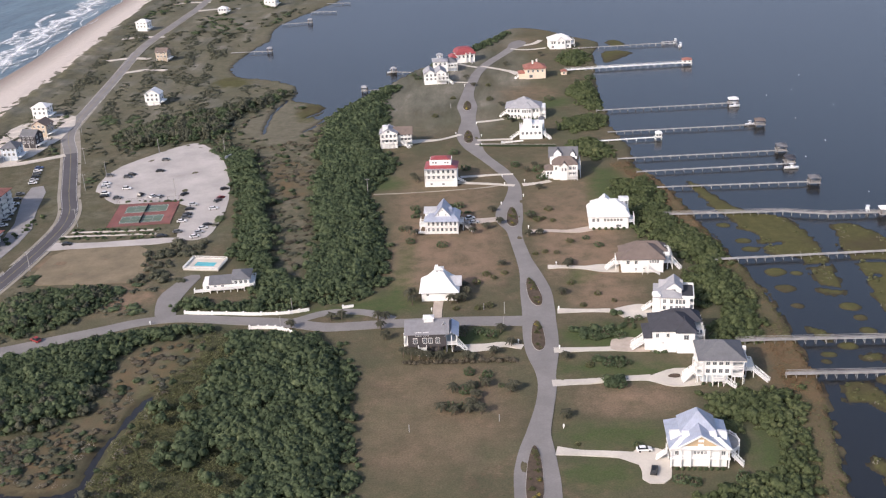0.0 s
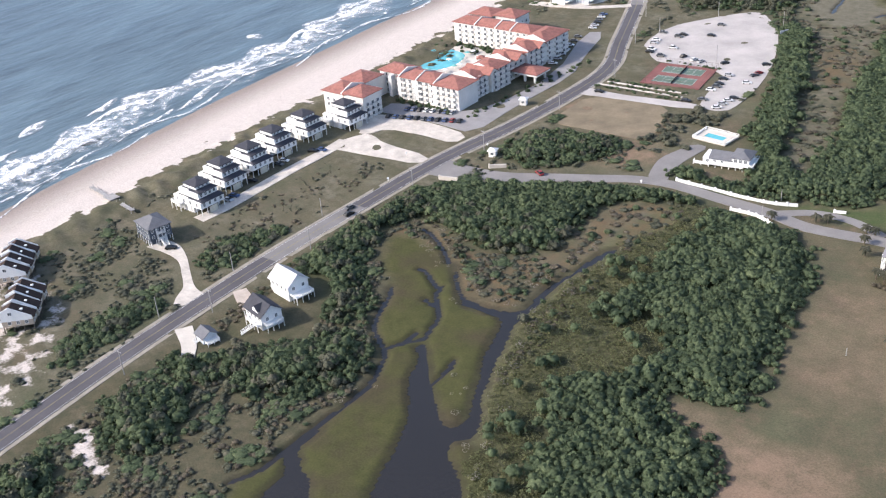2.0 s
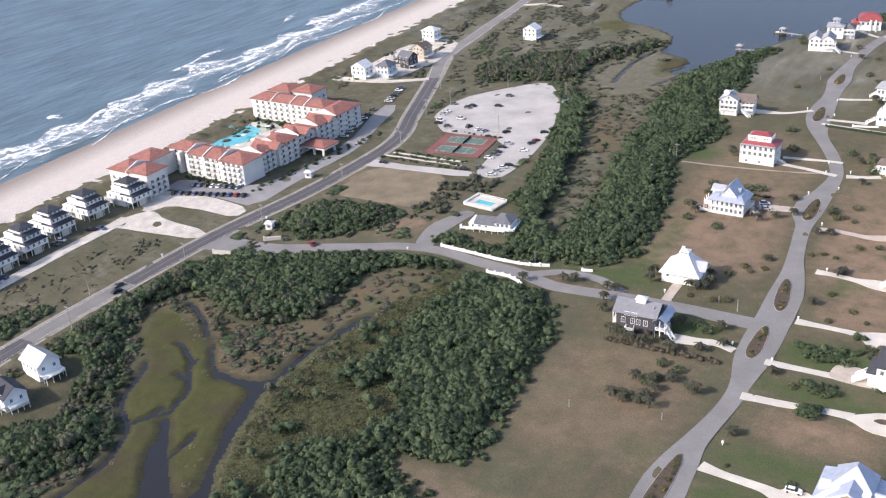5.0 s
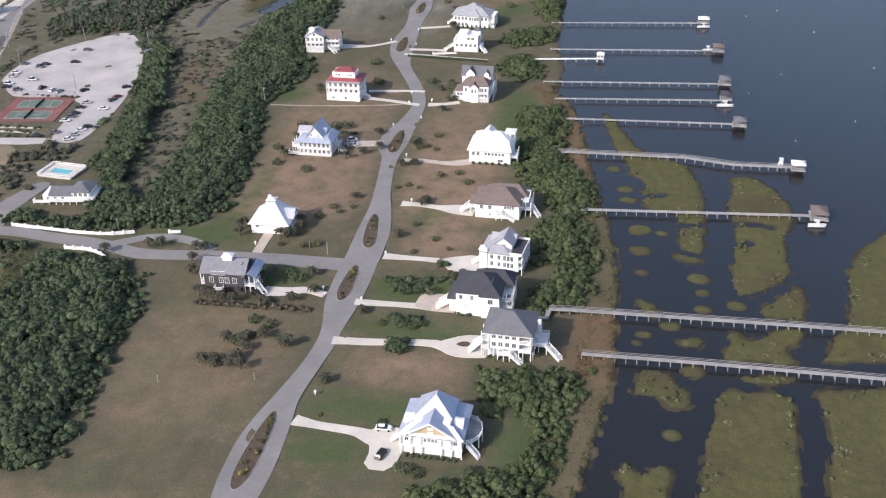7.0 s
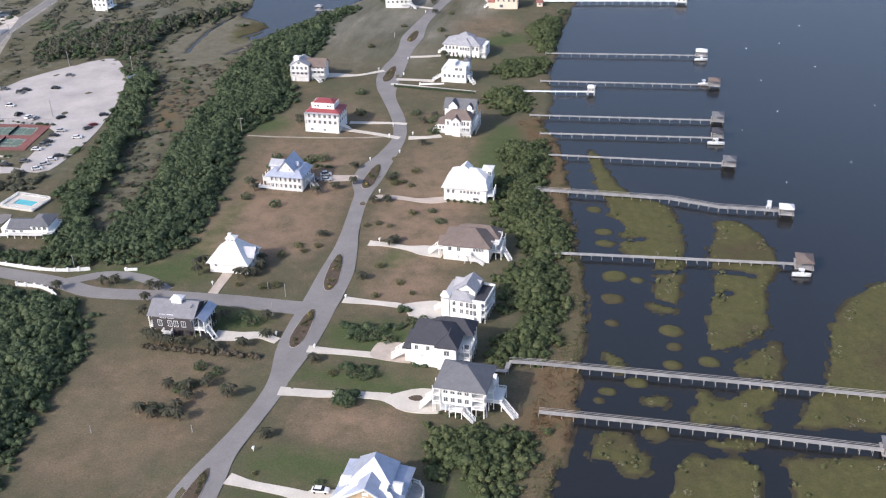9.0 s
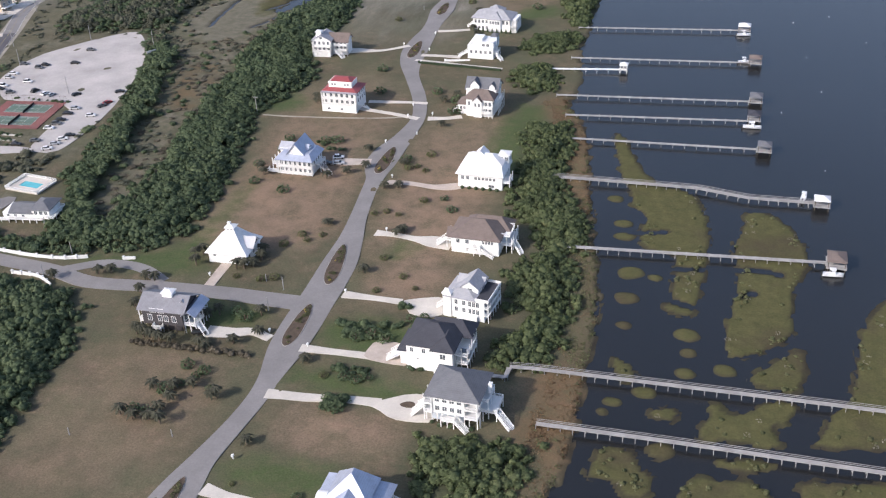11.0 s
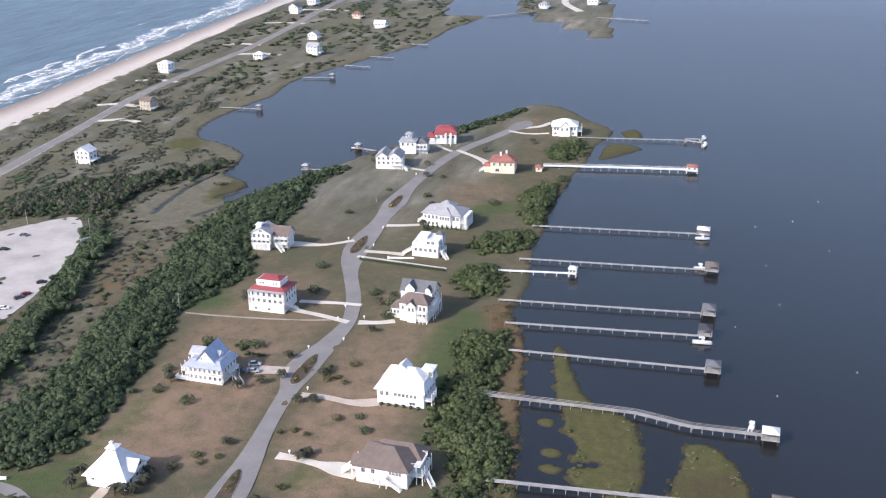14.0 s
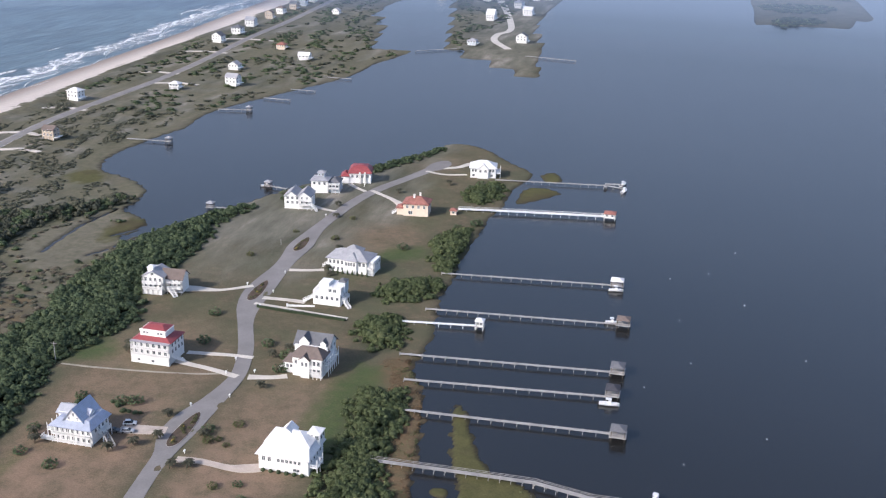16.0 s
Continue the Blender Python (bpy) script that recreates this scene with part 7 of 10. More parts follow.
def charcoal_house():
    h = Build("beach_house", "charcoal house on pilings with pale metal gable roof and white windows", -37.5, 331, 3)
    h.pilings(-8.6, 8.2, -5.2, 5.2, 3.0, 2.8, "wood_dark")
    h.block(-8.2, 5.4, -5.0, 5.0, 2.6, 8.2, "charcoal")
    h.block(-5, 4, -3.8, 4, 0, 3.0, "charcoal", "ground_wall")
    h.gable(-8.8, 6.0, -5.2, 5.2, 8.2, 2.8, "metal_grey", "x", 0.6, "charcoal")
    h.block(-2.4, 1.0, -1.4, 1.4, 10.4, 11.9, "trim", "cupola")
    h.hip(-2.4, 1.0, -1.4, 1.4, 11.9, 0.6, "metal_white", 0.3)
    h.dormer(4.6, -2.2, 8.3, 1.8, 3.0, 1.2, 0.9, "metal_pale", "s", "charcoal")
    h.windows("s", -5.0, spread(-5.6, -0.4, 2), 7.0, 1.9, 1.3)
    h.windows("s", -5.0, [-5.6, -2.2, -0.2, 2.4], 4.0, 1.3, 2.0)
    h.deck(5.4, 9.2, -4.6, 4.6, 3.1, "sen", True, 6.8, step=1.8)
    h.gable(5.2, 9.6, -5.0, 5.0, 6.9, 1.4, "metal_blue", "y", 0.3, None)
    h.deck(-9.6, -8.2, -4.6, 4, 3.1, "swn", True, 8.0)
    h.stairs((9.2, -3, 3.1), (12.6, -5, 0), 1.6)
    h.deck(-4.6, -1.6, -6.8, -5.0, 2.2, "swe")
    h.windows("e", 5.4, spread(-4.6, 4.6, 3), 4.0, 1.4, 2.0)


charcoal_house()


def blue_roof_house():
    h = Build("beach_house", "white porch house with blue metal roof and tall south gable", -42, 441)
    h.root.scale = (0.87, 0.9, 0.95)
    h.block(-7.8, 8.4, -5.6, 6.2, 0, 6.6)
    for z in (0.5, 3.4):
        h.deck(-8.4, 8.8, -7.0, -5.6, z, "swe", True, 6.5, step=2.4)
    h.hip(-8.6, 9.0, -7.0, 6.6, 6.6, 2.2, "metal_blue", 0.5, (-6.4, 6.8, -4.0, 5.6), "porch_roof")
    h.gable(-4.8, 6.0, -4.8, 6.4, 7.4, 6.0, "metal_blue", "y", 0.6)
    h.windows("s", -4.75, [-1.2, 2.4], 8.6, 0.8, 1.2)
    h.windows("s", -4.75, [0.6], 10.2, 0.8, 1.2)
    h.block(-8.6, -4.6, -1.0, 5.8, 6.8, 9.2)
    h.gable(-9.0, -3.0, -1.2, 6.0, 9.0, 1.8, "metal_pale", "x", 0.4)
    h.windows("s", -5.6, spread(-7.6, 8.2, 7), 3.9, 1.1, 2.0)
    h.windows("s", -5.6, spread(-7.6, 8.2, 7), 1.0, 1.1, 1.9)
    h.deck(-11.4, -7.8, -5.0, 1.5, 3.4, "swn", True, 6.0)
    h.windows("e", 8.4, spread(-4, 5.8, 4), 4.0, 1.1, 1.7)
    h.dormer(5.0, 1.0, 8.2, 3.4, 3.4, 1.2, 1.4, "metal_blue", "e")
    h.deck(8.4, 11.0, -2, 4, 3.4, "sen")
    h.stairs((11.0, -1, 3.4), (16.5, -4.5, 0.1), 2.0, "wood")
    h.deck(-13, -8.4, -7.4, -4.6, 0.9, "sw", False)


blue_roof_house()


def red_roof_house():
    h = Build("beach_house", "three-storey white house with red metal hip roofs", -47, 503.5)
    h.root.scale = (0.94, 0.94, 0.96)
    h.block(-8.2, 8.4, -6.2, 6.6, 0, 9.2)
    h.block(-8.6, 8.8, -7.4, -6.2, 0, 3.2, "white", "porch_base")
    for z in (3.4, 6.3):
        h.deck(-8.6, 8.8, -7.4, -6.2, z, "swe", True, 9.1, step=2.9)
    h.hip(-8.6, 8.8, -5.4, 7.0, 9.3, 1.3, "metal_red", 0.3, (-6.2, 5.8, -3.0, 4.6), "porch_roof")
    part("roof_terrace", boxes((-8.8, 9.0, -7.6, -5.6, 9.2, 9.36)), M["shingle_pale"], h.root, "pale flat porch roof")
    h.block(-6.0, 5.6, -3.2, 4.4, 10.2, 13.0, "white", "upper_wall")
    h.hip(-5.4, 5.0, -2.6, 4.6, 13.0, 1.3, "metal_red", 0.4, (-3.2, 2.8, 0.2, 2.0))
    part("parapet", boxes((-6.1, 5.7, -3.4, -3.15, 12.4, 13.4)), M["trim"], h.root)
    h.windows("s", -3.2, [-4.0, -2.6, 2.4, 3.8], 11.5, 0.9, 1.1)
    h.windows("s", -6.2, spread(-7.8, 8, 6), 7.0, 1.2, 1.9)
    h.windows("s", -6.2, spread(-7.8, 8, 6), 4.1, 1.2, 1.9)
    h.windows("s", -7.4, [-5, 1.4], 1.0, 1.2, 1.0)
    h.windows("e", 8.4, spread(-4.6, 6.2, 4), 7.0, 1.1, 1.7)
    h.windows("e", 8.4, spread(-4.6, 6.2, 4), 4.1, 1.1, 1.7)
    h.windows("e", 5.0, [-1, 2.6], 11.7, 0.9, 1.1)
    h.garage("e", 8.4, [-3, 0.4, 3.8])
    h.stairs((8.8, -4.5, 3.4), (12.5, -1.0, 0.1), 1.8)


red_roof_house()


def stepped_gable_house():
    h = Build("beach_house", "white house with brown-grey gables and layered balconies", -78, 567, 4)
    h.root.scale = (0.95, 0.95, 0.95)
    h.block(-9, 1.2, -5.4, 5.0, 0, 8.6)
    h.gable(-9.2, 1.4, -5.6, 5.2, 8.6, 2.8, "shingle_pale", "y", 0.4)
    h.block(-7.2, -4.2, -3.4, 0, 9.4, 12.4, "white", "tower_wall")
    h.hip(-7.2, -4.2, -3.4, 0, 12.4, 0.6, "metal_white", 0.3)
    h.block(1.2, 9.4, -2.4, 5.4, 0, 7.4)
    h.gable(-1.0, 9.8, -2.6, 5.6, 7.4, 3.4, "shingle_brown", "x", 0.5)
    for z in (2.9, 5.6):
        h.deck(-8.6, 1.4, -7.4, -5.4, z, "swe", True, 8.2, step=2.5)
        h.deck(2.6, 9.8, -4.6, -2.4, z, "swe", True, 7.2, step=2.4)
    h.windows("s", -5.4, spread(-8.6, 1, 4), 6.2, 1.2, 1.7)
    h.windows("s", -5.4, spread(-8.6, 1, 4), 3.4, 1.2, 1.7)
    h.windows("s", -5.55, [-3.9], 9.2, 1.3, 1.2)
    h.windows("s", -2.4, spread(2.8, 9.2, 3), 3.4, 1.2, 1.7)
    h.windows("s", -2.4, spread(2.8, 9.2, 3), 6.0, 1.2, 1.2)
    h.block(-8.4, 1.0, -6.9, -5.4, 0, 2.6, "white", "base_wall")
    h.stairs((4, -4.6, 2.9), (8.5, -8, 0.1), 2.0)


stepped_gable_house()


# ---------- houses at the end of the lane ----------
def grey_twin_gable_house():
    h = Build("beach_house", "white house with pale twin gables near the cove", -67, 704, 8)
    h.block(-7.5, 7.5, -6, 6, 0, 7.6)
    h.gable(-7.6, 0.4, -6.2, 6.2, 7.6, 2.8, "shingle_pale", "y", 0.5)
    h.gable(-0.4, 7.6, -6.2, 6.2, 7.6, 2.8, "shingle_pale", "y", 0.5)
    for z in (2.9, 5.4):
        h.deck(1, 8.8, -8, -6, z, "swe", True, 7.4)
    h.windows("s", -6, spread(-7, 7, 5), 5.6, 1.2, 1.5)
    h.windows("s", -6, spread(-7, 7, 5), 3.0, 1.2, 1.5)
    h.windows("e", 7.5, spread(-5, 5, 4), 5.6, 1.1, 1.5)
    h.stairs((8.6, -7, 2.9), (12, -9, 0))


grey_twin_gable_house()


def belvedere_house():
    h = Build("beach_house", "white blocky house with lattice towers and belvedere", -63, 737, 8)
    h.block(-8, 2, -6, 5, 0, 7.8)
    h.block(2, 8.5, -4, 6, 0, 6.4, "paleblue")
    h.hip(-8.2, 2.2, -6.2, 5.2, 7.8, 1.6, "shingle_pale", 0.5)
    h.hip(2, 8.7, -4.2, 6.2, 6.4, 2.0, "shingle_grey", 0.4)
    h.block(-5, -1, -1, 3, 8.6, 11.2, "paleblue", "belvedere_wall")
    h.hip(-5, -1, -1, 3, 11.2, 1.2, "shingle_pale", 0.6)
    h.windows("s", -1, [-4, -2], 9.4, 1.1, 1.2)
    for z in (2.9, 5.4):
        h.deck(2, 9, -6, -4, z, "swe", True, 6.4)
    h.windows("s", -6, spread(-7.6, 1.6, 3), 5.2, 1.2, 1.6)
    h.windows("s", -4, spread(2.4, 8.2, 3), 3.4, 1.2, 1.7)
    h.windows("e", 8.5, spread(-3, 5.4, 3), 3.4, 1.1, 1.6)


belvedere_house()


def red_dome_house():
    h = Build("beach_house", "white house with a steep rounded red metal roof", -52, 763, 14)
    h.block(-5, 8.5, -6, 6, 0, 6.4)
    h.block(-9.5, -5, -6.5, 2, 0, 4.6)
    bm = bmesh.new()
    rings = [[bm.verts.new((1.75 + sx * 7.5 * k, sy * 6.8 * k, z)) for sx, sy in ((-1, -1), (1, -1), (1, 1), (-1, 1))] for k, z in ((1, 6.3), (0.88, 8.2), (0.62, 9.8), (0.28, 10.6))]
    for a, b in zip(rings, rings[1:]):
        for i in range(4):
            j = (i + 1) % 4
            bm.faces.new((a[i], a[j], b[j], b[i]))
    bm.faces.new(rings[-1])
    bm.faces.new(rings[0][::-1])
    part("roof", bm, M["metal_red"], h.root)
    h.hip(-9.7, -4.8, -6.7, 2.2, 4.6, 2.2, "metal_red", 0.4)
    h.windows("s", -6, spread(-4.4, 8, 4), 3.6, 1.3, 1.8)
    h.windows("e", 8.5, spread(-5, 5, 4), 3.6, 1.3, 1.8)
    for x in (1.8, 5.0):
        part("pier_wall", boxes((x - 0.5, x + 0.5, -7.0, -6, 0, 7.2)), M["stucco"], h.root)
    h.garage("s", -6.5, [-8, -6.2], 1.6, 2.2)


red_dome_house()


def terracotta_house():
    h = Build("beach_house", "peach stucco house with terracotta hip roof and two chimneys", 1, 711, 6)
    h.block(-7, 7, -5.5, 5.5, 0, 7.2, "peach")
    h.hip(-7.2, 7.2, -5.7, 5.7, 7.2, 3.2, "terracotta", 0.6)
    h.block(-11, -7, -4, 2, 0, 4.0, "peach")
    h.hip(-11.2, -6.8, -4.2, 2.2, 4.0, 1.4, "terracotta", 0.4)
    h.chimney(-1.5, -1.5, 8, 11.6, "stucco")
    h.chimney(1.5, 1.0, 8, 11.9, "stucco")
    h.windows("s", -5.5, spread(-6.4, 6.4, 4), 4.6, 1.2, 1.6)
    h.windows("s", -5.5, [-3], 1.0, 2.2, 1.9)
    h.windows("e", 7, spread(-4.8, 4.8, 3), 4.6, 1.2, 1.6)
    h.stairs((-11, -2, 2), (-14, -3, 0), 2)
    g = Build("garden_pavilion", "small peach pavilion with terracotta roof in the garden", 21, 716, 6, 0, "pavilion")
    g.block(-1.8, 1.8, -1.8, 1.8, 0, 2.6, "peach")
    g.hip(-1.9, 1.9, -1.9, 1.9, 2.6, 1.3, "terracotta", 0.4)
    g.windows("s", -1.8, [0], 0.9, 1.2, 1.2)


terracotta_house()


def cream_point_house():
    h = Build("beach_house", "cream-white house with pale hip roofs at the point", 20, 799, 10)
    h.block(-8, 8, -6, 6, 0, 6.6)
    h.hip(-8.2, 8.2, -6.2, 6.2, 6.6, 3.6, "metal_white", 0.6)
    h.gable(-3.5, 3.5, -7.5, 0, 6.4, 3.0, "metal_white", "y", 0.4)
    h.block(-3.4, 3.4, -7.4, -6, 0, 6.6, "white", "bay_wall")
    h.windows("s", -7.4, [-1.6, 1.6], 4.0, 1.3, 1.7)
    h.windows("s", -6, [-6.4, -4.6, 4.6, 6.4], 4.0, 1.1, 1.6)
    h.windows("e", 8, spread(-5, 5, 3), 4.0, 1.2, 1.6)
    h.deck(8, 11, -5, 4, 3, "sen", True, 6)
    h.windows("s", -6, [-6, 5.5], 1.0, 1.4, 1.4)


cream_point_house()


# ---------- beach side ----------
def townhouse(i, x, y):
    h = Build("townhouse", "white beach townhouse with stacked dark hip roofs, open parking below", x, y, -2, 0, "townhouse", "row of beach townhouses")
    h.pilings(-9, 8.6, -6, 6, 3.0, 3.4)
    h.block(-8.6, 3.0, -5.6, 5.6, 0.1, 3.0, "stucco", "ground_wall")
    h.block(-9, 8.6, -6, 6, 3.0, 5.8, "white")
    h.hip(-8.0, 8.8, -5.2, 6.0, 5.8, 0.9, "shingle_dark", 0.3, (-6.6, 6.6, -4.4, 4.4), "lower_roof")
    h.block(-6.4, 6.4, -4.8, 4.8, 5.8, 9.0, "white")
    h.hip(-5.6, 6.6, -4.2, 4.8, 9.0, 0.8, "shingle_dark", 0.3, (-4.2, 4.2, -3.3, 3.3), "middle_roof")
    h.block(-4, 4, -3.6, 3.6, 9.0, 11.2, "white")
    h.hip(-4.1, 4.1, -3.7, 3.7, 11.2, 1.4, "shingle_dark", 0.35)
    h.windows("e", 8.6, spread(-5.6, 5.6, 4), 3.8, 1.0, 1.4)
    h.windows("e", 6.4, spread(-4.4, 4.4, 4), 7.2, 1.0, 1.3)
    h.windows("e", 4, spread(-3.2, 3.2, 3), 10.0, 0.8, 1.0)
    h.windows("s", -6, spread(-8.4, 8, 4), 3.8, 1.0, 1.4)
    h.deck(-9, -3, -7.8, -6, 3.1, "swe", True)
    part("terrace_wall", boxes((-6.6, 1.2, -6.3, -6.1, 5.8, 6.9), (-6.6, -6.4, -6.3, -4.8, 5.8, 6.9)), M["trim"], h.root, "rounded white terrace wall")
    part("terrace_wall", boxes((-4.6, 1.0, -5.1, -4.9, 9.0, 10.0)), M["trim"], h.root, "white terrace wall")
    part("entry_wall", boxes((8.6, 8.9, -2, 2, 0.1, 2.8)), M["cream"], h.root)


for i, (x, y) in enumerate([(-293, 243), (-300, 262), (-302, 279.5), (-306, 298), (-307, 318.5), (-299, 338)]):
    townhouse(i, x, y)


def slate_villa():
    h = Build("beach_house", "dark slate-blue beach house with white trim on pilings", -286.5, 214.5, -12)
    h.root.scale = (0.86, 0.86, 0.9)
    h.pilings(-7, 7, -5.5, 5.5, 2.8)
    h.block(-6.8, 6.8, -5.2, 5.4, 2.8, 8.4, "navy")
    h.block(-5, 5, -4, 4.5, 0, 2.8, "navy", "ground_wall")
    h.hip(-7, 7, -5.4, 5.6, 8.4, 2.8, "shingle_grey", 0.4)
    for z in (3.6, 6.4):
        h.windows("e", 6.8, spread(-4.8, 5, 4), z, 1.0, 1.4)
        h.windows("s", -5.2, spread(-6.4, 6.4, 5), z, 1.0, 1.4)
        h.deck(6.8, 8.4, -2, 2, z - 0.6, "sen", True, 8.2)
    h.stairs((8.4, 0, 3.0), (12.5, 0, 0.1), 2.2)
    w = Build("dune_walkover", "bleached timber boardwalk over the dune", -330, 226, -8, 0, "boardwalk")
    part("walkway", boxes((-18, 18, -0.9, 0.9, 1.6, 1.8)), M["wood"], w.root)
    for k in range(10):
        for s in (-0.8, 0.8):
            part("post", boxes((-17.5 + k * 3.9 - 0.08, -17.5 + k * 3.9 + 0.08, s - 0.08, s + 0.08, -0.5, 2.8)), M["wood"], w.root)
    part("platform", boxes((-3, 3, -2.4, 2.4, 2.2, 2.4)), M["wood"], w.root)


slate_villa()


def roadside_houses():
    a = Build("beach_house", "white gabled house with pale metal roof beside the highway", -211, 214, -9)
    a.root.scale = (0.82, 0.85, 0.8)
    a.block(-7, 6, -5, 5, 0, 7.4)
    a.gable(-7.4, 6.4, -5.2, 5.2, 7.4, 4.2, "metal_pale", "x", 0.5)
    a.windows("s", -5, spread(-6.4, 5.6, 4), 4.6, 1.0, 1.4)
    a.windows("e", 6, [-2.4, 2.4], 4.6, 1.2, 1.5)
    a.windows("e", 6.3, [0], 8.4, 1.0, 1.2)
    a.deck(6, 11, -4.6, 4.2, 3.2, "sen", True)
    a.stairs((-7.2, -2, 3), (-10.5, -3, 0.1))
    b = Build("beach_house", "white house with dark shingle gable and long front stair", -205, 196, -12)
    b.root.scale = (0.85, 0.85, 0.82)
    b.block(-6.5, 5.5, -4.6, 4.6, 0, 6.8)
    b.gable(-6.8, 5.8, -4.8, 4.8, 6.8, 3.8, "shingle_dark", "x", 0.5)
    b.dormer(1.0, -4.4, 6.9, 4.2, 4.0, 1.2, 1.8, "shingle_dark")
    b.deck(-3.5, 5.5, -6.8, -4.6, 3.0, "swe", True, 6.6)
    b.stairs((3.0, -6.8, 3.0), (1.0, -12, 0.1), 1.6)
    b.windows("s", -4.6, spread(-6, 5, 4), 3.8, 1.1, 1.6)
    b.windows("e", 5.5, [-2, 2], 3.8, 1.1, 1.6)
    b.deck(5.5, 8.5, -4, 3.5, 3.0, "sen", True)
    b.block(-9.5, -6.5, -2.5, 2.5, 0, 3.0)
    b.hip(-9.6, -6.2, -2.7, 2.7, 3.0, 0.9, "metal_white", 0.3)
    s = Build("shed", "small grey-roofed shed with white trim by the road", -213.5, 178, -12, 0, "shed")
    s.root.scale = (0.85, 0.85, 0.85)
    s.block(-3.6, 2.4, -3.0, 3.0, 0, 3.0, "paleblue")
    s.gable(-3.8, 2.6, -3.2, 3.2, 3.0, 2.0, "shingle_grey", "x", 0.4, "paleblue")
    s.deck(2.4, 5, -2.6, 2.6, 1.0, "sen")
    s.windows("s", -3, [-1.8, 1], 1.2, 0.9, 1.1)
    s.stairs((-1, -3.2, 1.0), (-1.6, -5.5, 0.05))


roadside_houses()


def saltbox_row(x, y, n):
    """A stepped row of narrow units whose brown roofs fall to the landward side, with white party walls between them."""
    h = Build("beach_rowhouse", "weathered narrow beach row house with brown shingle roofs", x, y, 46, 0, "row house", "dark-roofed row houses")
    w, d = 5.2, 5.3
    for k in range(n):
        y0, s, up = d * k, 0.5 * (k % 2), 0.35 * (k % 3)
        h.pilings(-w + s, w + s, y0, y0 + d, 2.4, 3.4, "wood_dark")
        h.block(-w + s, w + s, y0 + 0.15, y0 + d - 0.15, 2.4, 5.2, "beige")
        for q, t, paint, nm in ((y0, 0.3, "white", "end_wall"), (y0 + d - 0.3, 0.3, "white", "end_wall")):
            bm = bmesh.new()
            v = [bm.verts.new(p) for yy in (q, q + t) for p in ((-w + s, yy, 4.6), (w + s, yy, 4.6), (w + s, yy, 5.9), (-w * 0.35 + s, yy, 9.9 + up), (-w + s, yy, 8.3 + up))]
            bm.faces.new(v[:5][::-1])
            bm.faces.new(v[5:])
            for a in range(5):
                b = (a + 1) % 5
                bm.faces.new((v[a], v[b], v[5 + b], v[5 + a]))
            part(nm, bm, M[paint], h.root, "white end wall rising over the roof")
        bm = bmesh.new()
        prof = [(-w - 0.4 + s, 7.5 + up), (-w * 0.35 + s, 9.3 + up), (w + 0.5 + s, 5.2)]
        v = [bm.verts.new((px, yy, pz + o)) for yy in (y0 + 0.3, y0 + d - 0.3) for o in (0.0, -0.3) for px, pz in prof]
        for a, b, c, e in ((0, 1, 7, 6), (1, 2, 8, 7), (3, 4, 10, 9), (4, 5, 11, 10), (0, 3, 9, 6), (2, 5, 11, 8), (0, 1, 4, 3), (1, 2, 5, 4), (6, 7, 10, 9), (7, 8, 11, 10)):
            bm.faces.new((v[a], v[b], v[c], v[e]))
        part("roof", bm, M["shingle_umber"], h.root)
        part("skylight", boxes((1.0 + s, 2.0 + s, y0 + 2.0, y0 + 3.0, 7.35 + up * 0.5, 7.75 + up * 0.5)), M["trim"], h.root, "small white roof light")
        h.windows("e", w + s, [y0 + 1.6, y0 + 3.7], 3.2, 0.9, 1.2)
        h.deck(-w - 2.0 + s, -w + s, y0 + 0.4, y0 + d - 0.4, 2.6, "w", False)
    h.windows("s", 0, [-2.6, 0.2, 3.0], 3.3, 1.0, 1.2)
    h.windows("s", 0, [-1.8], 6.9, 1.2, 1.1)


saltbox_row(-273, 146, 4)
saltbox_row(-302, 162, 4)


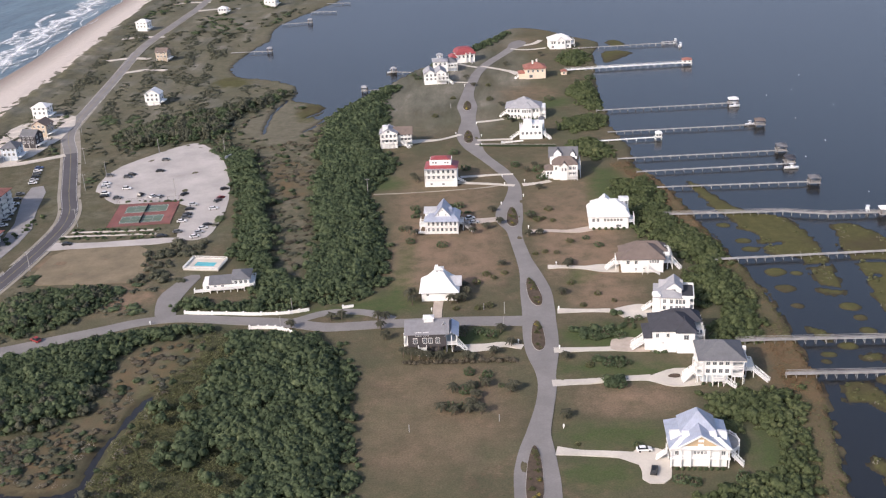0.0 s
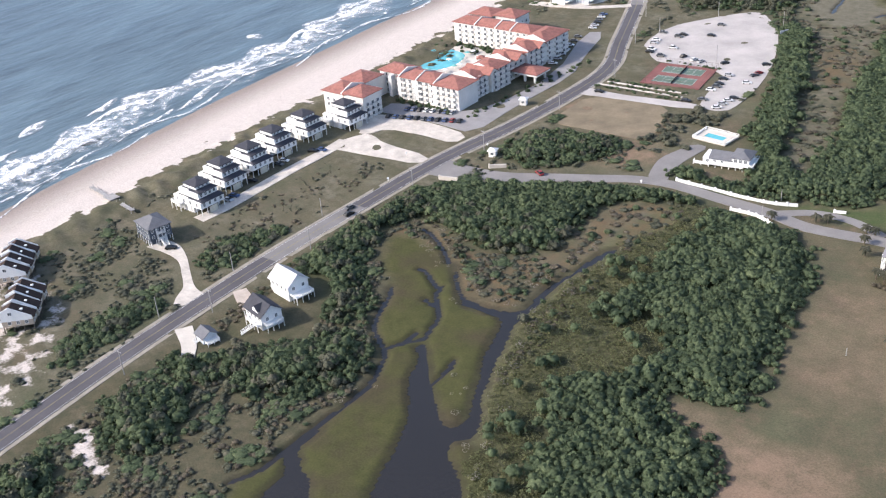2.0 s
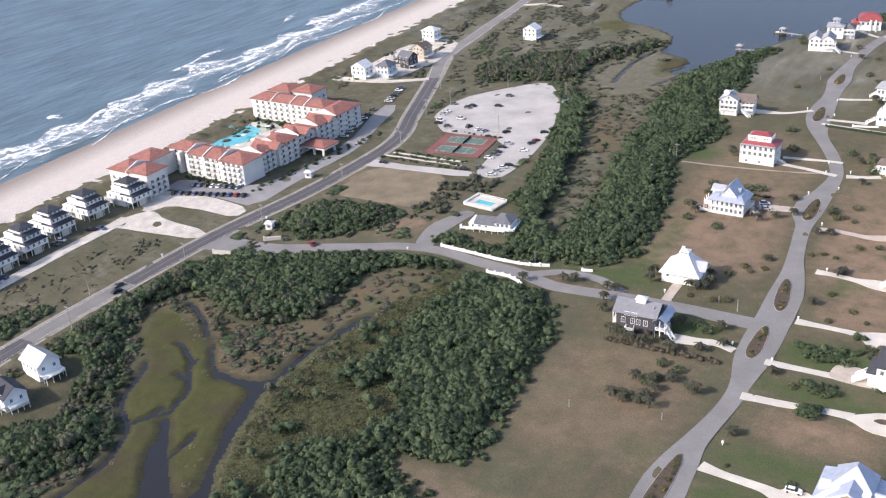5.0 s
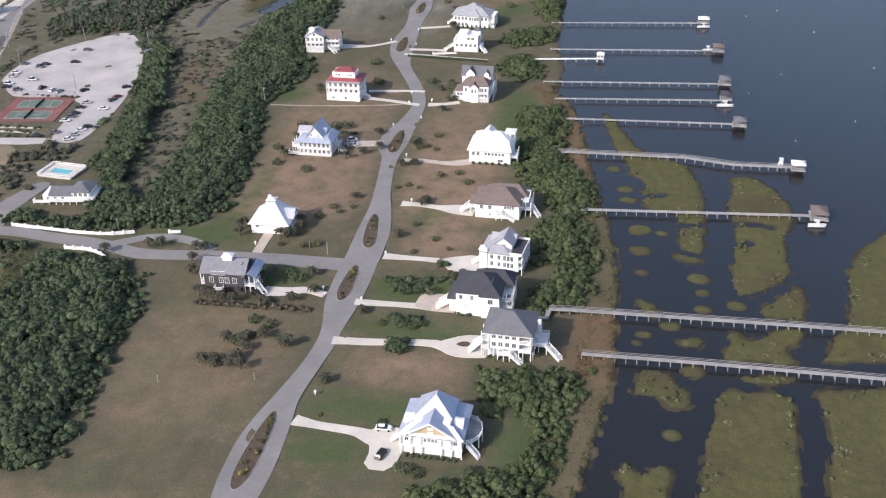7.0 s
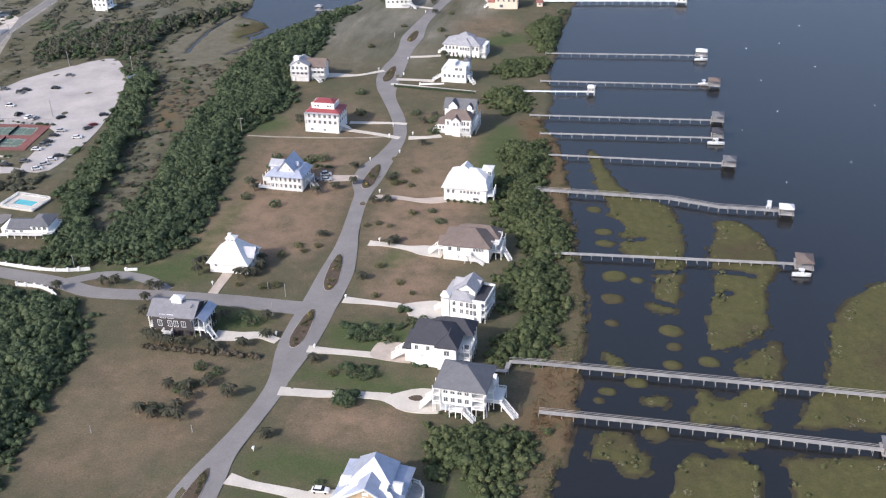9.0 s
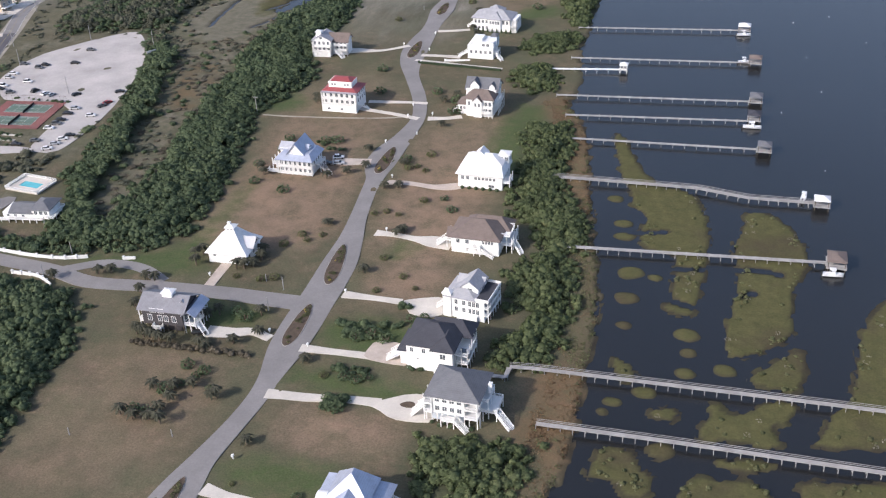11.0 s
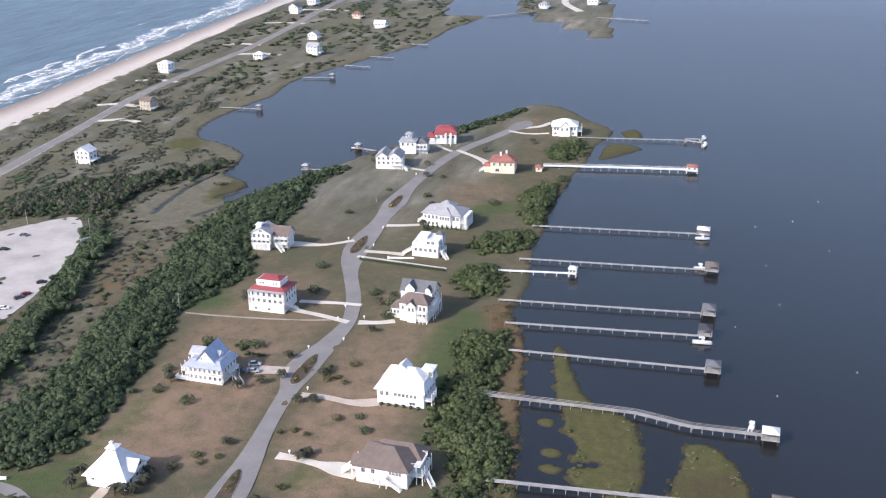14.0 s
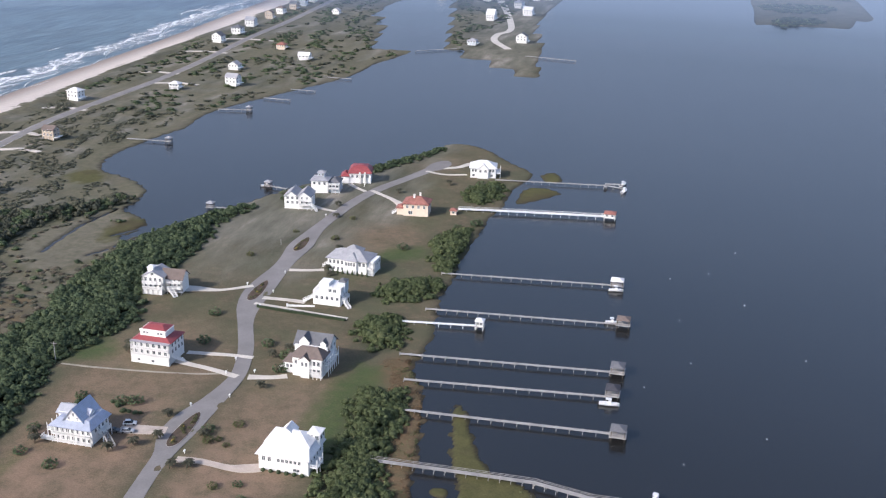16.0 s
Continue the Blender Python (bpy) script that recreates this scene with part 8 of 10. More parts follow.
def pool_house():
    h = Build("pool_house", "white clubhouse with grey roof and wrap deck beside the pool", -127, 383, 8, 0, "clubhouse")
    h.block(-9, 3, -4, 4, 0, 3.2, "white")
    h.block(3, 10, -4.4, 4.4, 1.2, 5.0, "white")
    h.pilings(3, 10, -4.4, 4.4, 1.4)
    h.hip(3, 10.2, -4.6, 4.6, 5.0, 1.8, "shingle_grey", 0.6)
    h.gable(-6, 3.2, -4.2, 4.2, 3.4, 1.8, "shingle_grey", "x", 0.5)
    h.deck(8, 12, -6, 4, 2.2, "sen", True)
    h.deck(-12.5, -6, -5.8, -3.8, 0.9, "swe", True)
    h.deck(-6, 8, -6.2, -4.2, 1.6, "s", True)
    h.windows("s", -4, [-7, -4, -1], 1.2, 1.1, 1.2)
    h.windows("s", -4.4, [4.6, 6.6, 8.6], 2.8, 1.1, 1.4)
    p = Build("swimming_pool", "turquoise swimming pool in a white fenced deck", -142, 404, -6, 0, "pool")
    p.root.scale = (0.88, 0.82, 0.9)
    part("pool_deck", boxes((-9, 9, -7, -2.6, 0, 0.7), (-9, 9, 2.6, 7, 0, 0.7), (-9, -5.2, -2.6, 2.6, 0, 0.7), (5.2, 9, -2.6, 2.6, 0, 0.7)), M["concrete"], p.root)
    part("pool_water", boxes((-5.2, 5.2, -2.6, 2.6, 0, 0.5)), M["pool"], p.root, "clear turquoise water")
    bm = bmesh.new()
    for a, b in (((-9, -7), (9, -7)), ((9, -7), (9, 7)), ((9, 7), (-9, 7)), ((-9, 7), (-9, -7))):
        for z in (0.8, 1.9):
            beam(bm, (*a, z), (*b, z), 0.06)
        n = 30
        for i in range(n):
            x, y = a[0] + (b[0] - a[0]) * i / n, a[1] + (b[1] - a[1]) * i / n
            box(bm, x - 0.1, x + 0.1, y - 0.1, y + 0.1, 0.7, 1.9)
    part("fence", bm, M["trim"], p.root, "white picket pool fence")


pool_house()


# ---------- beachfront hotel ----------
def hotel():
    h = Build("hotel", "large white stucco beachfront hotel with terracotta tile roofs", 0, 0, 0, 0, "hotel")
    fr, pn = window_meshes(1.5, 1.7)

    def balconies(face, at, a, b, floors, n):
        for f in range(floors):
            z = 0.3 + f * 2.75
            h.windows(face, at, spread(a, b, n), z + 0.4, 1.6, 1.6)
            for q in spread(a, b, n):
                w = (b - a) / n * 0.40
                m = {"s": pose(q, at, z), "e": pose(at, q, z, 0, 0, 90), "n": pose(q, at, z, 0, 0, 180)}[face]
                key = ("balcony", round(w, 2))
                if key not in CACHE:
                    bm = boxes((-w, w, -1.3, 0, -0.15, 0), (-w, w, -1.3, -1.18, 0, 0.95), (-w, -w + 0.12, -1.3, 0, 0, 0.95), (w - 0.12, w, -1.3, 0, 0, 0.95))
                    CACHE[key] = bpy.data.meshes.new("balcony")
                    bm.to_mesh(CACHE[key])
                    bm.free()
                    CACHE[key].materials.append(M["stucco"])
                shared("balcony", CACHE[key], h.root, m)

    def wing(x0, x1, y0, y1, z, rise=2.3):
        h.block(x0, x1, y0, y1, 0, z, "stucco")
        h.hip(x0, x1, y0, y1, z, rise, "terracotta", 0.9)

    wing(-313, -296, 380, 392, 11.4)
    wing(-298, -274, 377, 390, 11.4)
    wing(-276, -260, 376, 391, 11.2)
    balconies("s", 380, -311, -298, 4, 3)
    balconies("s", 377, -296, -275, 4, 6)
    balconies("s", 376, -274, -261, 4, 4)
    for x in (-309, -303, -297, -286):
        part("pier_wall", boxes((x - 1.0, x + 1.0, 376.0, 379.0, 0, 11)), M["stucco"], h.root)
    for y0, y1, z in ((391, 404, 10.2), (404, 420, 10.9), (420, 436, 10.2), (436, 452, 10.9), (452, 475, 11.4)):
        wing(-275, -263 + (2 if z > 10.5 else 0), y0, y1, z, 2.6)
        balconies("e", -263 + (2 if z > 10.5 else 0), y0 + 1, y1 - 1, 4, 3)
    for y in (404, 428, 448):
        h.gable(-275, -259.5, y - 3.5, y + 3.5, 10.9, 2.2, "terracotta", "x", 0.6, "stucco")
    wing(-327, -275, 460, 473, 11.6)
    balconies("s", 460, -325, -277, 4, 11)
    wing(-320, -306, 346, 360, 11.0, 2.6)
    wing(-307, -294, 346, 359, 11.6, 2.8)
    balconies("s", 346, -319, -295, 3, 6)
    balconies("e", -294, 347, 358, 3, 3)
    wing(-322, -308, 362, 376, 11.0, 2.4)
    wing(-329, -314, 478, 492, 11.0, 2.4)
    wing(-313, -299, 480, 494, 11.4, 2.6)
    balconies("e", -299, 481, 493, 3, 3)
    def gable_parapet(axis, at, a, b, z, rise):
        """A white stepped gable wall standing proud of the tiles."""
        bm = bmesh.new()
        pts = [(a, z - 0.4), (b, z - 0.4), (b, z + 0.5), ((a + b) / 2, z + rise), (a, z + 0.5)]
        rows = [[bm.verts.new((q, at + o, zz) if axis == "y" else (at + o, q, zz)) for q, zz in pts] for o in (-0.3, 0.3)]
        bm.faces.new(rows[0])
        bm.faces.new(rows[1][::-1])
        for i in range(5):
            bm.faces.new((rows[0][i], rows[0][(i + 1) % 5], rows[1][(i + 1) % 5], rows[1][i]))
        part("gable_parapet", bm, M["stucco"], h.root, "white gable parapet")

    for y, z in ((391, 11.2), (404, 11.0), (420, 11.0), (436, 11.0), (452, 11.4)):
        gable_parapet("y", y, -276, -260.5, z, 3.1)
    for x, z in ((-297, 11.4), (-286, 11.4), (-275, 11.3)):
        gable_parapet("x", x, 375.8, 391.2, z, 2.9)
    for x in (-312, -298, -288):
        gable_parapet("x", x, 459, 474, 11.6, 2.9)
    gable_parapet("x", -307, 345, 361, 11.3, 3.2)
    h.block(-261, -247, 423, 435, 3.6, 5.0, "stucco", "porte_cochere")
    for x in (-249, -255):
        for y in (424.5, 433.5):
            part("column", boxes((x - 0.5, x + 0.5, y - 0.5, y + 0.5, 0, 3.6)), M["stucco"], h.root)
    h.hip(-262, -247, 423, 435, 5.0, 1.8, "terracotta", 0.6)
    # pool court
    slab("pavement_pool_court", [(-332, 398), (-280, 396), (-280, 456), (-334, 456)], M["concrete"], "pale paved pool court of the hotel", 0.16)
    p = Build("swimming_pool", "bright turquoise freeform hotel pool", -316, 428, 0, 0, "pool")
    p.root.scale = (1.2, 1.2, 1)
    bm = bmesh.new()
    prism(bm, [tuple(q) for q in chaikin([(-10, -10), (6, -13), (12, -3), (10, 10), (4, 15), (-10, 16), (-14, 9), (-7, 2)], 2)], 0.1, 0.32)
    part("pool_water", bm, M["pool"], p.root, "clear turquoise water")
    bm = bmesh.new()
    prism(bm, [tuple(q * 1.1) for q in chaikin([(-10, -10), (6, -13), (12, -3), (10, 10), (4, 15), (-10, 16), (-14, 9), (-7, 2)], 2)], 0.05, 0.27)
    part("coping", bm, M["concrete"], p.root)
    rnd = random.Random(9)
    for i in range(14):
        c = Build("pool_cabana", "small white-walled cabana with tile roof by the pool", -300 + rnd.uniform(-4, 12), 402 + i * 3.6, rnd.uniform(0, 90), 0, "cabana", "cabanas round the hotel pool") if i % 5 == 0 else None
        if c:
            c.block(-2, 2, -2, 2, 0, 2.6, "stucco")
            c.hip(-2, 2, -2, 2, 2.6, 1.2, "terracotta", 0.4)
            continue
        u = Build("sun_umbrella", "open canvas umbrella beside the pool", -303 + rnd.uniform(-5, 12), 402 + i * 3.4, 0, 0, "umbrella", "umbrellas round the hotel pool")
        bm = bmesh.new()
        tube(bm, (0, 0, 0), (0, 0, 2.6), 0.04, 0.04, 6)
        part("pole", bm, M["trim"], u.root)
        bm = bmesh.new()
        bmesh.ops.create_cone(bm, segments=8, radius1=1.6, radius2=0.05, depth=0.7, cap_ends=True)
        part("canopy", bm, M["umbrella"] if i % 3 == 0 else M["trim"], u.root).matrix_basis = pose(0, 0, 2.4)


hotel()

# ---------- piers, huts and boats on the sound ----------
def mesh_of(key, make, material):
    if key not in CACHE:
        bm = make()
        me = bpy.data.meshes.new(key if isinstance(key, str) else key[0])
        bmesh.ops.recalc_face_normals(bm, faces=bm.faces)
        bm.to_mesh(me)
        bm.free()
        me.materials.append(material)
        CACHE[key] = me
    return CACHE[key]


def post_bm():
    bm = bmesh.new()
    tube(bm, (0, 0, -2.2), (0, 0, 1.35), 0.12, 0.10, 6)
    return bm


def pier(pts, label, width=1.3, z=1.0, mat="wood", step=4.6, rail=False):
    """A timber pier along points: plank deck, stringers and each post."""
    x0, y0 = pts[0]
    root = empty("pier", pose(x0, y0, 0), label, "pier", "piers on the sound")
    P = [Vector((x - x0, y - y0, 0)) for x, y in pts]
    bm = bmesh.new()
    post = mesh_of("pier_post" + mat, post_bm, M["wood"] if mat == "wood" else M["trim"])
    for a, b in zip(P, P[1:]):
        d = b - a
        L = d.length
        ax = d.normalized()
        sd = Vector((-ax.y, ax.x, 0))
        for t in (-0.4, 0.4):
            st = bmesh.new()
            beam(st, a + sd * t * width + Vector((0, 0, z - 0.2)), b + sd * t * width + Vector((0, 0, z - 0.2)), 0.09)
            part("stringer", st, M[mat], root)
        if rail:
            for t in (-0.5, 0.5):
                for zz in (0.45, 0.95):
                    rl = bmesh.new()
                    beam(rl, a + sd * t * width + Vector((0, 0, z + zz)), b + sd * t * width + Vector((0, 0, z + zz)), 0.045)
                    part("rail", rl, M[mat], root)
        k = max(1, int(L / step))
        for i in range(k + 1):
            for t in (-0.5, 0.5):
                p = a + ax * (L * i / k) + sd * t * width
                shared("post", post, root, pose(p.x, p.y, 0))
    # plank deck: one strip with a groove between planks
    side = [(q - p).normalized() for p, q in zip(P, P[1:])]
    rows = []
    for k, (a, b) in enumerate(zip(P, P[1:])):
        n = max(1, int((b - a).length / 0.75))
        s0 = side[max(0, k - 1)] + side[k]
        s1 = side[k] + side[min(len(side) - 1, k + 1)]
        for i in range(n):
            for f, drop in ((0.0, 0.035), (0.03, 0.0), (0.97, 0.0)):
                u = (i + f) / n
                d = s0.lerp(s1, u).normalized()
                rows.append((a.lerp(b, u), Vector((-d.y, d.x, 0)) * width / 2, z - drop))
    rows.append((P[-1], Vector((-side[-1].y, side[-1].x, 0)) * width / 2, z))
    rings = [[bm.verts.new(c - w + Vector((0, 0, zz))), bm.verts.new(c + w + Vector((0, 0, zz))), bm.verts.new(c + w + Vector((0, 0, z - 0.1))), bm.verts.new(c - w + Vector((0, 0, z - 0.1)))] for c, w, zz in rows]
    for p, q in zip(rings, rings[1:]):
        for i in range(4):
            j = (i + 1) % 4
            bm.faces.new((p[i], q[i], q[j], p[j]))
    bm.faces.new(rings[0])
    bm.faces.new(rings[-1][::-1])
    part("deck", bm, M[mat], root)
    return root


def pier_hut(x, y, w, d, label, roof="shingle_grey", walls=False, rot=0):
    h = Build("boat_shelter", label, x, y, rot, 0, "boat shelter", "shelters at the pier ends")
    part("platform", boxes((-w / 2 - 0.6, w / 2 + 0.6, -d / 2 - 0.6, d / 2 + 0.6, 0.85, 1.02)), M["wood"], h.root)
    for sx in (-1, 1):
        for sy in (-1, 0, 1):
            part("post", boxes((sx * w / 2 - 0.12, sx * w / 2 + 0.12, sy * d / 2 - 0.12, sy * d / 2 + 0.12, -2.0, 3.6)), M["wood_dark"] if not walls else M["trim"], h.root)
    if walls:
        h.block(-w / 2 + 0.3, w / 2 - 0.3, -d / 2 + 0.3, d / 2 - 0.3, 1.0, 3.4)
        h.windows("s", -d / 2 + 0.3, [-w / 4, w / 4], 1.8, 1.0, 1.0)
    h.hip(-w / 2, w / 2, -d / 2, d / 2, 3.5, 1.1, roof, 0.5)
    for sy in (-1, 1):
        bm = bmesh.new()
        beam(bm, (-w / 2, sy * d / 2, 1.9), (w / 2, sy * d / 2, 1.9), 0.06)
        part("rail", bm, M["wood"], h.root)
    return h


def boat(x, y, rot, L=7.0, label="white motor boat with a small canopy", z=-0.45, cabin=True):
    root = empty("motor_boat", pose(x, y, z, 0, 0, rot), label, "boat", "boats on the sound")
    bm = bmesh.new()
    rows = []
    for s, wd, zt in ((-0.5, 0.85, 0.95), (-0.2, 1.0, 0.95), (0.15, 0.95, 1.0), (0.38, 0.6, 1.12), (0.5, 0.04, 1.25)):
        b = L * 0.16 * wd
        rows.append([bm.verts.new((s * L, q * b, zz)) for q, zz in ((-1, zt), (-0.75, 0.2), (0, -0.15), (0.75, 0.2), (1, zt))])
    for a, b in zip(rows, rows[1:]):
        for i in range(4):
            bm.faces.new((a[i], a[i + 1], b[i + 1], b[i]))
        bm.faces.new((a[0], b[0], b[4], a[4]))
    bm.faces.new(rows[0])
    part("hull", bm, M["hull"], root)
    part("console", boxes((-0.06 * L, 0.1 * L, -0.5, 0.5, 0.9, 1.9)), M["hull"], root)
    if cabin:
        part("canopy", boxes((-0.18 * L, 0.12 * L, -0.85, 0.85, 2.6, 2.72)), M["hull"], root)
        bm = bmesh.new()
        for sx in (-0.16, 0.1):
            for sy in (-0.75, 0.75):
                beam(bm, (sx * L, sy, 0.9), (sx * L, sy, 2.6), 0.04)
        part("canopy_frame", bm, M["steel"], root)
    part("outboard_motor", boxes((-0.56 * L, -0.5 * L, -0.25, 0.25, 0.3, 1.5)), M["rubber"], root)


GREY_PIER = "weathered grey timber pier reaching into the sound"
pier([(69.5, 331.6), (76, 332.3), (101, 333.2), (124, 334), (147, 334.8), (171, 335.5), (230, 337.5)], "long railed grey timber pier across the marsh", 1.4, 1.3, "wood", 3.2, True)
pier([(82, 309), (118, 310.2), (175, 311)], "long railed grey timber pier across the marsh", 1.4, 1.3, "wood", 3.2, True)
pier([(72, 401.5), (120, 406), (157, 409.5)], GREY_PIER, 1.6, 1.2, "wood", 3.6)
pier([(58, 452), (90, 453), (112, 453.5), (131, 449.5), (155, 450.5)], "bent grey timber pier over the marsh", 1.7, 1.2, "wood", 3.4, True)
pier([(58, 488), (95, 490), (132, 492)], GREY_PIER)
pier([(52, 511), (128, 519)], GREY_PIER)
pier([(44, 532), (127, 540)], GREY_PIER)
pier([(36, 563), (67, 567.5)], "short whitewashed timber pier", 1.5, 1.0, "trim", 5)
pier([(42, 579), (126, 587)], GREY_PIER)
pier([(38, 623), (119, 632)], GREY_PIER)
pier([(22, 723), (60, 729), (104, 735)], "broad white-painted pier with railings", 3.0, 1.2, "trim", 4.5, True)
pier([(30, 789), (97, 798)], GREY_PIER)
pier([(58, 326), (69.3, 326.6), (69.5, 331)], "grey boardwalk through the shrubs", 1.5, 1.3)
pier([(98, 794), (98, 802), (108, 803)], "grey timber pier head with boat slips", 1.6)
pier([(98, 798), (108, 795)], "grey timber finger pier", 1.4)
pier_hut(135, 492, 4.6, 4.6, "grey-roofed open shelter at the pier end")
pier_hut(130, 522, 4.4, 5.0, "dark grey-roofed open shelter with a boat lift", "shingle_dark")
pier_hut(130, 541.5, 4.6, 5.4, "grey-roofed open shelter at the pier end")
pier_hut(128, 588, 5, 4.6, "taupe-roofed open shelter at the pier end", "shingle_brown")
pier_hut(69, 568, 3.0, 3.0, "white gazebo at the short pier", "metal_white", True)
pier_hut(160, 410, 5.2, 6.6, "brown-roofed boat shelter over the marsh edge", "shingle_brown")
pier_hut(156, 450, 4.6, 4.0, "white flat-topped shelter at the pier end", "metal_white")
pier_hut(107, 735.5, 6.0, 5.2, "white pier house with red roof", "terracotta", True)
pier_hut(121, 633, 5.2, 4.4, "white-roofed boat lift at the pier end", "metal_white")
pier_hut(176.5, 311.5, 4.6, 4.6, "grey-roofed open shelter at the marsh pier end")
boat(159, 404, 5, 6.5)
boat(150, 456, 80, 6)
boat(129.5, 515, 4, 7.5)
boat(123, 590, 10, 6)
boat(121, 628, 10, 7)
boat(108, 806, 70, 8)
boat(110, 792, 75, 8)
for (a, b) in (((-238, 809), (-207, 811)), ((-220, 916), (-196, 921)), ((-204, 968), (-180, 966)), ((-196, 1008), (-174, 1008)), ((-186, 1071), (-163, 1071)), ((-93, 685), (-113, 684)), ((-86, 730), (-99, 733)), ((-34, 1252), (20, 1242)), ((-110, 1275), (-150, 1240))):
    pier([a, b], "small grey timber pier on the cove", 1.8, 0.9, "wood", 6)
    if b[1] < 930:
        pier_hut(b[0], b[1], 3.4, 3.4, "small pale shelter on the cove pier", "shingle_pale")
boat(-101, 735, 20, 7)
boat(-470, 1680, 20, 12, "white boat running along the open sea")


def buoys():
    rnd = random.Random(3)
    me = mesh_of("buoy", lambda: boxes((-0.12, 0.12, -0.12, 0.12, -0.3, 0.2)), M["sign"])
    for i in range(10):
        o = new("buoy", me)
        o.matrix_basis = pose(rnd.uniform(140, 215), 480 + i * 24 + rnd.uniform(-8, 8), -0.5, 0, 0, rnd.uniform(0, 90))
        tagged(o, "small white marker buoy floating on the sound", "buoy", "marker buoys")


buoys()


# ---------- vehicles ----------
def car_parts():
    L, W = 4.7, 1.84
    def body():
        bm = bmesh.new()
        prof = [(-2.35, 0.35), (-2.38, 0.75), (-2.2, 0.98), (1.2, 0.98), (2.1, 0.85), (2.34, 0.65), (2.32, 0.35)]
        a = [bm.verts.new((x, -W / 2, z)) for x, z in prof]
        b = [bm.verts.new((x, W / 2, z)) for x, z in prof]
        bm.faces.new(a)
        bm.faces.new(b[::-1])
        for i in range(len(prof)):
            j = (i + 1) % len(prof)
            bm.faces.new((a[j], a[i], b[i], b[j]))
        bmesh.ops.bevel(bm, geom=list(bm.edges), offset=0.06, segments=1, affect='EDGES')
        return bm

    def cabin(top):
        bm = bmesh.new()
        v = [bm.verts.new((x, y, z)) for z, x0, x1, w in ((0.96, -1.95, 1.15, 0.86), (top, -1.5, 0.35, 0.68)) for x, y in ((x0, -w), (x1, -w), (x1, w), (x0, w))]
        for f in ((4, 5, 6, 7), (0, 1, 5, 4), (1, 2, 6, 5), (2, 3, 7, 6), (3, 0, 4, 7)):
            bm.faces.new([v[i] for i in f])
        return bm

    def wheel():
        bm = bmesh.new()
        tube(bm, (0, -0.11, 0), (0, 0.11, 0), 0.33, 0.33, 12)
        return bm
    return body, cabin, wheel


CAR_BODY, CAR_CABIN, CAR_WHEEL = car_parts()
CAR_NAMES = ("white", "black", "silver", "dark blue", "dark red", "grey")


def car(x, y, rot, c, z=0.2, group="cars in the parking lots", kind="sedan", where="parked on the paving"):
    tall = kind != "sedan"
    root = empty("car", pose(x, y, z, 0, 0, rot), f"{CAR_NAMES[c]} {kind} {where}", "car", group)
    shared("body", mesh_of(("car_body", c), CAR_BODY, CAR_PAINT[c]), root)
    cb = shared("glazing", mesh_of(("car_cabin", tall), lambda: CAR_CABIN(1.75 if tall else 1.46), M["carglass"]), root)
    shared("roof_panel", mesh_of(("car_top", c, tall), lambda: boxes((-1.48, 0.33, -0.66, 0.66, (1.75 if tall else 1.46), (1.80 if tall else 1.51))), CAR_PAINT[c]), root)
    for sx in (-1.45, 1.45):
        for sy in (-0.85, 0.85):
            shared("wheel", mesh_of("car_wheel", CAR_WHEEL, M["rubber"]), root, pose(sx, sy, 0.33))


rnd = random.Random(21)
car(33.3, 255.5, 78, 1, 0.2, "cars by the houses", "sedan", "parked on the forecourt")
car(31.5, 266, 5, 0, 0.2, "cars by the houses", "sedan", "parked on the driveway")
car(-27.5, 327, 10, 1, 0.2, "cars by the houses", "truck", "parked beneath the charcoal house")
car(-30, 452, 20, 0, 0.2, "cars by the houses", "truck", "parked beside the blue-roofed house")
car(-28, 447, 15, 2, 0.2, "cars by the houses", "sedan", "parked beside the blue-roofed house")
car(-33, 446, 15, 5, 0.2, "cars by the houses", "sedan", "parked beside the blue-roofed house")
car(38, 333, 60, 5, 0.1, "cars by the houses", "truck", "parked beside the dark-roofed house")
car(-274, 212, 40, 1, 0.2, "cars by the houses", "sedan", "parked beside the slate-blue house")
car(-233, 268, 84, 1, 0.21, "cars on the highway", "sedan", "on the highway")
car(-236.5, 272, 264, 5, 0.21, "cars on the highway", "sedan", "on the highway")
car(-188, 336, 152, 4, 0.18, "cars on the highway", "truck", "on the access lane")
for x, y, a, c, k in ((-229, 522, 10, 5, "sedan"), (-226, 509, 8, 0, "sedan"), (-225, 504, 8, 2, "sedan"), (-221, 494, 5, 0, "van"), (-220, 490, 8, 1, "sedan"), (-218, 519, 0, 5, "truck"), (-217, 523, 0, 1, "sedan"), (-212, 501, 5, 0, "truck"), (-206, 547, 10, 5, "sedan"), (-203, 528, 10, 1, "sedan"),
                      (-159, 498, 30, 1, "sedan"), (-157.5, 485, 60, 4, "sedan"), (-158, 481, 60, 5, "sedan"), (-157, 470, 20, 0, "sedan"), (-169, 470, 15, 1, "sedan"), (-169, 476, 15, 2, "sedan"), (-168, 454, 15, 0, "sedan"), (-167.5, 459, 15, 5, "truck"), (-168, 463, 15, 1, "sedan"), (-156, 435, 30, 0, "sedan"),
                      (-155.5, 440, 30, 2, "sedan"), (-155, 445, 30, 0, "sedan"), (-154, 449, 30, 1, "sedan"), (-201, 491, 80, 1, "van"), (-194, 489, 80, 0, "sedan"), (-190, 488, 80, 2, "sedan"), (-212, 487, 20, 5, "truck"), (-178, 491, 60, 1, "sedan"), (-214, 428, 8, 1, "sedan"), (-166, 441, 20, 5, "sedan"), (-172, 436, 10, 1, "sedan")):
    car(x, y, a, c, 0.15, kind=k, where="parked in the gravel lot")
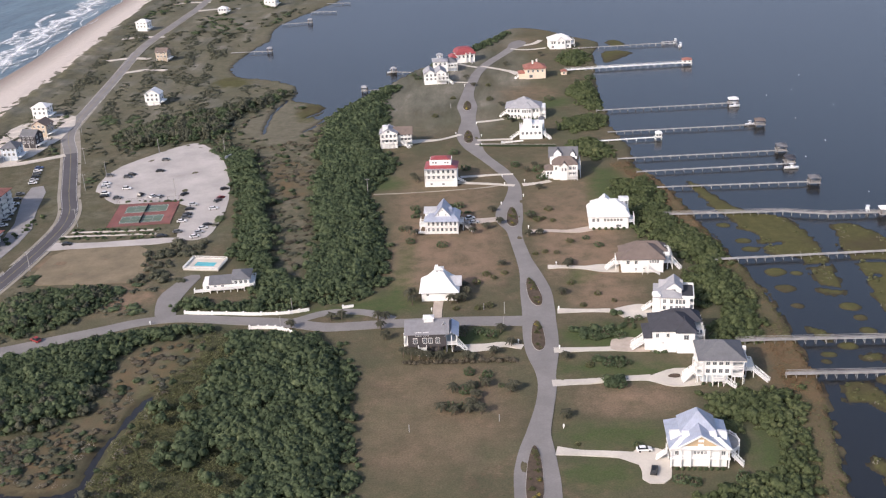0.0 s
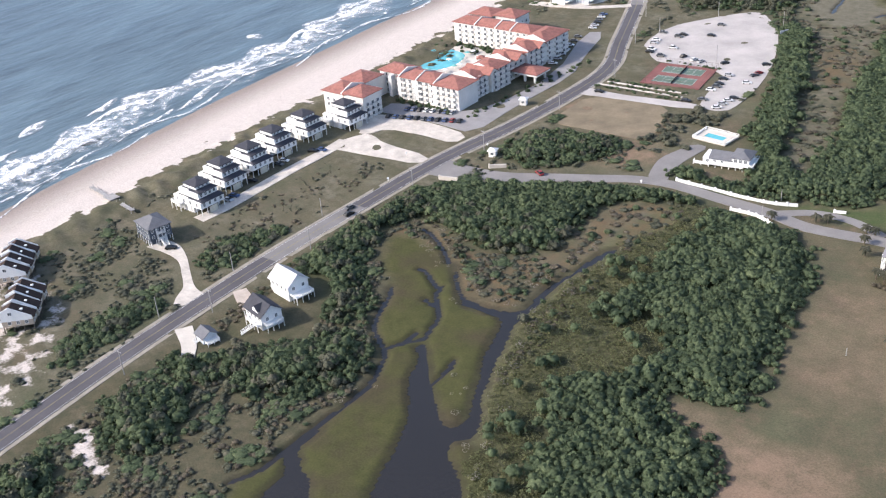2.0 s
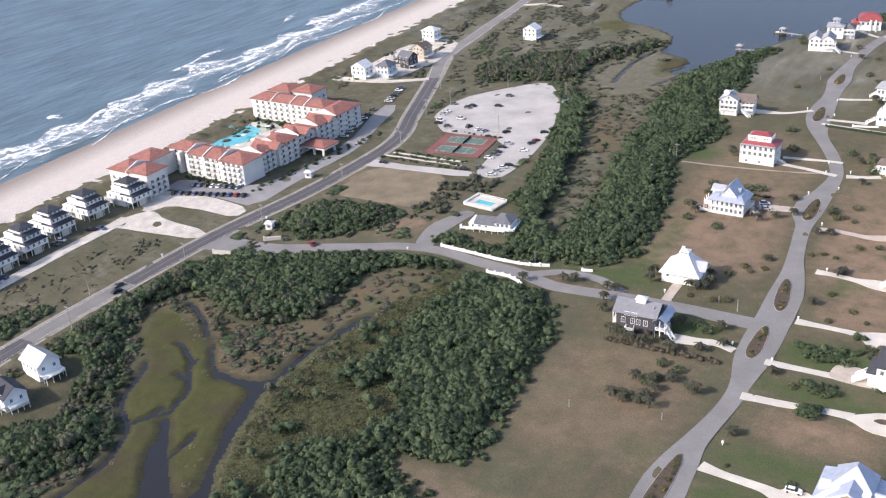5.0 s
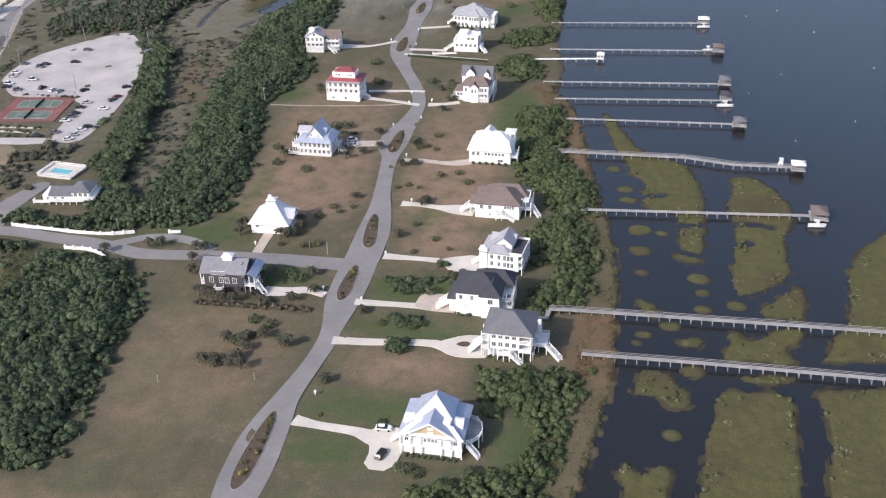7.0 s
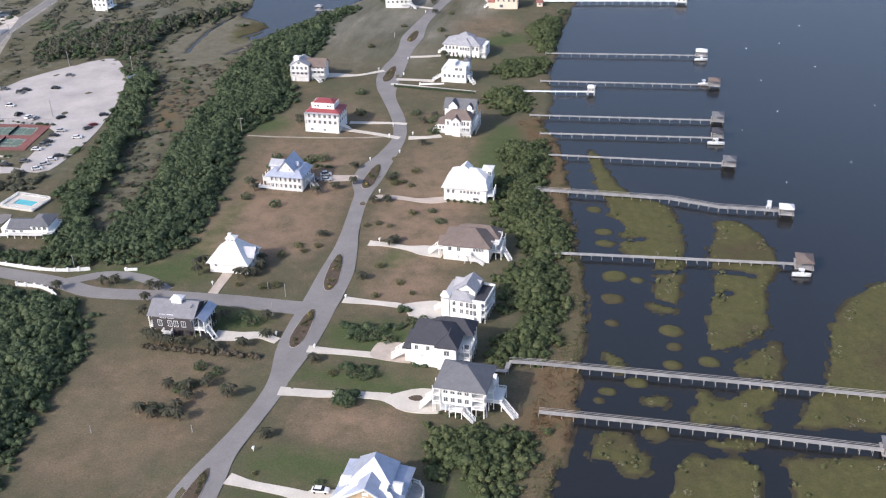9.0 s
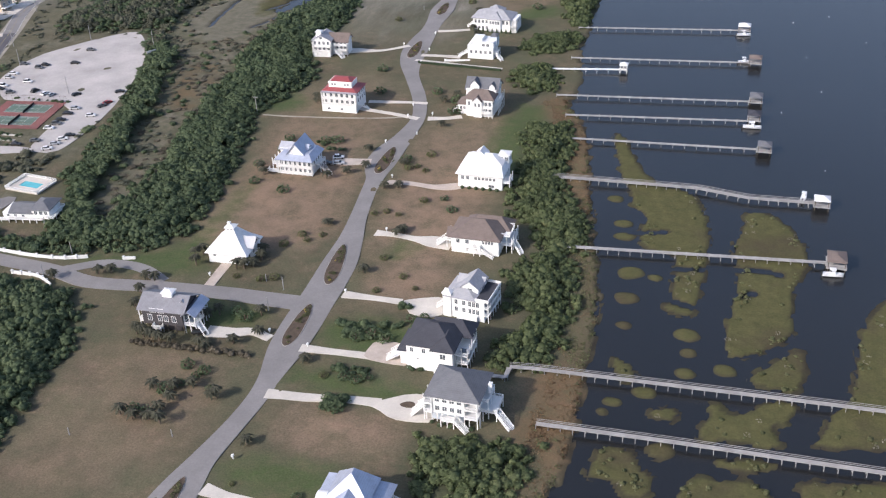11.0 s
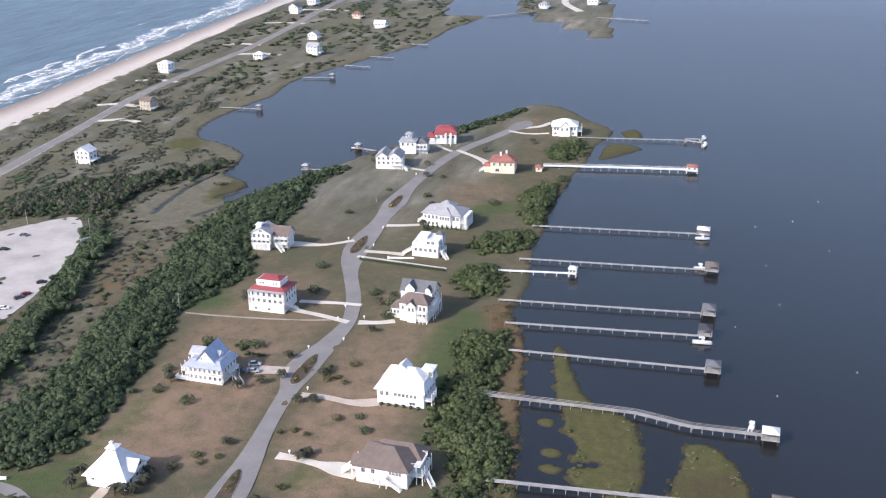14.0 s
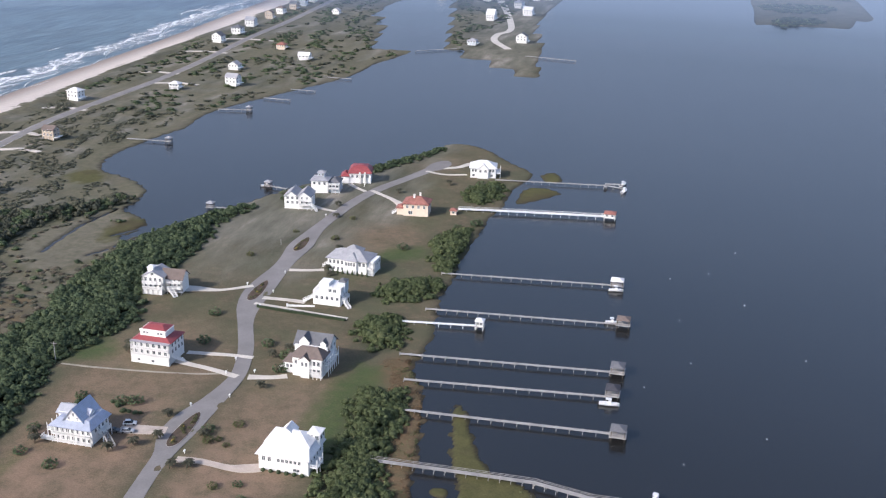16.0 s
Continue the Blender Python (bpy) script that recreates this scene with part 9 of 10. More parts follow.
for i in range(11):
    car(-286 + i * 3.4, 354 + i * 1.15, 108, rnd.choice((0, 1, 5, 3, 4, 1)), 0.17, where="parked in the hotel lot")
for i in range(8):
    car(-284 + i * 3.2, 366 + i * 0.9, 100, rnd.choice((0, 1, 5, 2, 3)), 0.17, where="parked in the hotel lot")
for i in range(7):
    car(-256 - i * 1.9, 452 + i * 7.2, 20, rnd.choice((0, 2, 1, 5)), 0.17, where="parked beside the hotel")
for i, (x, y) in enumerate([(-286, 252), (-287, 256), (-291, 270), (-293, 288), (-294, 292), (-290, 306), (-287, 309)]):
    car(x, y, 5 + 8 * (i % 3), (2, 3, 1, 5, 0, 1, 3)[i], 0.18, "cars by the townhouses", where="parked beneath the townhouses")
for i in range(6):
    car(-268 - i * 1.5, 512 + i * 5, 20, (0, 2, 1, 5, 0, 3)[i], 0.17, where="parked beside the hotel")


# ---------- tennis courts, walls, signs and poles ----------
def courts():
    root = empty("tennis_courts", pose(-190.5, 465.5, 0.1, 0, 0, 8), "faded red and green paired tennis courts inside a chain fence", "tennis court")
    part("surface", boxes((-15, 15, -15, 15, -0.2, 0.1)), M["court_red"], root, "red outer court coating")
    for cy in (-6.8, 6.8):
        part("playing_area", boxes((-10.2, 10.2, cy - 4.6, cy + 4.6, 0.1, 0.11)), M["court_green"], root, "green playing area")
        ln = boxes(*[(-10.2, 10.2, cy + s - 0.05, cy + s + 0.05, 0.11, 0.118) for s in (-4.5, -3.4, 3.4, 4.5)], *[(s - 0.05, s + 0.05, cy - 3.4, cy + 3.4, 0.11, 0.118) for s in (-10.1, -5.5, 5.5, 10.1)], (-5.5, 5.5, cy - 0.05, cy + 0.05, 0.11, 0.118))
        part("court_lines", ln, M["line_white"], root, "white court lines")
        part("net", boxes((-0.05, 0.05, cy - 5.4, cy + 5.4, 0.1, 1.05)), M["rubber"], root, "dark net")
    for a, b in (((-15, -15), (15, -15)), ((15, -15), (15, 15)), ((15, 15), (-15, 15)), ((-15, 15), (-15, -15))):
        bm = bmesh.new()
        for z in (0.2, 3.0):
            beam(bm, (*a, z), (*b, z), 0.035)
        for i in range(10):
            x, y = a[0] + (b[0] - a[0]) * i / 10, a[1] + (b[1] - a[1]) * i / 10
            beam(bm, (x, y, 0), (x, y, 3.0), 0.035)
        part("chain_fence", bm, M["wood_dark"], root, "tall dark fence frame")


courts()
for i in range(2):
    slab("pavement_walk", [(-224 + 6 * i, 437 + i * 5), (-176, 439.5 + i * 5), (-176, 441 + i * 5), (-224 + 6 * i, 438.6 + i * 5)], M["concrete"], "narrow pale path beside the courts", 0.16, smooth=0)


def low_wall(pts, height, label, mat="trim", width=0.35):
    x0, y0 = pts[0]
    root = empty("roadside_wall", pose(x0, y0, 0), label, "wall")
    for a, b in zip(pts, pts[1:]):
        bm = bmesh.new()
        va, vb = Vector((a[0] - x0, a[1] - y0, 0)), Vector((b[0] - x0, b[1] - y0, 0))
        n = (vb - va).normalized()
        s = Vector((-n.y, n.x, 0)) * width / 2
        prism(bm, [tuple((va - s)[:2]), tuple((vb - s)[:2]), tuple((vb + s)[:2]), tuple((va + s)[:2])], -0.1, height)
        part("wall_panel", bm, M[mat], root)
        part("pillar", boxes((va.x - 0.35, va.x + 0.35, va.y - 0.35, va.y + 0.35, -0.1, height + 0.35)), M[mat], root)


def arc(pts, per=3):
    return [tuple(p) for p in spline(pts, per)]


low_wall(arc([(-137, 358), (-120, 357), (-100, 356.5), (-88, 360)]), 1.2, "long curving white wall beside the access lane")
low_wall(arc([(-108, 345), (-98, 345), (-90, 341)]), 1.2, "short curving white wall beside the access lane")
low_wall([(-30, 560.5), (-8, 559), (12, 557.5)], 1.0, "clipped dark hedge wall along the path", "leaf", 1.2)
low_wall([(-18, 565.5), (-6, 568)], 0.8, "low white garden wall", "trim")
low_wall([(-210, 331), (-204, 335)], 1.6, "pale stone gate wall beside the highway", "concrete", 0.8)
low_wall([(-222, 312), (-214, 314)], 1.6, "pale stone gate wall beside the highway", "concrete", 0.8)
low_wall([(-75, 362), (-71, 363)], 0.9, "short white boundary marker", "trim", 0.6)


def pole(x, y, hgt=9.0, cross=True, label="grey timber utility pole with a crossarm", rot=0):
    root = empty("utility_pole", pose(x, y, 0, 0, 0, rot), label, "utility pole", "poles along the roads")
    bm = bmesh.new()
    tube(bm, (0, 0, -0.3), (0, 0, hgt), 0.17, 0.12, 8)
    part("shaft", bm, M["wood"], root)
    if cross:
        part("crossarm", boxes((-1.2, 1.2, -0.07, 0.07, hgt - 0.8, hgt - 0.62)), M["wood"], root)
        for s in (-1.1, 0, 1.1):
            part("insulator", boxes((s - 0.06, s + 0.06, -0.06, 0.06, hgt - 0.62, hgt - 0.35)), M["steel"], root)


HX = ((60, -206), (150, -221), (190, -225), (240, -227), (300, -226.5), (345, -223), (400, -219), (450, -218), (500, -234), (545, -252), (600, -276))
for y, x in HX:
    pole(x, y, 9.5)
for y, x in ((178, -239), (213, -240), (262, -242)):
    pole(x, y, 8, False, "plain grey timber pole beside the highway")
pole(-83, 488, 8.5, True, "pale pole with a nest platform at the wood's edge")
for x, y in ((-96, 345.5), (-95, 361), (-12, 344), (-12, 356)):
    pole(x, y, 5.0, False, "short grey timber pole beside the lane")
for x, y in ((-12, 282), (-40, 276), (-20, 360), (-52, 640)):
    pole(x, y, 2.6, False, "short pale timber post in the grass")
for x, y in ((-175, 558), (-230, 520), (-183, 492), (-214, 560)):
    pole(x, y, 9, False, "slim light pole beside the parking lot")


def marker_box(x, y, label="small white mailbox post by the lane"):
    root = empty("mailbox", pose(x, y, 0.1), label, "mailbox", "mailboxes along the lane")
    part("post", boxes((-0.12, 0.12, -0.12, 0.12, 0, 1.0)), M["trim"], root)
    part("box", boxes((-0.28, 0.28, -0.4, 0.4, 0.8, 1.35)), M["trim"], root)


for x, y in ((8, 278), (8, 328.5), (8.5, 359), (8.5, 400), (-3, 440), (-5, 501), (-29, 561), (-34, 602), (-45, 583), (-15, 497), (-16.5, 509), (-40, 358.5), (-6.5, 333), (-16, 470), (-46, 690), (-5.5, 480), (-148, 349), (-176, 330), (-240, 300), (-250, 324), (-296, 220), (-224, 349), (-30, 578), (-44, 752)):
    marker_box(x, y)


def sign_shed(x, y, rot, label="small pale gatehouse beside the highway"):
    h = Build("gatehouse", label, x, y, rot, 0, "gatehouse")
    h.block(-1.6, 1.6, -1.6, 1.6, 0, 3.0, "stucco")
    h.hip(-1.7, 1.7, -1.7, 1.7, 3.0, 0.9, "metal_white", 0.4)
    h.windows("s", -1.6, [0], 1.1, 1.2, 1.1)
    h.door("e", 1.6, 0, 0.1)


sign_shed(-216, 342, 20)
sign_shed(-238, 398, 20, "small white kiosk in the hotel lot")
part_sign = empty("billboard", pose(-170, 547, 0, 0, 0, 60), "blank white board at the parking lot's edge", "sign")
part("board", boxes((-2.6, 2.6, -0.08, 0.08, 0.6, 2.6)), M["sign"], part_sign)
for s in (-2, 2):
    part("leg", boxes((s - 0.1, s + 0.1, -0.1, 0.1, -0.2, 2.6)), M["wood"], part_sign)


# ---------- palms and garden shrubs ----------
def palm_mesh(seed):
    r = random.Random(seed)
    bm = bmesh.new()
    for i in range(26):
        a = i * 2.4 + r.uniform(-0.2, 0.2)
        up = r.uniform(-0.5, 0.9)
        L = r.uniform(1.3, 1.9)
        side = Vector((-math.sin(a), math.cos(a), 0)) * 0.26
        prev = None
        for k in range(5):
            s = k / 4
            p = Vector((math.cos(a) * L * s, math.sin(a) * L * s, up * s * 1.0 - 1.15 * s * s))
            w = side * math.sin(math.pi * (0.15 + 0.8 * s)) * 1.3
            ring = [bm.verts.new(p - w - Vector((0, 0, 0.14))), bm.verts.new(p), bm.verts.new(p + w - Vector((0, 0, 0.14)))]
            if prev:
                bm.faces.new((prev[0], prev[1], ring[1], ring[0]))
                bm.faces.new((prev[1], prev[2], ring[2], ring[1]))
            prev = ring
    return bm


def palm(x, y, hgt, seed):
    root = empty("palm_tree", pose(x, y, 0, 0, 0, seed * 47), "short cabbage palm with a shaggy grey-green crown", "palm", "palms among the houses")
    k = seed % 3
    hq = round(hgt * 2.6) / 2

    def trunk():
        bm = bmesh.new()
        for i in range(4):
            tube(bm, (0.05 * i * i * 0.2, 0, hq * i / 4 - (0.2 if i == 0 else 0)), (0.05 * (i + 1) ** 2 * 0.2, 0, hq * (i + 1) / 4), 0.22 - 0.02 * i, 0.2 - 0.02 * i, 7)
        return bm
    shared("trunk", mesh_of(("palm_trunk", hq), trunk, M["trunk"]), root)
    shared("crown", mesh_of(("palm_crown", k), lambda: palm_mesh(k), M["palm"]), root, pose(0.15, 0, hq - 0.1) @ Matrix.Diagonal((1.3, 1.3, 1.3, 1)))


def shrub(x, y, r, seed, tall=1.0, dry=False):
    root = empty("garden_shrub", pose(x, y, 0, 0, 0, seed * 61), "rounded dark green shrub on the lawn" if not dry else "low olive shrub on the lawn", "shrub", "shrubs on the lawns")
    k = seed % 4
    key = ("shrub_crown", k, dry)
    if key not in CACHE:
        t = crown_template(200 + k, 110, 0.17, 0.85)
        co = t.reshape(-1, 3)
        me = grid_mesh("crown", co, np.arange(len(co)).reshape(-1, 4))
        me.attributes.new("tone", 'FLOAT', 'POINT').data.foreach_set("value", np.full(len(co), 0.35 + 0.1 * k))
        me.materials.append(M["leaf_olive"] if dry else M["leaf"])
        CACHE[key] = me
    shared("crown", CACHE[key], root, Matrix.Diagonal((r, r, r * tall, 1)))

    def stems():
        bm = bmesh.new()
        for i in range(5):
            a = i * 1.26
            tube(bm, (0.05 * math.cos(a), 0.05 * math.sin(a), -0.1), (0.5 * math.cos(a), 0.5 * math.sin(a), 0.7), 0.07, 0.03, 5)
        return bm
    shared("trunk", mesh_of("shrub_stems", stems, M["trunk"]), root, Matrix.Diagonal((r, r, r * tall, 1)))


# the palm grove on the open lot
for i, (x, y, hgt) in enumerate([(-31, 287, 2.6), (-26.5, 286, 2.4), (-22, 287, 2.4), (-18, 286, 3), (-21, 291, 2.4), (-20, 296, 2.2), (-28, 300, 2.2), (-9, 299, 2.6), (-8, 300, 3), (-22, 301, 2.4), (-17, 303, 2.4)]):
    palm(x, y, hgt, i)
for i, (x, y, r) in enumerate([(-28, 289, 2.2), (-24.5, 290, 1.6), (-24, 299, 2.6), (-21, 303, 1.8), (-18, 307, 1.6), (-23, 311, 2.3), (-17, 310, 2.2), (-12, 303, 1.2)]):
    shrub(x, y, r, i)
for i, (x, y, hgt) in enumerate([(-44, 322, 3), (-41, 321, 3), (-38, 321, 2.6), (-34, 321, 2.8), (-47, 323, 3), (-25, 322, 2.4), (-28, 334, 3.4), (-26, 338, 3), (-22, 321, 2), (-15, 325, 2.4), (-48, 364, 3), (-50, 368, 3.4), (-49, 371, 3), (-33, 364.5, 3), (-30.5, 365, 3), (-28, 367, 2.8), (-27, 372, 3.2), (-28, 376, 3),
                                 (-55, 336, 2.8), (-58, 344, 2.6), (-78, 351, 2.8), (-74, 352.5, 2.6), (-60, 351.5, 2.8), (-57, 352, 2.4), (-13, 341, 2.6), (-9, 331, 2.2), (-54, 432, 2.8), (-57, 436, 2.6), (-28, 434, 2.6), (-22, 440, 2.2), (-16, 446, 2.4), (-60, 503, 2.6), (-62, 508, 2.6), (9, 284, 2.4), (10, 322, 2),
                                 (13, 398, 2.4), (14, 401, 2), (-3, 431, 2.2), (2, 433, 2), (-2, 452, 2), (-20, 461, 2.2), (-14, 400, 1.8), (10, 372, 2.2), (2, 490, 2.2), (4, 518, 2.6), (0, 523, 2.4), (-4, 516, 2.2), (-20, 640, 2.4), (-16, 612, 2.4), (-13, 606, 2), (-46, 710, 2.4), (-40, 690, 2), (-20, 745, 2.2), (5, 770, 2.6), (-92, 345, 2.6)]):
    palm(x, y, hgt, i + 3)
for i, (x, y, r, dry) in enumerate([(27, 303.5, 2.4, 0), (21, 336, 2.0, 0), (25, 338, 2.6, 0), (30, 337, 2.0, 0), (22, 341, 1.6, 0), (18, 316, 1.4, 1), (24, 317, 1.8, 0), (28, 316, 1.5, 0), (31, 318, 1.3, 0), (34, 349, 1.6, 0), (38, 351, 1.4, 0), (27, 419, 1.8, 0), (15, 424, 1.5, 1), (14, 382, 1.4, 1), (-41, 465, 2.4, 0), (-36, 467, 2.4, 0),
                                    (-57, 465, 2.0, 0), (-55, 425, 2.0, 0), (-41, 421, 2.3, 0), (-60, 440, 2.0, 0), (-56, 455, 1.8, 0), (-24, 383, 1.6, 1), (-20, 391, 1.5, 1), (-13, 392, 1.3, 1), (-17, 387.5, 1.2, 1), (0, 411, 1.2, 1), (4, 413, 1.3, 1), (9, 412, 1.1, 1), (22, 427, 1.4, 0), (4, 451, 1.2, 1), (-31, 360, 1.2, 1), (-18, 362, 1.6, 1), (-22, 360, 1.5, 1), (-17, 338, 2.2, 0), (-21, 341, 1.8, 0), (-84, 485, 2.0, 0), (-36, 521, 2.4, 0),
                                    (-44, 548, 2.4, 0), (-10, 525, 2.4, 0), (2, 517, 2.8, 0), (4, 505, 2.6, 0), (-60, 620, 1.8, 1), (-52, 660, 1.6, 1), (10, 652, 2.6, 0), (-28, 655, 2, 1), (-14, 640, 1.8, 1), (-30, 690, 1.6, 1), (30, 760, 3, 0), (26, 752, 3, 0), (20, 764, 2.6, 0), (35, 766, 3.2, 0), (24, 775, 2.8, 0), (38, 700, 3, 0), (30, 690, 2.6, 0),
                                    (-80, 712, 2.4, 0), (-84, 722, 2.2, 0), (-76, 730, 2.6, 0), (-72, 748, 2.4, 0), (30, 269, 1.2, 0), (40, 251, 2.0, 0), (44, 250, 1.8, 0), (58, 252, 2.2, 0), (12, 269, 0.8, 1), (24, 372, 1.3, 1), (18, 362, 1.2, 1), (30, 366, 1.0, 1), (6, 462, 1.8, 1), (-2, 456, 2.0, 0), (1, 449, 1.8, 1), (8, 448, 1.2, 1)]):
    shrub(x, y, r * 1.25, i, 0.85, bool(dry))
# low hedge along the open lot
bm_spots = [(-46 + i * 1.15 + 0.3 * math.sin(i * 2.3), 318.5 + 0.05 * i + 0.6 * math.sin(i * 1.7), 0, 1.15 + 0.3 * math.sin(i * 3.1), 0.9, 0.4 + 0.3 * math.sin(i * 5)) for i in range(34)]
thicket("low_hedge", bm_spots, M["leaf_brush"], "ragged brown-green hedge along the open lot", 40, 0.25, 0.8, 31, "hedge")
# lot hedges behind the hotel and beside the highway
h_spots = [(-252 + 2.2 * math.sin(i * 1.9) + i * 0.28, 372 + i * 2.4, 0, 1.0 + 0.5 * math.sin(i * 2.7), 1.0, 0.4 + 0.3 * math.sin(i)) for i in range(40)]
thicket("hotel_planting", h_spots, M["leaf"], "green planting strip beside the hotel", 40, 0.26, 0.8, 32, "hedge")
h_spots = [(-296 + i * 1.2, 372.5 + 1.4 * math.sin(i * 1.3) - 0.03 * i, 0, 0.9 + 0.4 * math.sin(i * 2.1), 1.6, 0.4) for i in range(30)]
thicket("hotel_front_planting", h_spots, M["leaf"], "palms and shrubs against the hotel front", 40, 0.26, 0.9, 33, "hedge")
rnd = random.Random(77)
h_spots = [(rnd.uniform(-220, -176), 435.3 + 5 * (i % 3) + rnd.uniform(-0.9, 0.9), 0, rnd.uniform(0.6, 1.3), 0.9, rnd.uniform(0.2, 0.7)) for i in range(75)]
h_spots += [(rnd.uniform(-208, -176), 482.5 + rnd.uniform(-1, 1), 0, rnd.uniform(0.6, 1.2), 1.0, rnd.uniform(0.2, 0.6)) for i in range(20)]
thicket("court_planting", h_spots, M["leaf"], "low shrubs in strips beside the courts", 40, 0.22, 0.8, 34, "hedge")
# growth between the field, the pool and the lot
h_spots = [(rnd.uniform(-168, -150) + 4 * math.sin(i), rnd.uniform(386, 430), 0, rnd.uniform(1.0, 2.2), rnd.uniform(0.7, 1.1), rnd.uniform(0.1, 0.9)) for i in range(110)]
h_spots = [q for q in h_spots if not (q[0] > -155 and 394 < q[1] < 413)]
thicket("field_edge_shrubs", h_spots, M["leaf_scrub"], "olive shrubs beside the bare field", 40, 0.2, 0.8, 35)
# shrub beds on the lawns beside the lane
h_spots = []
for x0, x1, y0, y1, n, r0, r1 in ((16, 24, 336, 343, 16, 1.2, 2.4), (26, 36, 343.5, 346, 12, 0.9, 1.4), (12, 16, 341, 345, 6, 1.0, 1.6), (19, 31, 319, 322, 16, 0.9, 1.5), (23, 30, 302.5, 307.5, 14, 1.4, 2.4), (28.5, 31.5, 354.5, 357, 5, 1.0, 1.6), (40, 46, 325, 326.3, 7, 0.6, 1.0), (-57, -30, 458, 466, 9, 1.0, 2.0), (54, 66, 303, 305, 8, 0.5, 1.0)):
    h_spots += [(rnd.uniform(x0, x1), rnd.uniform(y0, y1), 0, rnd.uniform(r0, r1), rnd.uniform(0.8, 1.15), rnd.uniform(0.1, 0.7)) for i in range(n)]
thicket("lawn_shrub_beds", h_spots, M["leaf"], "rounded green shrub beds on the lawns", 60, 0.17, 0.85, 36)


h_spots = [(rnd.uniform(-334, -282), rnd.choice((rnd.uniform(396, 404), rnd.uniform(446, 458))), 0.1, rnd.uniform(0.8, 1.8), 1.2, rnd.uniform(0.1, 0.6)) for i in range(70)]
thicket("pool_court_planting", h_spots, M["leaf"], "palms and shrubs round the hotel pool court", 40, 0.22, 0.9, 37, "hedge")


# ---------- far houses ----------
def far_house(x, y, w, d, rot, wall, roof, label, seed, storeys=2):
    r = random.Random(seed)
    h = Build("distant_house", label, x, y, rot, 0, "house", "houses along the barrier island")
    h.far = True
    w, d = w * 0.72, d * 0.72
    z = 2.6 + 2.7 * storeys
    h.pilings(-w / 2, w / 2, -d / 2, d / 2, 2.6, 5.0)
    h.block(-w / 2 + 0.8, w / 2 - 0.8, -d / 2 + 0.8, d / 2 - 0.8, 0, 2.6, wall, "ground_wall")
    h.block(-w / 2, w / 2, -d / 2, d / 2, 2.6, z, wall)
    k = seed % 3
    if k == 0:
        h.hip(-w / 2, w / 2, -d / 2, d / 2, z, d * 0.28, roof, 0.6)
    elif k == 1:
        h.gable(-w / 2, w / 2, -d / 2, d / 2, z, d * 0.34, roof, "x", 0.5, wall)
    else:
        h.gable(-w / 2, w / 2, -d / 2, d / 2, z, w * 0.3, roof, "y", 0.5, wall)
    for s in range(storeys):
        h.windows("s", -d / 2, spread(-w / 2 + 0.5, w / 2 - 0.5, 3), 3.5 + 2.9 * s, 1.3, 1.5)
        h.windows("e", w / 2, spread(-d / 2 + 0.5, d / 2 - 0.5, 2), 3.5 + 2.9 * s, 1.3, 1.5)
    h.deck(w / 2, w / 2 + 2.4, -d / 2, d / 2, 2.7, "", False)


FAR = [(-344, 912, 15, 12, "white", "metal_white", 2), (-287, 792, 13, 10, "beige", "shingle_brown", 2), (-252, 666, 14, 11, "white", "metal_white", 2), (-290, 978, 12, 10, "white", "metal_white", 1), (-251, 1010, 16, 12, "white", "shingle_pale", 2), (-282, 1080, 14, 11, "white", "shingle_pale", 1), (-286, 1204, 13, 11, "peach", "terracotta", 1),
       (-240, 1152, 16, 11, "white", "metal_white", 1), (-367, 1222, 16, 13, "white", "shingle_grey", 2), (-372, 1282, 16, 14, "white", "shingle_grey", 2), (-384, 1345, 16, 15, "white", "shingle_pale", 2), (-390, 1415, 14, 12, "beige", "shingle_brown", 2), (-394, 1462, 14, 14, "white", "shingle_brown", 2), (-396, 1512, 14, 14, "beige", "shingle_grey", 2),
       (-398, 1550, 14, 14, "paleblue", "shingle_grey", 2), (-402, 1596, 14, 15, "white", "shingle_brown", 2), (-405, 1640, 14, 14, "beige", "shingle_grey", 2), (-408, 1690, 14, 16, "white", "shingle_pale", 2), (-409, 1742, 14, 16, "white", "shingle_brown", 2), (-353, 1712, 16, 12, "white", "metal_white", 1), (-327, 1487, 14, 10, "white", "shingle_pale", 1),
       (-103, 1306, 14, 12, "paleblue", "shingle_pale", 1), (-125, 1512, 15, 26, "white", "metal_white", 2), (-172, 1710, 16, 22, "white", "shingle_pale", 2), (-114, 1650, 15, 20, "white", "shingle_pale", 2), (-88, 1575, 18, 16, "white", "metal_white", 2), (-54, 1342, 17, 13, "white", "shingle_grey", 2), (-106, 1745, 16, 14, "white", "metal_white", 1),
       (-90, 1764, 18, 14, "white", "metal_white", 1), (-249, 1735, 22, 10, "white", "metal_white", 0), (-251, 2410, 26, 16, "white", "metal_white", 1), (-469, 2260, 18, 20, "white", "metal_white", 2), (-450, 2330, 18, 20, "beige", "shingle_brown", 2), (-444, 2465, 18, 24, "white", "metal_white", 2), (-475, 2713, 20, 26, "white", "metal_white", 2),
       (-490, 2900, 20, 30, "white", "shingle_pale", 2), (-520, 3161, 22, 34, "white", "metal_white", 2), (-430, 3300, 26, 40, "white", "metal_white", 1), (-312, 548, 15, 12, "white", "metal_white", 2), (-299, 556, 12, 14, "paleblue", "shingle_grey", 2), (-297, 578, 13, 12, "charcoal", "shingle_grey", 2), (-300, 600, 13, 13, "beige", "shingle_brown", 2), (-318, 640, 14, 12, "white", "metal_white", 2)]
WORDS = {"white": "white", "beige": "beige", "paleblue": "pale blue", "peach": "peach", "charcoal": "dark grey"}
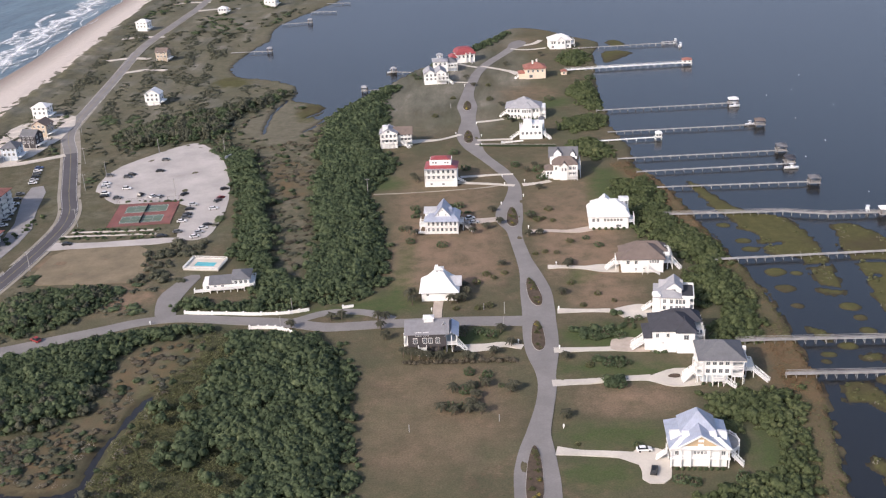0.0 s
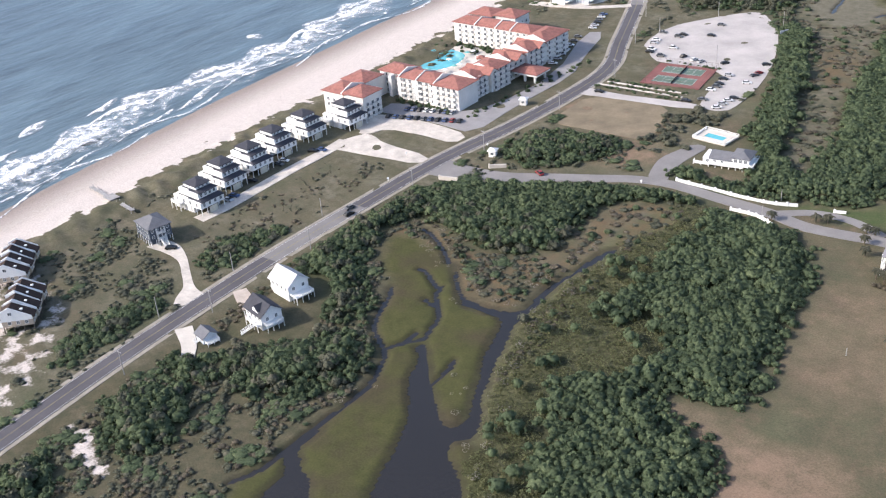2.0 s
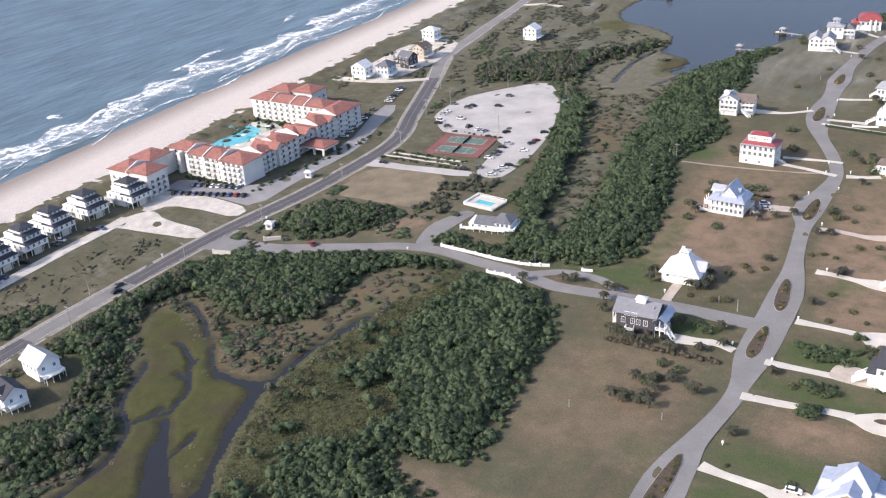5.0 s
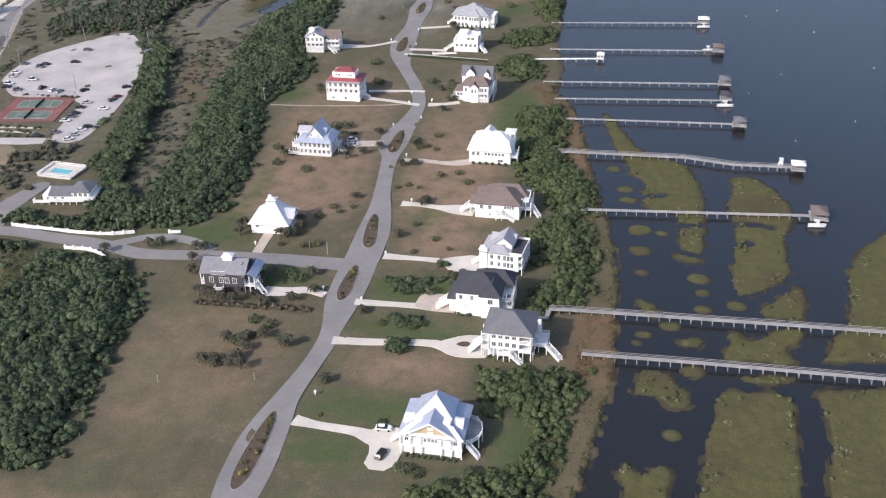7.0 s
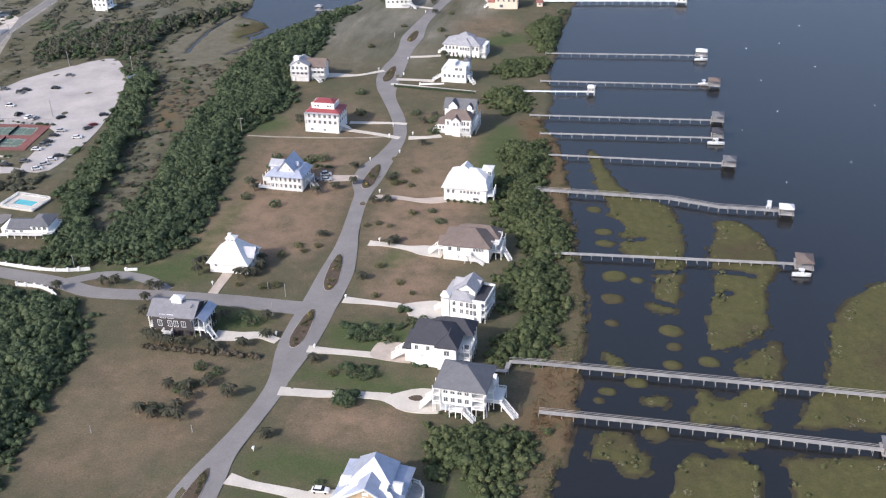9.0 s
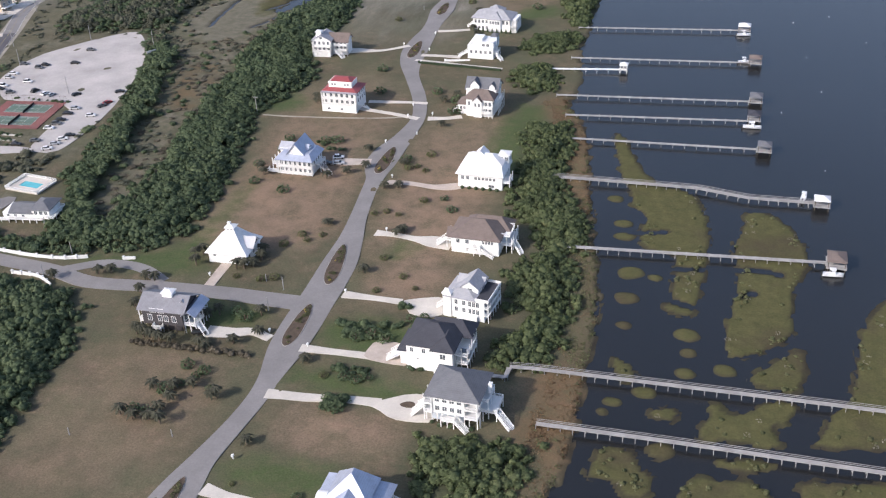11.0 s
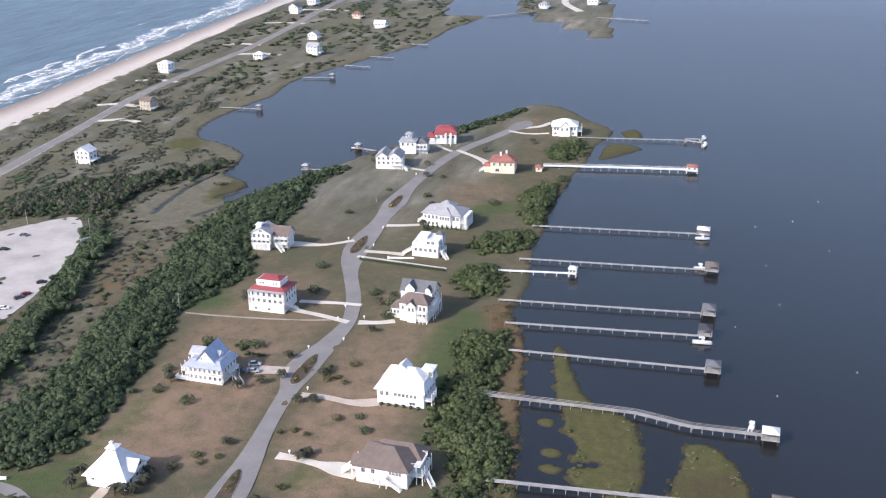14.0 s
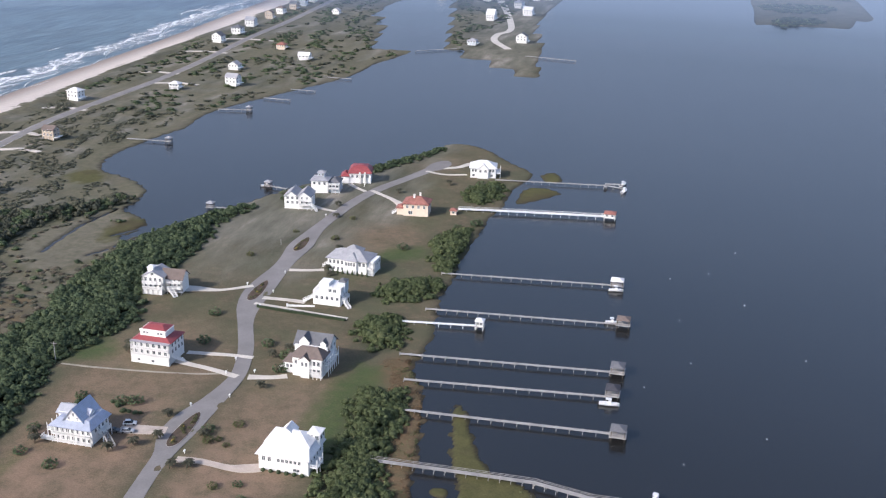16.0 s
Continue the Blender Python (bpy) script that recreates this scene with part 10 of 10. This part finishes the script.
for i, (x, y, w, d, wall, roof, st) in enumerate(FAR):
    far_house(x, y, w, d, -8 + 4 * (i % 4), wall, roof, f"{WORDS[wall]} beach house with {M[roof].name.replace('_', ' ')} on the barrier island", i, st)
slab("pavement_beach_lots", [(-322, 535), (-290, 545), (-285, 610), (-300, 650), (-330, 640)], M["sandlot"], "pale sand plots round the beach houses", 0.3)
paving("pavement_beach_track", [(-270, 560, 5), (-282, 552, 5), (-296, 545, 6), (-330, 540, 8), (-342, 540, 5)], M["sandlot"], "white sand track to the beach houses", 0.32, category="track")
paving("road_peninsula", [(-60, 1292, 8), (-86, 1345, 8), (-92, 1392, 8), (-86, 1445, 8), (-126, 1616, 9), (-156, 1722, 12)], M["concrete"], "pale lane on the next point", 0.3)
for i, (x, y, L) in enumerate([(-335, 880, 40), (-318, 800, 34), (-290, 760, 30), (-300, 1000, 40), (-340, 1040, 40), (-350, 1160, 44), (-345, 1250, 60)]):
    paving("pavement_sand_drive", [(x - L / 2, y - 4, 5), (x, y + 3, 6), (x + L / 2, y, 5)], M["sandlot"], "white sand driveway beside the highway", 0.2, category="driveway")

paving("road_causeway", [(-420, 2360, 9), (-252, 2368, 9), (-163, 2350, 9), (-53, 2325, 9), (60, 2358, 9), (118, 2366, 9)], M["asphalt_pale"], "grey causeway road leading to the bridge", 0.6, category="road", thick=0.8)


def bridge():
    root = empty("causeway_bridge", pose(109, 2363, 0), "long low concrete bridge across the far sound", "bridge")
    d = Vector((426, 99, 0)).normalized()
    L = 900
    bm = bmesh.new()
    s = Vector((-d.y, d.x, 0)) * 6
    prism(bm, [tuple((-s)[:2]), tuple((d * L - s)[:2]), tuple((d * L + s)[:2]), tuple(s[:2])], 8.5, 10.5)
    part("deck", bm, M["concrete"], root)
    me = mesh_of("bridge_pier", lambda: boxes((-1.5, 1.5, -5, 5, -4, 8.5)), M["concrete"])
    for i in range(26):
        p = d * (L * i / 25)
        shared("bridge_pier", me, root, pose(p.x, p.y, 0, 0, 0, math.degrees(math.atan2(d.y, d.x))))


bridge()
